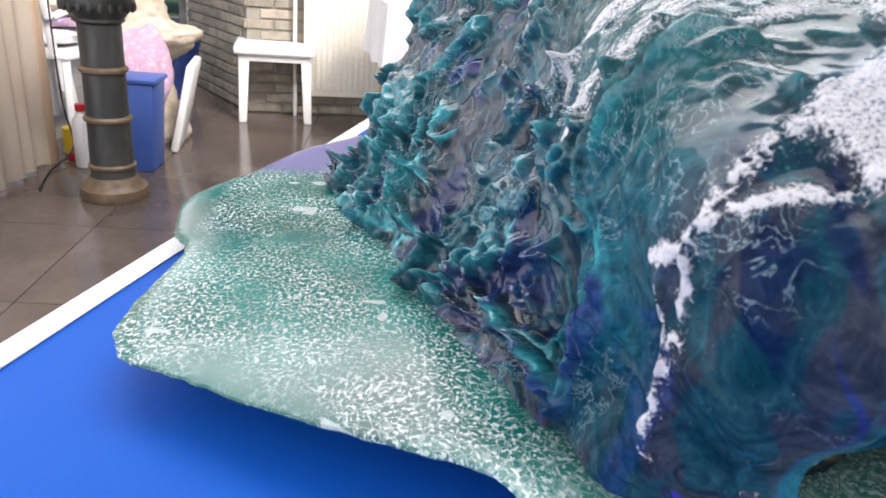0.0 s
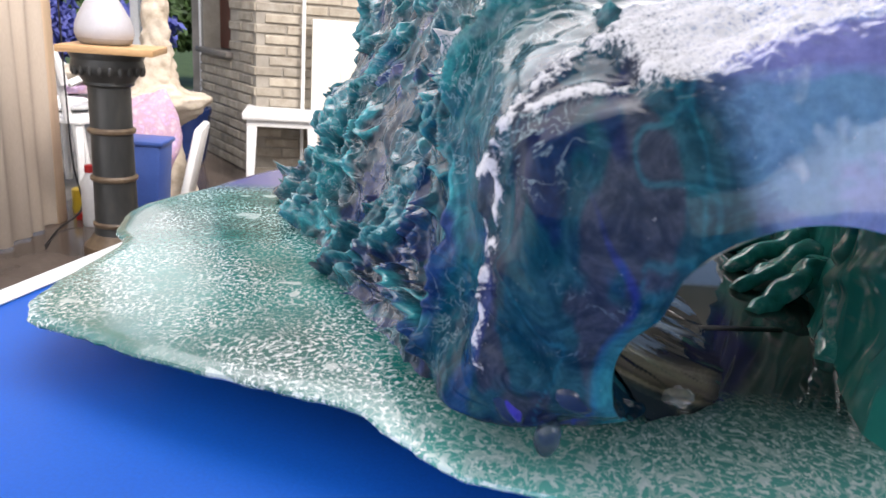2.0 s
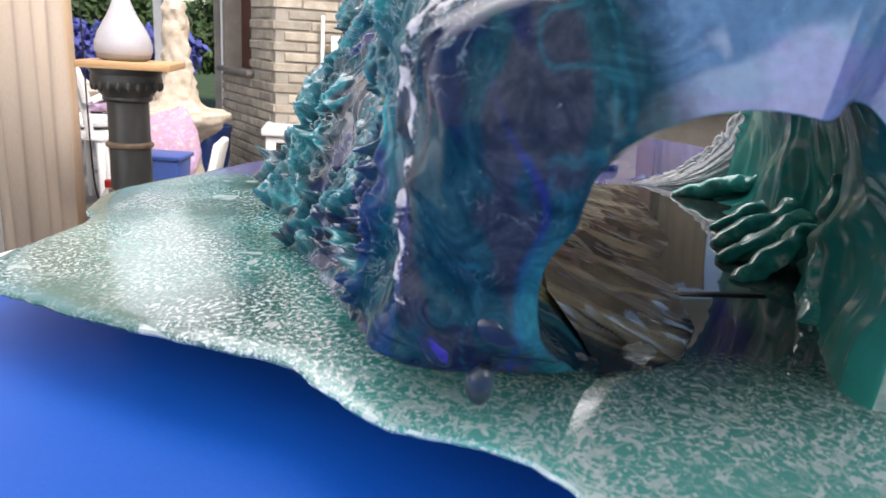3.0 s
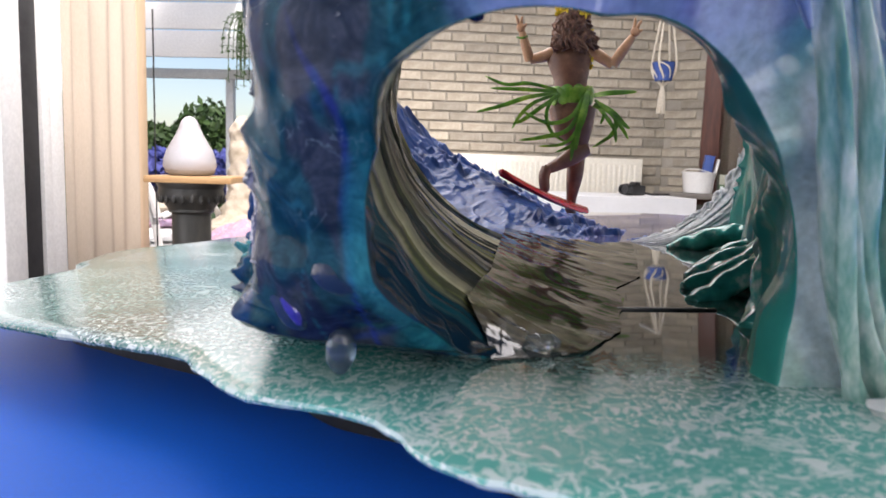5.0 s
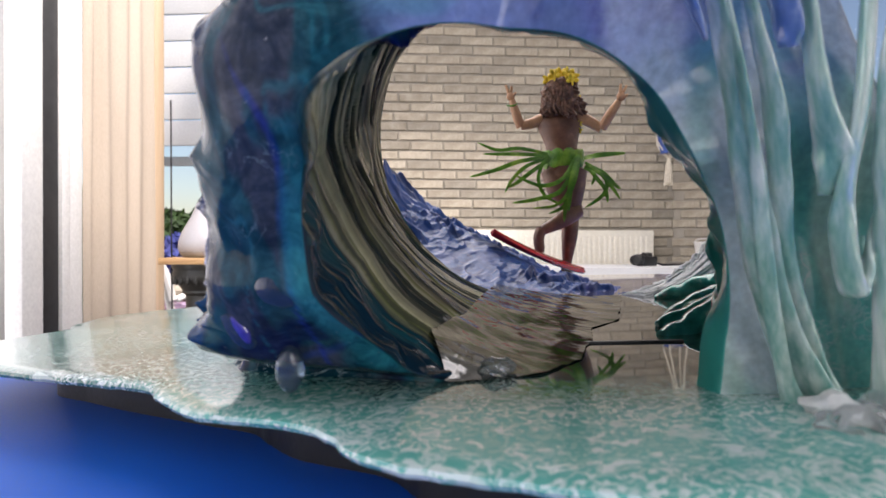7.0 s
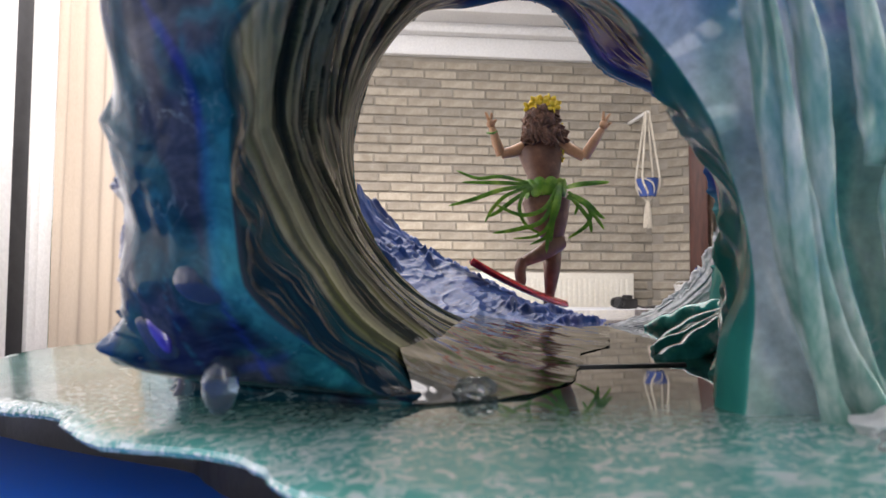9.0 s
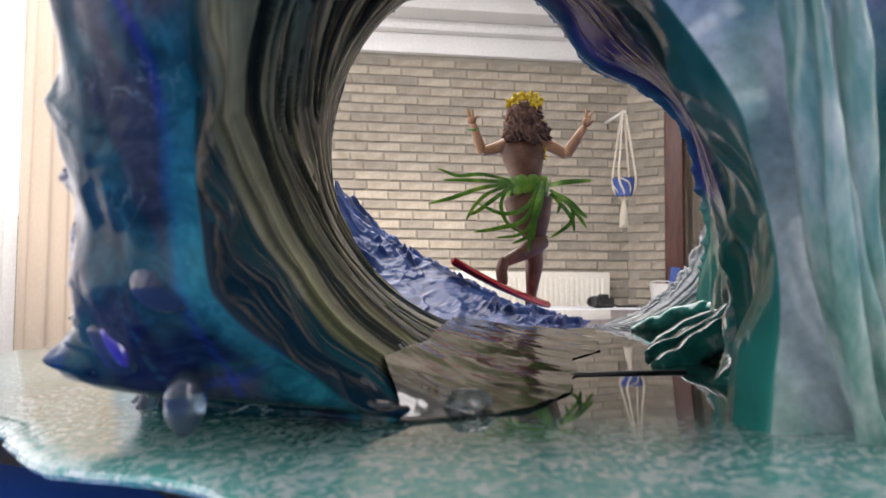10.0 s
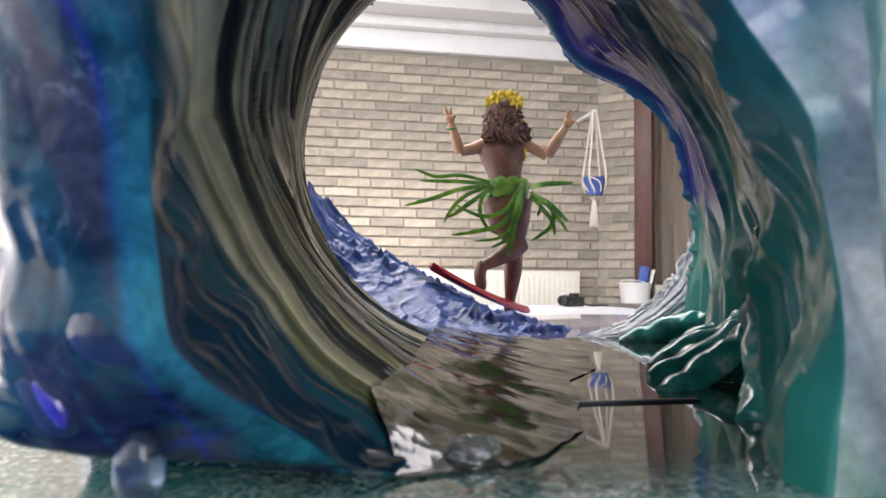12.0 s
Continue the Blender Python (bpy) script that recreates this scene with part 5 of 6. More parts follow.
# head and hair
lumpy((-0.016, FY, 1.060), (0.015, 0.017, 0.020), 2)
rng = random.Random(5)
for i in range(150):
    a = rng.uniform(0.05, 3.09) + math.pi
    h = rng.uniform(0, 1)
    r0 = 0.011 + 0.009 * h
    x0, y0 = -0.017 + math.cos(a) * r0, FY + math.sin(a) * 0.017
    z0 = 1.079 - 0.036 * h
    ln = rng.uniform(0.012, 0.024)
    sw = rng.uniform(-0.008, 0.008)
    ex = 0.008 * math.cos(a) * rng.uniform(0.2, 1.6)
    limb([(x0, y0, z0), (x0 + sw + ex * 0.4, y0 - 0.005, z0 - ln * 0.4), (x0 - sw * 0.7 + ex, y0 - 0.003, z0 - ln * 0.8), (x0 + sw * 0.4 + ex * 1.2, y0 - 0.006, z0 - ln)], [0.0034, 0.0042, 0.0036, 0.0008], 2, 0.6, n=8)
for dx, dz, sx in ((-0.034, 1.052, -1), (-0.038, 1.043, -1), (-0.036, 1.062, -1)):
    limb([(-0.026, FY, dz + 0.006), (dx, FY - 0.004, dz + 0.004), (dx - 0.006, FY - 0.002, dz - 0.006)], [0.004, 0.004, 0.001], 2, 0.5, n=8)
# flower crown and garland
for i, (x0, z0, q) in enumerate(((-0.034, 1.078, 0.0), (-0.026, 1.083, -0.006), (-0.016, 1.086, 0.002), (-0.007, 1.084, -0.006), (0.000, 1.080, 0.0), (-0.021, 1.087, 0.008), (-0.002, 1.075, -0.008), (0.006, 1.052, 0.004), (0.0065, 1.017, 0.006), (0.006, 1.008, 0.008))):
    for p in range(5):
        a = 2 * math.pi * p / 5 + i
        d = Vector((math.cos(a), -0.35, math.sin(a)))
        c0 = Vector((x0, FY - 0.012 + q, z0))
        size = 0.0074 if i < 7 else 0.0042
        m4 = Matrix.Translation(c0 + d * size * 0.62) @ d.to_track_quat("X", "Y").to_matrix().to_4x4()
        out = bmesh.ops.create_icosphere(bm, subdivisions=2, radius=1.0)
        for vv in out["verts"]:
            vv.co = m4 @ Vector((vv.co.x * size * 0.66, vv.co.y * size * 0.42, vv.co.z * size * 0.2))
        assign({f for vv in out["verts"] for f in vv.link_faces}, 4)


def blade_strip(pts, w, k=3):
    pp = curve_points(pts, 14)
    ws = [w * (0.55 + 1.2 * f) * (1 - f) ** 0.6 + 0.0003 for f in np.linspace(0, 1, 14)]
    rows = []
    for i, p in enumerate(pp):
        way = (pp[min(i + 1, 13)] - pp[max(i - 1, 0)]).normalized()
        sdv = way.cross(Vector((0.1, -1, 0.25))).normalized()
        nrm = sdv.cross(way)
        rows.append([bm.verts.new(p + sdv * ws[i]), bm.verts.new(p - nrm * ws[i] * 0.45), bm.verts.new(p - sdv * ws[i]), bm.verts.new(p + nrm * 0.0006)])
    fs = []
    for a, b in zip(rows, rows[1:]):
        fs += [bm.faces.new((a[q], a[(q + 1) % 4], b[(q + 1) % 4], b[q])) for q in range(4)]
    assign(fs, k)


B = FY - 0.02
for pts, w in (
    ([(-0.038, B, 0.976), (-0.075, B - 0.01, 0.984), (-0.105, B - 0.01, 0.983), (-0.132, B - 0.012, 0.994)], 0.0030),
    ([(-0.038, B, 0.974), (-0.08, B - 0.012, 0.976), (-0.125, B - 0.014, 0.978)], 0.0032),
    ([(-0.036, B, 0.972), (-0.075, B - 0.015, 0.966), (-0.11, B - 0.018, 0.955), (-0.144, B - 0.02, 0.947)], 0.0036),
    ([(-0.036, B, 0.970), (-0.066, B - 0.012, 0.960), (-0.085, B - 0.014, 0.944), (-0.097, B - 0.014, 0.925)], 0.0030),
    ([(-0.034, B, 0.970), (-0.06, B - 0.012, 0.952), (-0.08, B - 0.012, 0.938), (-0.092, B - 0.012, 0.932)], 0.0034),
    ([(-0.040, B - 0.004, 0.970), (-0.052, B - 0.012, 0.945), (-0.045, B - 0.015, 0.92), (-0.024, B - 0.015, 0.906)], 0.0028),
    ([(0.000, B, 0.972), (-0.02, B - 0.016, 0.94), (-0.05, B - 0.018, 0.932), (-0.084, B - 0.016, 0.948)], 0.0034),
    ([(0.000, B, 0.968), (-0.022, B - 0.018, 0.925), (-0.055, B - 0.02, 0.914), (-0.088, B - 0.018, 0.910)], 0.0036),
    ([(0.000, B, 0.97), (-0.012, B - 0.02, 0.925), (-0.03, B - 0.022, 0.905), (-0.062, B - 0.02, 0.902)], 0.0026),
    ([(0.000, B, 0.97), (-0.010, B - 0.018, 0.935), (-0.018, B - 0.02, 0.905), (-0.040, B - 0.016, 0.894)], 0.0032),
    ([(0.004, B, 0.974), (-0.004, B - 0.018, 0.94), (-0.016, B - 0.02, 0.91), (-0.02, B - 0.018, 0.882)], 0.0040),
    ([(0.003, B, 0.974), (-0.006, B - 0.022, 0.945), (-0.012, B - 0.022, 0.918), (-0.014, B - 0.02, 0.896)], 0.0044),
    ([(0.010, B, 0.968), (0.03, B - 0.012, 0.97), (0.064, B - 0.012, 0.971)], 0.0042),
    ([(0.012, B, 0.962), (0.03, B - 0.014, 0.945), (0.045, B - 0.016, 0.925), (0.054, B - 0.016, 0.91)], 0.0032),
    ([(0.012, B, 0.958), (0.026, B - 0.014, 0.938), (0.036, B - 0.016, 0.922), (0.038, B - 0.016, 0.906)], 0.0034),
    ([(0.014, B, 0.960), (0.034, B - 0.012, 0.946), (0.048, B - 0.014, 0.93), (0.056, B - 0.012, 0.924)], 0.0034),
    ([(0.014, B, 0.955), (0.036, B - 0.012, 0.94), (0.034, B - 0.014, 0.918), (0.008, B - 0.014, 0.900)], 0.0034),
    ([(0.010, B, 0.955), (0.022, B - 0.014, 0.945), (0.018, B - 0.014, 0.93)], 0.0026),
):
    blade_strip(pts, w)
# leaf belt round the hips
for i in range(16):
    a = -math.pi * (i + 0.5) / 16
    c0 = Vector((-0.017 + 0.027 * math.cos(a), FY + 0.021 * math.sin(a), 0.970 + 0.004 * math.sin(i * 2.3)))
    out = bmesh.ops.create_icosphere(bm, subdivisions=2, radius=1.0)
    m4 = Matrix.Translation(c0) @ Matrix.Rotation(a + math.pi / 2, 4, "Z") @ Matrix.Rotation(0.5 * math.sin(i * 1.7), 4, "Y")
    for vv in out["verts"]:
        vv.co = m4 @ Vector((vv.co.x * 0.0095, vv.co.y * 0.0028, vv.co.z * 0.010))
    assign({f for vv in out["verts"] for f in vv.link_faces}, 3)
figurine = part("figurine", bm, [M["skin"], M["skin_tan"], M["hair"], M["blade"], M["petal"]])
figurine.matrix_world = SCULPT
tagged(figurine, "brown resin dancer figurine with green leaf skirt on a surfboard", "figurine")
# ---- the room ----
bm = slab((-1.95, -3.0, -0.12), (3.2, 6.2, -0.012))
ground_f = part("floor", bm, M["grout"], None, smooth=False)
tagged(ground_f, "dark brown polished tile floor", "floor", kind="structure")

# back wall: brick, turned ten degrees
WU, WO = Vector((0.984, 0.179, 0)), Vector((0.0, 4.32, 0))
WN = Vector((0.179, -0.984, 0))
WALL = Matrix(((WU.x, -WN.x, 0, WO.x), (WU.y, -WN.y, 0, WO.y), (0, 0, 1, 0), (0, 0, 0, 1)))
w0, w1 = -1.20, 0.955
wall_n = part("wall_north", slab((w0, 0.0, 0), (w1, 0.22, 2.45)), M["mortar"], None, smooth=False)
wall_n.matrix_world = WALL
tagged(wall_n, "grey-beige brick wall with recessed joints", "wall", kind="structure")
# right-hand pier, angled towards the room
PU = Vector((0.90, -0.43, 0)).normalized()
PO = WO + WU * w1
PIER = Matrix(((PU.x, -PU.y, 0, PO.x), (PU.y, PU.x, 0, PO.y), (0, 0, 1, 0), (0, 0, 0, 1)))
wall_e = part("wall_east", slab((0, 0.0, 0), (0.245, 0.2, 2.45)), M["mortar"], None, smooth=False)
wall_e.matrix_world = PIER
tagged(wall_e, "brick pier beside the brown window frame", "wall", kind="structure")
# outer brick wall of the house, running away from the corner
OO = WO + WU * w0
OU = Vector((-0.56, 0.83, 0)).normalized()
OUT = Matrix(((OU.x, OU.y, 0, OO.x), (OU.y, -OU.x, 0, OO.y), (0, 0, 1, 0), (0, 0, 0, 1)))
bm = slab((0, 0, 0), (1.0, 0.25, 0.72))
box(bm, (0, 0, 0.72), (0.42, 0.25, 2.6))
box(bm, (0.95, 0, 0.72), (1.0, 0.25, 2.6))
box(bm, (0.42, 0, 1.7), (0.95, 0.25, 2.6))
wall_w = part("wall_outer", bm, M["mortar"], None, smooth=False)
wall_w.matrix_world = OUT
tagged(wall_w, "outer brick house wall with a small window", "wall", kind="structure")
# ceiling, cornice, side walls
bm = slab((-1.95, 3.2, 2.75), (3.05, 4.9, 2.9))
# unseen panels added around the lamp opening to cut sky reflections
box(bm, (-1.95, -3.0, 2.75), (3.05, 0.65, 2.9))
box(bm, (-1.95, 0.65, 2.75), (-1.87, 3.2, 2.9))
box(bm, (0.97, 0.65, 2.75), (3.05, 3.2, 2.9))
ceil = part("ceiling", bm, M["white_wall"], None, smooth=False)
tagged(ceil, "plain white ceiling", "ceiling", kind="structure")
bm = bmesh.new()
box(bm, (w0 - 0.05, -0.05, 2.40), (1.5, 0.25, 2.53), 0.006)
box(bm, (w0 - 0.05, -0.12, 2.53), (1.5, 0.25, 2.60), 0.01)
box(bm, (w0 - 0.05, -0.30, 2.60), (1.5, 0.25, 2.85), 0.01)
cornice = part("trim_cornice", bm, M["white_paint"], None)
cornice.matrix_world = WALL
tagged(cornice, "white stepped cornice over the brick wall", "cornice", kind="structure")
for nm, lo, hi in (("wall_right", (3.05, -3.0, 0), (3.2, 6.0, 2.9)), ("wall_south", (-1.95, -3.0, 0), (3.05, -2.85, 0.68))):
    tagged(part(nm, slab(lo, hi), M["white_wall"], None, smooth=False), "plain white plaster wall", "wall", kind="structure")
far = part("wall_far", slab((2.35, 4.1, 0), (3.05, 4.25, 2.75)), M["white_wall"], None, smooth=False)
tagged(far, "plain white plaster wall", "wall", kind="structure")

# opening and frame added out of view to hold the fill lamp
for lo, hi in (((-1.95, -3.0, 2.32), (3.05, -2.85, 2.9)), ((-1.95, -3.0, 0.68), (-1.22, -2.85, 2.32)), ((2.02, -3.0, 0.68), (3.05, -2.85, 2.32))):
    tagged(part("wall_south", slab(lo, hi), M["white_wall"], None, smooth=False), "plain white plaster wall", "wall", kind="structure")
sw = thing("fill_frame_south", pose(0, -2.9, 0), "unseen window frame added behind the camera for fill light", "window", kind="structure")
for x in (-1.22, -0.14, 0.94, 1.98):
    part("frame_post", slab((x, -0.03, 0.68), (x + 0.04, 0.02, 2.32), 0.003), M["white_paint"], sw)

# glazed sliding door along the left, with its white posts and dark seal
door = thing("sliding_door", pose(-1.85, 0.37, 0), "white framed glass sliding door letting in daylight", "door", kind="structure")
part("door_post", slab((-0.05, 1.54, 0.0), (0.02, 1.655, 2.6), 0.006), M["white_paint"], door)
part("door_seal", slab((-0.03, 1.657, 0.0), (0.016, 1.748, 2.6), 0.003), M["seal"], door)
part("door_jamb", slab((-0.05, 1.75, 0.0), (0.03, 1.80, 2.6), 0.004), M["white_paint"], door)
part("door_jamb", slab((-0.05, 1.802, 0.0), (0.022, 1.89, 2.6), 0.004), M["white_paint"], door)
for k, yv in enumerate((-2.8, -1.4, 0.1)):
    part("door_stile", slab((-0.05, yv, 0.0), (0.01, yv + 0.08, 2.6), 0.005), M["white_paint"], door)
part("door_rail", slab((-0.05, -2.72, 2.45), (0.01, 1.539, 2.6), 0.005), M["white_paint"], door)
part("door_rail", slab((-0.05, -2.72, 0.0), (0.01, 1.539, 0.12), 0.005), M["white_paint"], door)

# cream curtain drawn to its edge
bm = bmesh.new()
n = 90
pts = []
for i in range(n + 1):
    f = i / n
    yv = 2.27 + 0.515 * f
    x = -1.83 + 0.015 * f + 0.016 * math.sin(f * 2 * math.pi * 4.2 + 0.6 * math.sin(f * 9)) + 0.004 * math.sin(f * 31)
    pts.append((x, yv))
cols = []
for x, yv in pts:
    cols.append([bm.verts.new((x + 0.004 * math.sin(z * 3 + yv * 20), yv, z)) for z in np.linspace(0.01, 2.6, 24)])
back_c = []
for x, yv in pts:
    back_c.append([bm.verts.new((x - 0.004, yv, z)) for z in np.linspace(0.01, 2.6, 24)])
for a, b in zip(cols, cols[1:]):
    for q in range(23):
        bm.faces.new((a[q], b[q], b[q + 1], a[q + 1]))
for a, b in zip(back_c, back_c[1:]):
    for q in range(23):
        bm.faces.new((a[q + 1], b[q + 1], b[q], a[q]))
for q in range(23):
    bm.faces.new((cols[-1][q], back_c[-1][q], back_c[-1][q + 1], cols[-1][q + 1]))
curtain = part("curtain", bm, M["curtain"])
tagged(curtain, "cream fabric curtain hanging beside the glass door", "curtain")
M["wood_pale"] = surf("pale_peach_wood", [(0.3, (0.50, 0.36, 0.23)), (0.7, (0.64, 0.48, 0.33))], 6, 0.5, 0.05, 90, stretch=(4, 4, 0.3))
batten = part("wall_post", slab((-1.87, 2.79, 0), (-1.80, 2.875, 2.75), 0.004), M["wood_pale"])
tagged(batten, "light wooden post at the curtain edge", "post", kind="structure")

# table tennis table
TT = Matrix.Translation((-0.527, -0.014, 0)) @ Matrix.Rotation(math.atan2(-0.052, 0.179), 4, "Z")
table = thing("tennis_table", TT, "blue table tennis table with white edge line", "table")
part("tabletop", slab((0.0, -1.3, 0.775), (1.525, 1.15, 0.80), 0.002), M["blue_top"], table)
part("edge_line", slab((0.0, -1.3, 0.8004), (0.02, 1.15, 0.8012)), M["line"], table, "white painted line")
part("edge_line", slab((1.505, -1.3, 0.8004), (1.525, 1.15, 0.8012)), M["line"], table, "white painted line")
part("edge_line", slab((0.0202, 1.13, 0.8004), (1.5048, 1.15, 0.8012)), M["line"], table, "white painted line")
part("apron", slab((0.03, -1.27, 0.72), (1.495, 1.12, 0.774), 0.003), M["steel"], table)
for x, yv in ((0.15, -1.0), (1.35, -1.0), (0.15, 0.9), (1.35, 0.9)):
    part("leg", slab((x - 0.025, yv - 0.025, 0), (x + 0.025, yv + 0.025, 0.72), 0.004), M["steel"], table)

# pedestal, shelf board and the grey teardrop on it
ped = thing("pedestal", pose(-1.40, 2.45, 0) @ Matrix.Diagonal((0.85, 0.85, 1, 1)), "dark glazed ceramic column pedestal with ribbed capital", "pedestal")
part("base", lathe([(0.15, 0), (0.155, 0.02), (0.15, 0.045), (0.125, 0.06), (0.118, 0.075), (0.105, 0.09)]), M["ceramic_rim"], ped)
part("shaft", lathe([(0.102, 0.09), (0.098, 0.12), (0.094, 0.3), (0.092, 0.5), (0.092, 0.68)]), M["ceramic_dark"], ped)
for z in (0.12, 0.31, 0.50):
    part("ring", lathe([(0.097, z), (0.105, z + 0.006), (0.106, z + 0.016), (0.097, z + 0.024)]), M["ceramic_rim"], ped)
part("capital", lathe([(0.094, 0.68), (0.11, 0.69), (0.108, 0.70), (0.13, 0.725), (0.15, 0.745), (0.155, 0.765), (0.15, 0.785), (0.16, 0.80), (0.16, 0.81)]), M["ceramic_dark"], ped)
for k in range(22):
    a = 2 * math.pi * k / 22
    bm = bmesh.new()
    blob(bm, (0.147 * math.cos(a), 0.147 * math.sin(a), 0.745), (0.012, 0.012, 0.022), 0, 0, 2)
    part("bead", bm, M["ceramic_dark"], ped)
shelf = part("shelf_board", slab((-0.165, -0.16, 0), (0.17, 0.16, 0.026), 0.003), M["wood_light"])
shelf.matrix_world = pose(-1.375, 2.45, 0.8105, 0, 0, 9)
tagged(shelf, "light wooden board laid on the pedestal", "board")
tear = thing("diffuser", pose(-1.405, 2.45, 0.8368) @ Matrix.Diagonal((0.88, 0.88, 0.95, 1)), "grey white teardrop shaped vase lamp on a board", "vase")
part("shell", lathe([(0.085, 0), (0.105, 0.012), (0.120, 0.04), (0.118, 0.07), (0.103, 0.11), (0.080, 0.148), (0.060, 0.18), (0.046, 0.21), (0.036, 0.235), (0.020, 0.252), (0.001, 0.256)], 48), M["grey_shell"], tear)
part("foot_ring", lathe([(0.09, 0.0), (0.1075, 0.010), (0.1135, 0.022), (0.1145, 0.026), (0.10, 0.028)], 48), M["stone_grey"], tear, "darker grey base band")

# white stool
def stool(m):
    st_ = thing("stool", m, "white plastic stool standing on dark tiles", "stool")
    bm = slab((-0.23, -0.21, 0.395), (0.23, 0.21, 0.44), 0.012)
    part("seat", bm, M["plastic_white"], st_)
    part("apron", slab((-0.205, -0.185, 0.355), (0.205, 0.185, 0.3945), 0.006), M["plastic_white"], st_)
    for sx in (-1, 1):
        for sy in (-1, 1):
            bm = bmesh.new()
            vs = box(bm, (-0.03, -0.03, 0), (0.03, 0.03, 0.36), 0.008)
            for vv in vs:
                k = 1 - vv.co.z / 0.36
                vv.co.x = vv.co.x * (1 - 0.25 * k) + sx * (0.175 + 0.012 * k)
                vv.co.y = vv.co.y * (1 - 0.25 * k) + sy * (0.155 + 0.012 * k)
            part("leg", bm, M["plastic_white"], st_)
    return st_


stool(pose(-1.0, 4.03, 0, 0, 0, 8))

# radiator on the brick wall
rad = thing("radiator", WALL, "cream white panel radiator fixed below the brick wall", "radiator")
r0, r1 = -0.87, 0.79
part("panel", slab((r0, -0.10, 0.13), (r1, -0.055, 0.985), 0.008), M["radiator"], rad)
nfl = 46
for k in range(nfl):
    x = r0 + 0.03 + (r1 - r0 - 0.06) * (k + 0.5) / nfl
    part("flute", slab((x - 0.011, -0.1065, 0.17), (x + 0.011, -0.099, 0.945), 0.003), M["radiator"], rad)
part("pipe", lathe([(0.011, 0.0), (0.011, 1.1)], 14, m=pose(r0 - 0.05, -0.06, 0)), M["white_paint"], rad)
for x in (r0 + 0.2, r1 - 0.2):
    part("bracket", slab((x - 0.02, -0.056, 0.5), (x + 0.02, 0.002, 0.6)), M["radiator"], rad)

# brown window frame and sill at the right
fr = thing("window_frame", PIER, "dark brown wooden window frame beside the brick pier", "window", kind="structure")
part("post", slab((0.247, -0.02, 0.70), (0.36, 0.1, 2.45), 0.004), M["wood_brown"], fr)
part("rail", slab((0.361, -0.01, 0.70), (1.4, 0.09, 0.80), 0.004), M["wood_brown"], fr)
part("pane", slab((0.361, 0.03, 0.80), (1.4, 0.036, 2.45)), M["glass"], fr)
part("wall_below", slab((0.247, 0.0, 0.0), (1.4, 0.2, 0.66)), M["mortar"], fr)
sill = part("window_sill", slab((0.02, -0.26, 0.745), (1.4, -0.001, 0.78), 0.004), M["sill"])
sill.matrix_world = PIER
tagged(sill, "grey stone window sill", "sill", kind="structure")

bm = bmesh.new()
rows = []
for i in range(41):
    f = i / 40
    rows.append([bm.verts.new((0.34 + 0.40 * f, 0.16 + 0.02 * math.sin(f * 31) + dy, z)) for dy in (0.0,) for z in np.linspace(0.9, 2.45, 8)])
for a, b in zip(rows, rows[1:]):
    for q in range(7):
        bm.faces.new((a[q], b[q], b[q + 1], a[q + 1]))
bmesh.ops.solidify(bm, geom=bm.faces[:], thickness=0.004)
wc = part("window_curtain", bm, M["curtain"])
wc.matrix_world = PIER
tagged(wc, "beige curtain behind the brown window frame", "curtain")

# cloth covered table with the camera on it
ct = thing("side_table", WALL @ pose(0.18, -0.72, 0), "small table under a white cloth before the radiator", "table")
part("board", slab((-0.70, -0.30, 0.74), (0.55, 0.30, 0.768), 0.003), M["wood_light"], ct)
for x in (-0.62, 0.47):
    for yv in (-0.22, 0.22):
        part("leg", slab((x - 0.025, yv - 0.025, 0), (x + 0.025, yv + 0.025, 0.74), 0.003), M["wood_light"], ct)
bm = bmesh.new()
top = [bm.verts.new(p) for p in ((-0.705, -0.305, 0.772), (0.555, -0.305, 0.772), (0.555, 0.305, 0.772), (-0.705, 0.305, 0.772))]
bm.faces.new(top)
edge_pts = []
for a, b in zip(top, top[1:] + top[:1]):
    for k in range(24):
        edge_pts.append(a.co.lerp(b.co, k / 24))
loops = []
for j in range(8):
    loop = []
    for i, p in enumerate(edge_pts):
        f = j / 7
        o = Vector((p.x + 0.075, p.y, 0)).normalized()
        fold = 0.016 * math.sin(i * 0.9) + 0.012 * math.sin(i * 0.37 + 1)
        loop.append(bm.verts.new((p.x + o.x * (0.004 + fold * f + 0.01 * f), p.y + o.y * (0.004 + fold * f + 0.01 * f), 0.772 - 0.005 * min(1, j) - 0.30 * f)))
    loops.append(loop)
for a, b in zip(loops, loops[1:]):
    for i in range(len(a)):
        bm.faces.new((a[i], b[i], b[(i + 1) % len(a)], a[(i + 1) % len(a)]))
cloth = part("tablecloth", bm, M["cloth_white"])
cloth.matrix_world = ct.matrix_world
tagged(cloth, "white tablecloth hanging in folds over a side table", "tablecloth")
cm = thing("photo_camera", WALL @ pose(0.50, -0.75, 0.7735, 0, 0, 25), "black photo camera lying on the white cloth", "camera")
part("body", slab((-0.055, -0.025, 0), (0.065, 0.03, 0.055), 0.008), M["black"], cm)
part("hump", slab((-0.015, -0.02, 0.05), (0.03, 0.025, 0.075), 0.006), M["black"], cm)
part("lens", lathe([(0.032, 0), (0.032, 0.03), (0.029, 0.032), (0.029, 0.06), (0.02, 0.061), (0.018, 0.05)], 28, m=pose(-0.055, -0.004, 0.034, 0, -90, 20)), M["black"], cm)
bm = bmesh.new()
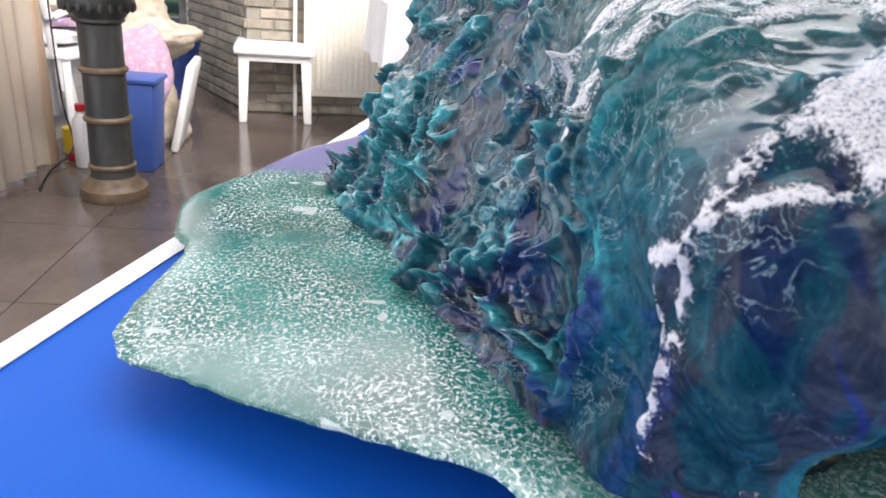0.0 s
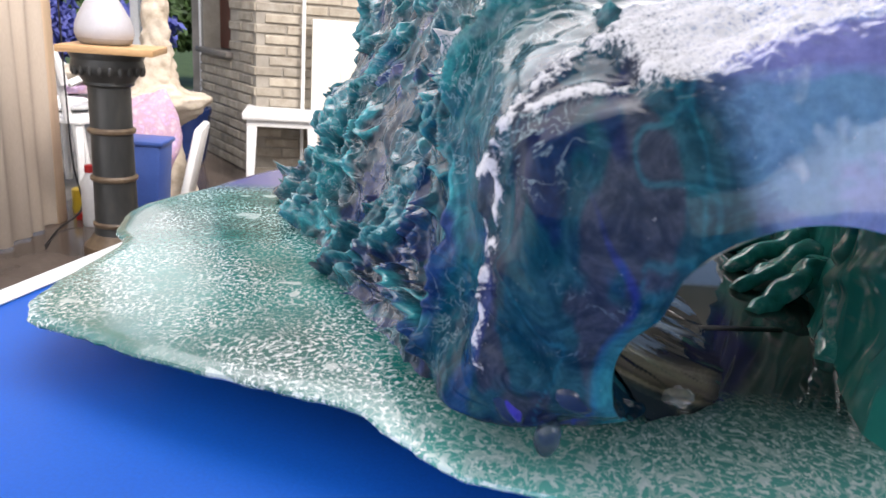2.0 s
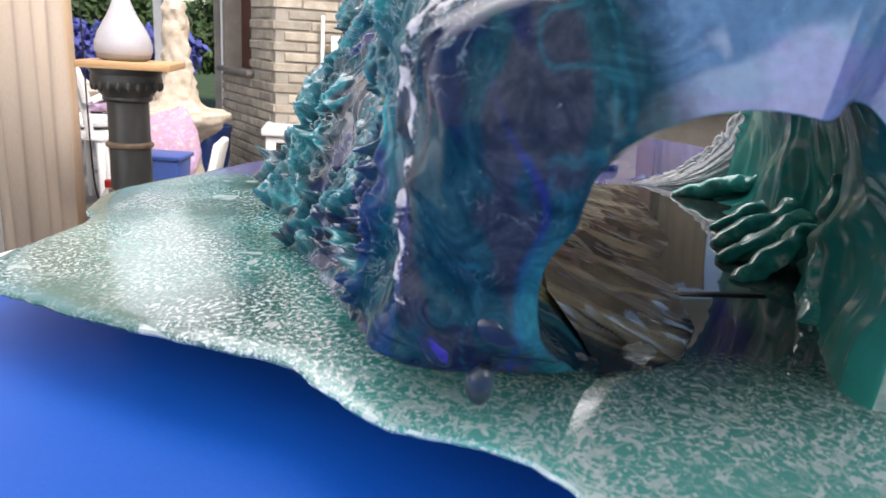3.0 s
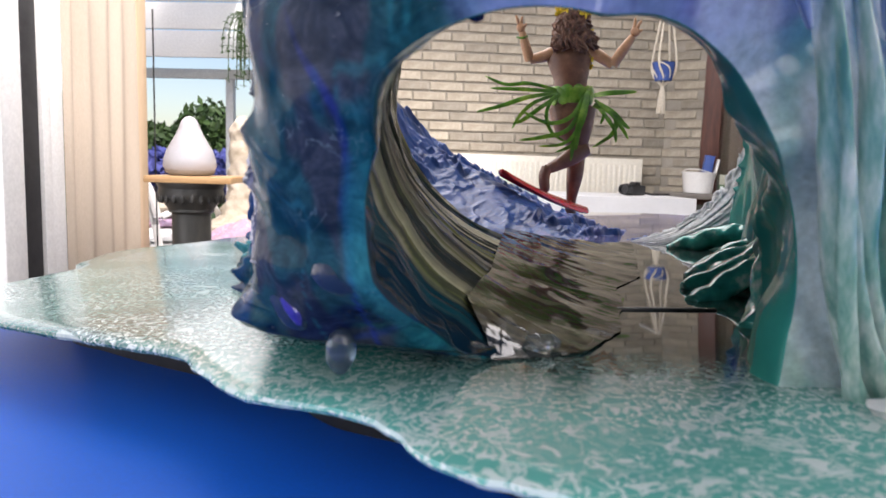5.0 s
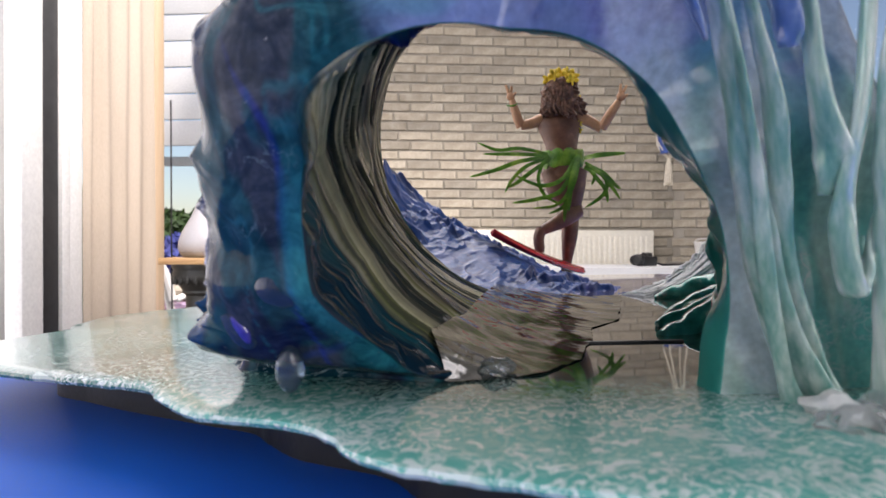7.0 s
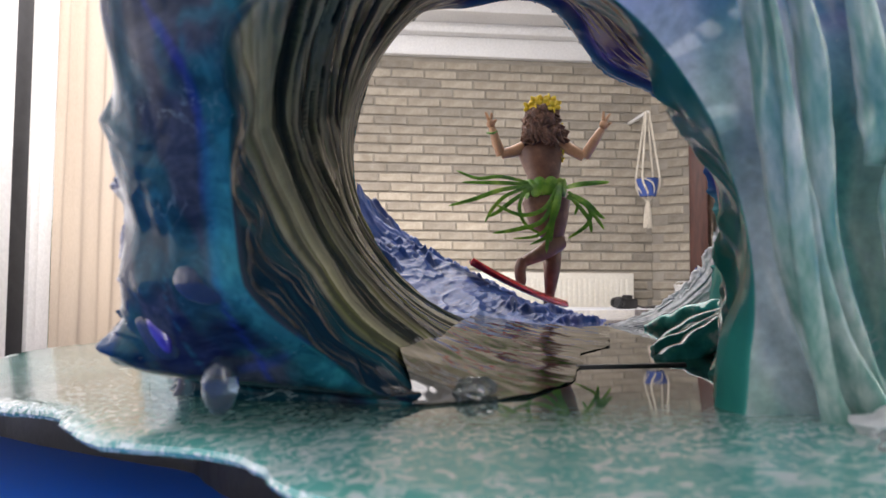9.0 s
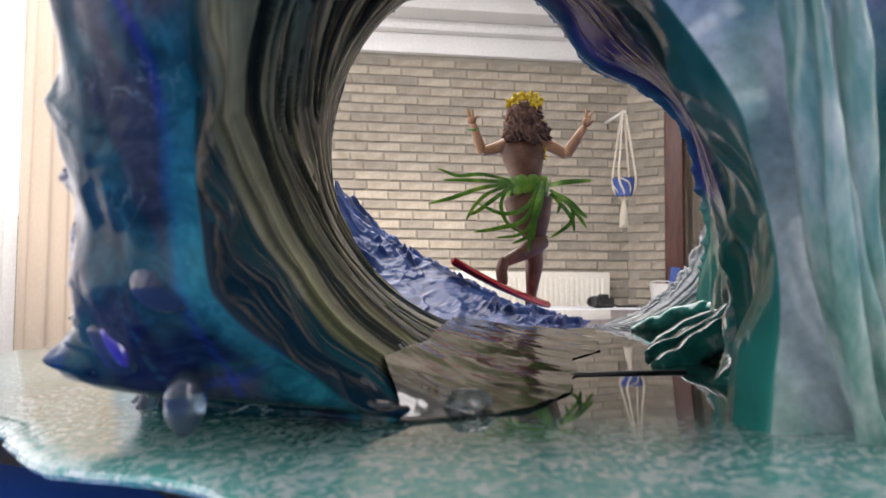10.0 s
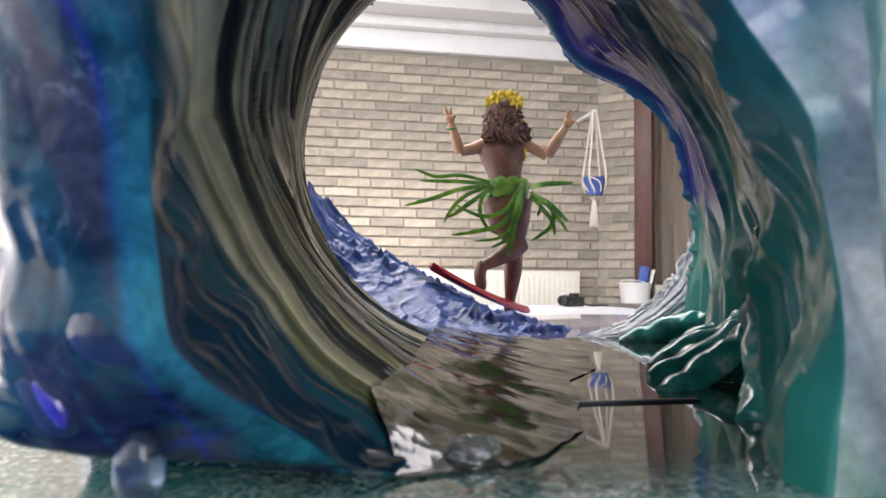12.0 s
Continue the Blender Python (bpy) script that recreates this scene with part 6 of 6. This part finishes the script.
tube(bm, curve_points([(0.06, 0.0, 0.02), (0.11, -0.02, 0.006), (0.17, -0.03, 0.006), (0.22, -0.06, 0.006)], 16), 0.008, 8, 0.5)
part("strap", bm, M["black"], cm)

# bucket with a box on the sill
bk = thing("bucket", PIER @ pose(0.27, -0.13, 0.7805), "white plastic bucket on the sill, holding packets", "bucket")
part("pail", lathe([(0.085, 0), (0.088, 0.003), (0.10, 0.12), (0.104, 0.121), (0.104, 0.132), (0.098, 0.132), (0.094, 0.12), (0.08, 0.01)], 36), M["plastic_white"], bk)
part("packet", slab((0.0, -0.03, 0.0), (0.055, 0.03, 0.235), 0.002, pose(0, 0, 0.008, 0, 8, 20)), M["blue_plastic"], bk, "blue packet")
part("packet", slab((0.06, -0.03, 0.0), (0.075, 0.03, 0.225), 0.002, pose(0, 0, 0.008, 0, 12, 20)), M["plastic_white"], bk, "white packet")
bm = bmesh.new()
tube(bm, curve_points([(-0.10, 0.0, 0.12), (-0.06, -0.09, 0.146), (0.03, -0.10, 0.146), (0.10, 0.0, 0.12)], 14), 0.003, 6)
part("lid_edge", bm, M["plastic_white"], bk)

# macrame hanger with a blue pot
hg = thing("plant_hanger", WALL @ pose(0.80, -0.32, 1.40), "cream knotted hanger with a blue pot and tassel", "plant hanger")
part("pot", lathe([(0.045, 0.06), (0.05, 0.062), (0.068, 0.16), (0.072, 0.17), (0.066, 0.17), (0.05, 0.08)], 30), M["blue_plastic"], hg, "blue plastic pot")
bm = bmesh.new()
for k in range(4):
    a = math.pi / 4 + k * math.pi / 2
    tube(bm, curve_points([(0.0, 0, 0.03), (0.055 * math.cos(a + 0.4), 0.055 * math.sin(a + 0.4), 0.085), (0.078 * math.cos(a), 0.078 * math.sin(a), 0.17), (0.05 * math.cos(a), 0.05 * math.sin(a), 0.36), (0.012 * math.cos(a), 0.012 * math.sin(a), 0.60)], 16), 0.0065, 7)
    tube(bm, curve_points([(0.0, 0, 0.03), (0.055 * math.cos(a - 0.4), 0.055 * math.sin(a - 0.4), 0.085), (0.076 * math.cos(a - 0.8), 0.076 * math.sin(a - 0.8), 0.14), (0.078 * math.cos(a - 1.57), 0.078 * math.sin(a - 1.57), 0.17)], 12), 0.0045, 6)
part("cord_net", bm, M["rope"], hg)
bm = bmesh.new()
for k in range(26):
    a = k * 2.4
    r = 0.02 * math.sqrt((k % 9) / 9)
    tube(bm, [(r * 0.3 * math.cos(a), r * 0.3 * math.sin(a), 0.035), (r * math.cos(a), r * math.sin(a), -0.03), (1.5 * r * math.cos(a), 1.5 * r * math.sin(a), -0.13 + 0.01 * math.sin(k))], 0.004, 5)
part("tassel", bm, M["rope"], hg)
part("hook", slab((-0.01, -0.01, 0.585), (0.01, 0.33, 0.605), 0.003), M["white_paint"], hg)
# ---- outside the open side ----
grd = part("ground", slab((-60, -60, -0.3), (60, 60, -0.13)), M["grass"], None, smooth=False)
tagged(grd, "green garden lawn", "lawn", kind="structure")
pav = part("pavement", slab((-6.0, -3.0, -0.125), (-1.955, 9.0, -0.02)), M["stone_grey"], None, smooth=False)
tagged(pav, "grey stone terrace paving", "paving", kind="structure")
pav = part("pavement", slab((-1.9505, 6.205, -0.125), (-0.9, 9.0, -0.02)), M["stone_grey"], None, smooth=False)
tagged(pav, "grey stone terrace paving", "paving", kind="structure")


def leaf_clump(name, centre, size, count, material, seed, label, category):
    rng = random.Random(seed)
    vs, fs = [], []
    for i in range(count):
        d = Vector((rng.gauss(0, 1), rng.gauss(0, 1), rng.gauss(0, 1))).normalized()
        lobe = 0.72 + 0.28 * math.sin(d.x * 5 + seed) * math.cos(d.z * 4 + seed * 2)
        p = Vector((d.x * size[0], d.y * size[1], d.z * size[2])) * (rng.uniform(0.55, 1.0) * lobe)
        a = Vector((rng.gauss(0, 1), rng.gauss(0, 1), rng.gauss(0, 1))).normalized()
        b = a.orthogonal().normalized()
        L = rng.uniform(0.04, 0.09)
        k = len(vs)
        for q in (p - a * L, p + b * L * 0.45, p + a * L, p - b * L * 0.45 + a.cross(b) * L * 0.25):
            vs.append(tuple(q))
        fs += [(k, k + 1, k + 2), (k, k + 2, k + 3)]
    me = bpy.data.meshes.new("crown")
    me.from_pydata(vs, [], fs)
    me.materials.append(material)
    th = thing(name, pose(*centre), label, category)
    ob = new("crown", me)
    ob.parent = th
    bm = bmesh.new()
    tube(bm, [(0, 0, -centre[2] - 0.13), (0.03, 0, -centre[2] * 0.5), (0, 0, size[2] * 0.3)], [0.07, 0.05, 0.02], 8)
    for k in range(5):
        a = k * 1.26
        tube(bm, [(0.02, 0, -size[2] * 0.5), (size[0] * 0.5 * math.cos(a), size[1] * 0.5 * math.sin(a), size[2] * 0.3)], [0.025, 0.008], 6)
    part("trunk", bm, M["bark"], th)
    return th


for i, (c, sz, n) in enumerate((((-4.6, 9.5, 0.9), (1.3, 0.8, 0.9), 5000), ((-3.0, 10.2, 0.95), (1.2, 0.8, 0.95), 5000), ((-6.4, 8.6, 1.0), (1.4, 0.9, 1.0), 5000), ((-2.0, 10.8, 0.9), (0.9, 0.8, 0.9), 3500), ((-7.5, 7.0, 1.1), (1.2, 1.0, 1.1), 4500))):
    leaf_clump("tree", c, sz, n, M["leaf_far"], i + 3, "leafy green garden tree behind the terrace", "tree")
for i, (c, sz, n) in enumerate((((-2.9, 6.9, 0.75), (0.5, 0.4, 0.35), 900), ((-3.7, 6.8, 0.7), (0.45, 0.4, 0.35), 800))):
    leaf_clump("flower_bush", c, sz, n, M["leaf_blue"], i + 40, "bush of blue garden flowers", "bush")

# white panel added so the view through the door looks overexposed
gw = part("garden_wall", slab((-3.6, -3.0, -0.13), (-3.4, 4.3, 2.5), 0.01), M["white_wall"])
tagged(gw, "white backdrop standing in for bright daylight beyond the glass door", "wall", kind="structure")

# glazed terrace screen
scr = thing("terrace_screen", pose(0, 0, -0.02), "white framed glass terrace screen with sloping roof", "screen", kind="structure")
part("rail", slab((-3.2, 4.98, 1.53), (-1.72, 5.04, 1.60), 0.005), M["white_paint"], scr)
for x in (-3.2, -2.22, -1.74):
    part("mullion", slab((x - 0.03, 4.98, 0.0), (x + 0.03, 5.04, 1.529), 0.005), M["white_paint"], scr)
for k in range(7):
    part("roof_plank", slab((-3.4, 4.5, 1.62 + k * 0.19), (-1.7, 4.53, 1.80 + k * 0.19), 0.004), M["white_paint"], scr)

# trailing plant hung under the terrace roof
hp = thing("hanging_plant", pose(-1.80, 4.35, 1.72), "trailing green plant in a small hanging pot", "plant")
part("pot", lathe([(0.05, 0.0), (0.065, 0.01), (0.08, 0.10), (0.085, 0.105), (0.07, 0.105)], 24), M["plastic_white"], hp)
rng = random.Random(77)
bm = bmesh.new()
for k in range(46):
    a, r_ = rng.uniform(0, 2 * math.pi), rng.uniform(0.05, 0.20)
    fall = rng.uniform(0.08, 0.40)
    pp = curve_points([(0, 0, 0.10), (r_ * 0.5 * math.cos(a), r_ * 0.5 * math.sin(a), 0.15), (r_ * math.cos(a), r_ * math.sin(a), 0.06), (r_ * 1.1 * math.cos(a), r_ * 1.1 * math.sin(a), 0.06 - fall)], 12)
    tube(bm, pp, 0.003, 4)
    for p in pp[3:]:
        for e in range(3):
            d = Vector((rng.gauss(0, 1), rng.gauss(0, 1), rng.gauss(-0.4, 0.6))).normalized() * rng.uniform(0.018, 0.034)
            w = d.orthogonal().normalized() * 0.006
            q4 = [bm.verts.new(p), bm.verts.new(p + d * 0.5 + w), bm.verts.new(p + d), bm.verts.new(p + d * 0.5 - w)]
            bm.faces.new(q4)
tagged(part("foliage", bm, M["leaf_far"], hp), kind="stuff")
bm = bmesh.new()
tube(bm, [(0, 0, 0.1), (0, 0, 1.2)], 0.003, 6)
part("cord", bm, M["rope"], hp)

# steps
stp = part("doorstep", slab((-2.35, 5.05, -0.0195), (-1.55, 5.6, 0.13), 0.006), M["stone_grey"])
tagged(stp, "grey stone doorstep by the house wall", "step", kind="structure")
stp = part("doorstep", slab((-2.45, 5.45, -0.0195), (-1.75, 6.1, 0.30), 0.006), M["stone_grey"])
tagged(stp, "upper grey stone doorstep by the house wall", "step", kind="structure")
jb = part("door_post", slab((-1.86, 5.12, 0.1305), (-1.78, 5.2, 2.4), 0.004), M["stone_grey"])
tagged(jb, "grey door post at the house corner", "post", kind="structure")

# garden statue, a plain ornamental form
prof = curve_points([(0.15, 0.0, 0), (0.16, 0.05, 0), (0.11, 0.16, 0), (0.085, 0.30, 0), (0.09, 0.38, 0), (0.14, 0.44, 0), (0.20, 0.50, 0), (0.215, 0.55, 0), (0.13, 0.57, 0), (0.09, 0.62, 0), (0.065, 0.75, 0), (0.052, 0.90, 0), (0.045, 1.05, 0), (0.02, 1.14, 0)], 90)
bm = lathe([(p.x, p.y) for p in prof], 56)
for vv in bm.verts:
    out = Vector((vv.co.x, vv.co.y, 0)).normalized()
    cell = noise.voronoi(vv.co * 22)[0][0]
    vv.co += out * (0.030 * (0.6 - cell) * (1.0 if vv.co.z > 0.40 else 0.4) + 0.012 * noise.noise(vv.co * 9))
stat = part("garden_statue", bm, M["stone_white"])
stat.matrix_world = pose(-1.54, 3.42, 0.0) @ Matrix.Diagonal((1.2, 1.1, 1.0, 1))
tagged(stat, "cream stone garden statue on the tiles", "statue")

# blue tub, blue pot, pink cushion, white chair, clutter
tub = thing("recycling_bin", pose(-1.425, 2.86, 0), "tall blue plastic bin behind the pedestal", "bin")
bm = bmesh.new()
vs = box(bm, (-0.10, -0.09, 0), (0.10, 0.09, 0.40), 0.012)
for vv in vs:
    vv.co.x *= 0.72 + 0.32 * (vv.co.z / 0.40 - 0.3) ** 2 * 2
part("body", bm, M["blue_plastic"], tub)
part("lip", slab((-0.112, -0.098, 0.395), (0.112, 0.098, 0.415), 0.006), M["blue_plastic"], tub)
pt = thing("planter", pose(-1.70, 4.35, 0), "dark blue glazed planter on the terrace", "planter")
part("bowl", lathe([(0.10, 0), (0.12, 0.01), (0.155, 0.16), (0.165, 0.32), (0.175, 0.34), (0.175, 0.37), (0.155, 0.37), (0.14, 0.3), (0.1, 0.05)]), M["blue_glaze"], pt)
cu = thing("cushion", pose(-1.50, 3.12, 0.36, 72, 6, 10), "pink patterned cushion leaning upright", "cushion")
bm = bmesh.new()
vs = blob(bm, (0, 0, 0), (0.15, 0.24, 0.07), 0.25, 9)
part("cover", bm, M["pink_cloth"], cu)


def garden_chair(m):
    ch = thing("garden_chair", m, "white plastic garden chair on the tiles", "chair")
    part("seat", slab((-0.23, -0.22, 0.40), (0.23, 0.22, 0.43), 0.012), M["plastic_white"], ch)
    for sx in (-0.2, 0.2):
        for sy in (-0.19, 0.19):
            bm = bmesh.new()
            tube(bm, [(sx, sy, 0.40), (sx * 1.15, sy * 1.2, 0.0)], [0.022, 0.017], 8)
            part("leg", bm, M["plastic_white"], ch)
        bm = bmesh.new()
        tube(bm, curve_points([(sx * 1.1, -0.2, 0.42), (sx * 1.2, -0.16, 0.62), (sx * 1.2, 0.1, 0.64), (sx, 0.24, 0.6)], 12), 0.018, 8)
        part("armrest", bm, M["plastic_white"], ch)
    for k in range(5):
        x = -0.16 + 0.08 * k
        bm = bmesh.new()
        tube(bm, curve_points([(x, 0.21, 0.42), (x * 1.1, 0.27, 0.6), (x * 0.9, 0.33, 0.8)], 8), 0.02, 8, 0.4)
        part("back_slat", bm, M["plastic_white"], ch)
    bm = bmesh.new()
    tube(bm, curve_points([(-0.2, 0.27, 0.6), (-0.17, 0.32, 0.78), (0, 0.345, 0.85), (0.17, 0.32, 0.78), (0.2, 0.27, 0.6)], 16), 0.022, 8)
    part("back_frame", bm, M["plastic_white"], ch)
    return ch


garden_chair(pose(-2.0, 3.42, -0.0, 0, 0, 165))
garden_chair(pose(-2.5, 4.1, -0.019, 0, 0, 120))
lid = part("serving_tray", slab((-0.02, -0.16, 0), (0.02, 0.16, 0.44), 0.015), M["plastic_white"])
lid.matrix_world = pose(-1.37, 3.25, 0.003, 0, 13, 8)
tagged(lid, "white plastic tray leaning on the statue", "tray")
for i, (x, yv, z, s, nm, mt) in enumerate(((-2.02, 3.43, 0.475, 0.085, "cushion", "cloth_white"), (-2.03, 3.46, 0.55, 0.075, "cushion", "pink_cloth"), (-2.0, 3.44, 0.62, 0.075, "cushion", "stone_white"))):
    bm = bmesh.new()
    blob(bm, (0, 0, 0), (s * 1.9, s * 1.5, s * 0.55), 0.35, 20 + i)
    cc = thing("seat_cushion", pose(x, yv, z - 0.42 + 0.42), "pale seat cushion piled behind the pedestal", "cushion", "pile of cushions")
    part("cover", bm, M[mt], cc)
can = part("can", lathe([(0.035, 0), (0.037, 0.004), (0.037, 0.115), (0.033, 0.12)], 24), M["yellow_plastic"])
can.matrix_world = pose(-1.80, 3.02, 0.0)
tagged(can, "yellow tin can on the floor", "can")
btl = thing("bottle", pose(-1.66, 2.82, 0.0), "white bottle with red cap on the floor", "bottle")
part("body", lathe([(0.04, 0), (0.042, 0.005), (0.042, 0.2), (0.02, 0.24), (0.018, 0.25)], 24), M["plastic_white"], btl)
part("cap", lathe([(0.021, 0.25), (0.021, 0.28), (0.015, 0.283)], 20), M["red_plastic"], btl, "red screw cap")
bm = bmesh.new()
tube(bm, curve_points([(-1.79, 2.92, 1.6), (-1.79, 2.93, 0.6), (-1.78, 2.93, 0.25), (-1.74, 2.90, 0.06), (-1.76, 2.7, 0.008), (-1.70, 2.45, 0.008)], 30), 0.004, 6)
cab = part("cable", bm, M["black"])
tagged(cab, "thin black cable running down the wooden post", "cable")
plug = part("plug", slab((-1.76, 2.87, 0.0), (-1.70, 2.92, 0.035), 0.006), M["red_plastic"])
tagged(plug, "small red plug at the cable", "plug")
# ---- bricks and floor tiles ----
def brick_mesh(name, L, H, seed, material):
    rng = random.Random(seed)
    bm = bmesh.new()
    b = 0.004
    fr = [(-L / 2 + b, -H / 2 + b), (L / 2 - b, -H / 2 + b), (L / 2 - b, H / 2 - b), (-L / 2 + b, H / 2 - b)]
    bk_ = [(-L / 2, -H / 2), (L / 2, -H / 2), (L / 2, H / 2), (-L / 2, H / 2)]
    j = lambda s_: rng.uniform(-s_, s_)
    f = [bm.verts.new((x + j(0.002), -0.012 + j(0.0015), z + j(0.0015))) for x, z in fr]
    m_ = [bm.verts.new((x + j(0.0015), -0.007, z + j(0.001))) for x, z in bk_]
    k_ = [bm.verts.new((x, 0.003, z)) for x, z in bk_]
    bm.faces.new(f)
    for p, q in ((f, m_), (m_, k_)):
        for i in range(4):
            bm.faces.new((p[(i + 1) % 4], p[i], q[i], q[(i + 1) % 4]))
    bmesh.ops.recalc_face_normals(bm, faces=bm.faces[:])
    me = bpy.data.meshes.new(name)
    bm.to_mesh(me)
    bm.free()
    me.materials.append(material)
    return me


FULL = [brick_mesh("brick", 0.205, 0.049, i, M["brick"]) for i in range(6)]
HALF = [brick_mesh("brick_half", 0.098, 0.049, 20 + i, M["brick"]) for i in range(4)]
PITCH, ROW = 0.2155, 0.0625


def lay_bricks(owner, x0, x1, z0, z1, keep, seed, skip=None, joined_name="brick_field"):
    """Courses of bricks over a wall; those chosen by keep are pieces of their own, the rest one joined field."""
    rng = random.Random(seed)
    vs, fs = [], []
    z, r = z0 + 0.031, 0
    while z < z1 - 0.02:
        x = x0 + (0.108 if r % 2 else 0.0) - rng.choice((0, 0.03, 0.054))
        while x < x1:
            a, b = max(x, x0), min(x + PITCH - 0.0105, x1)
            if b - a > 0.05 and not (skip and skip((a + b) / 2, z)):
                me = rng.choice(FULL)
                sx = (b - a) / 0.205
                if b - a < 0.13:
                    me, sx = rng.choice(HALF), (b - a) / 0.098
                loc = ((a + b) / 2, rng.uniform(-0.0015, 0.0015), z + rng.uniform(-0.001, 0.001))
                if keep((a + b) / 2, z):
                    ob = new("brick", me)
                    ob.parent = owner
                    ob.location, ob.scale = loc, (sx, 1, 1)
                else:
                    k = len(vs)
                    vs += [(v_.co.x * sx + loc[0], v_.co.y + loc[1], v_.co.z + loc[2]) for v_ in me.vertices]
                    fs += [tuple(k + i for i in p.vertices) for p in me.polygons]
            x += PITCH
        z += ROW
        r += 1
    if vs:
        me = bpy.data.meshes.new(joined_name)
        me.from_pydata(vs, [], fs)
        me.materials.append(M["brick"])
        ob = new(joined_name, me)
        ob.parent = owner
        tagged(ob, "further courses of the same brick", kind="stuff")


lay_bricks(wall_n, w0, w1, 0.0, 2.42, lambda x, z: -0.75 < x < 0.95 and z > 0.98, 1)
lay_bricks(wall_e, 0.0, 0.245, 0.0, 2.42, lambda x, z: z > 0.7, 2)
lay_bricks(wall_w, 0.0, 1.0, 0.0, 2.6, lambda x, z: False, 3, lambda x, z: 0.36 < x < 1.0 and 0.70 < z < 1.72)
osill = part("window_sill", slab((0.38, -0.05, 0.70), (0.99, 0.02, 0.735), 0.004), M["sill"])
osill.matrix_world = OUT
tagged(osill, "dark stone sill of the outer window", "sill", kind="structure")
owin = part("window_outer", slab((0.42, 0.12, 0.735), (0.95, 0.15, 1.70)), M["wood_brown"], None, smooth=False)
owin.matrix_world = OUT
tagged(owin, "dark brown outer window", "window", kind="structure")

tile_me = bpy.data.meshes.new("tile")
bm = slab((-0.2985, -0.2985, -0.0118), (0.2985, 0.2985, 0.0), 0.0)
bm.to_mesh(tile_me)
bm.free()
tile_me.materials.append(M["tile"])
for i in range(-4, 6):
    for j in range(-5, 11):
        x, yv = i * 0.6 + 0.15, j * 0.6
        if not (-1.95 + 0.0 < x < 2.91 and -2.75 < yv < 5.9):
            continue
        ob = new("tile", tile_me)
        ob.parent = ground_f
        ob.location = (x, yv, 0)
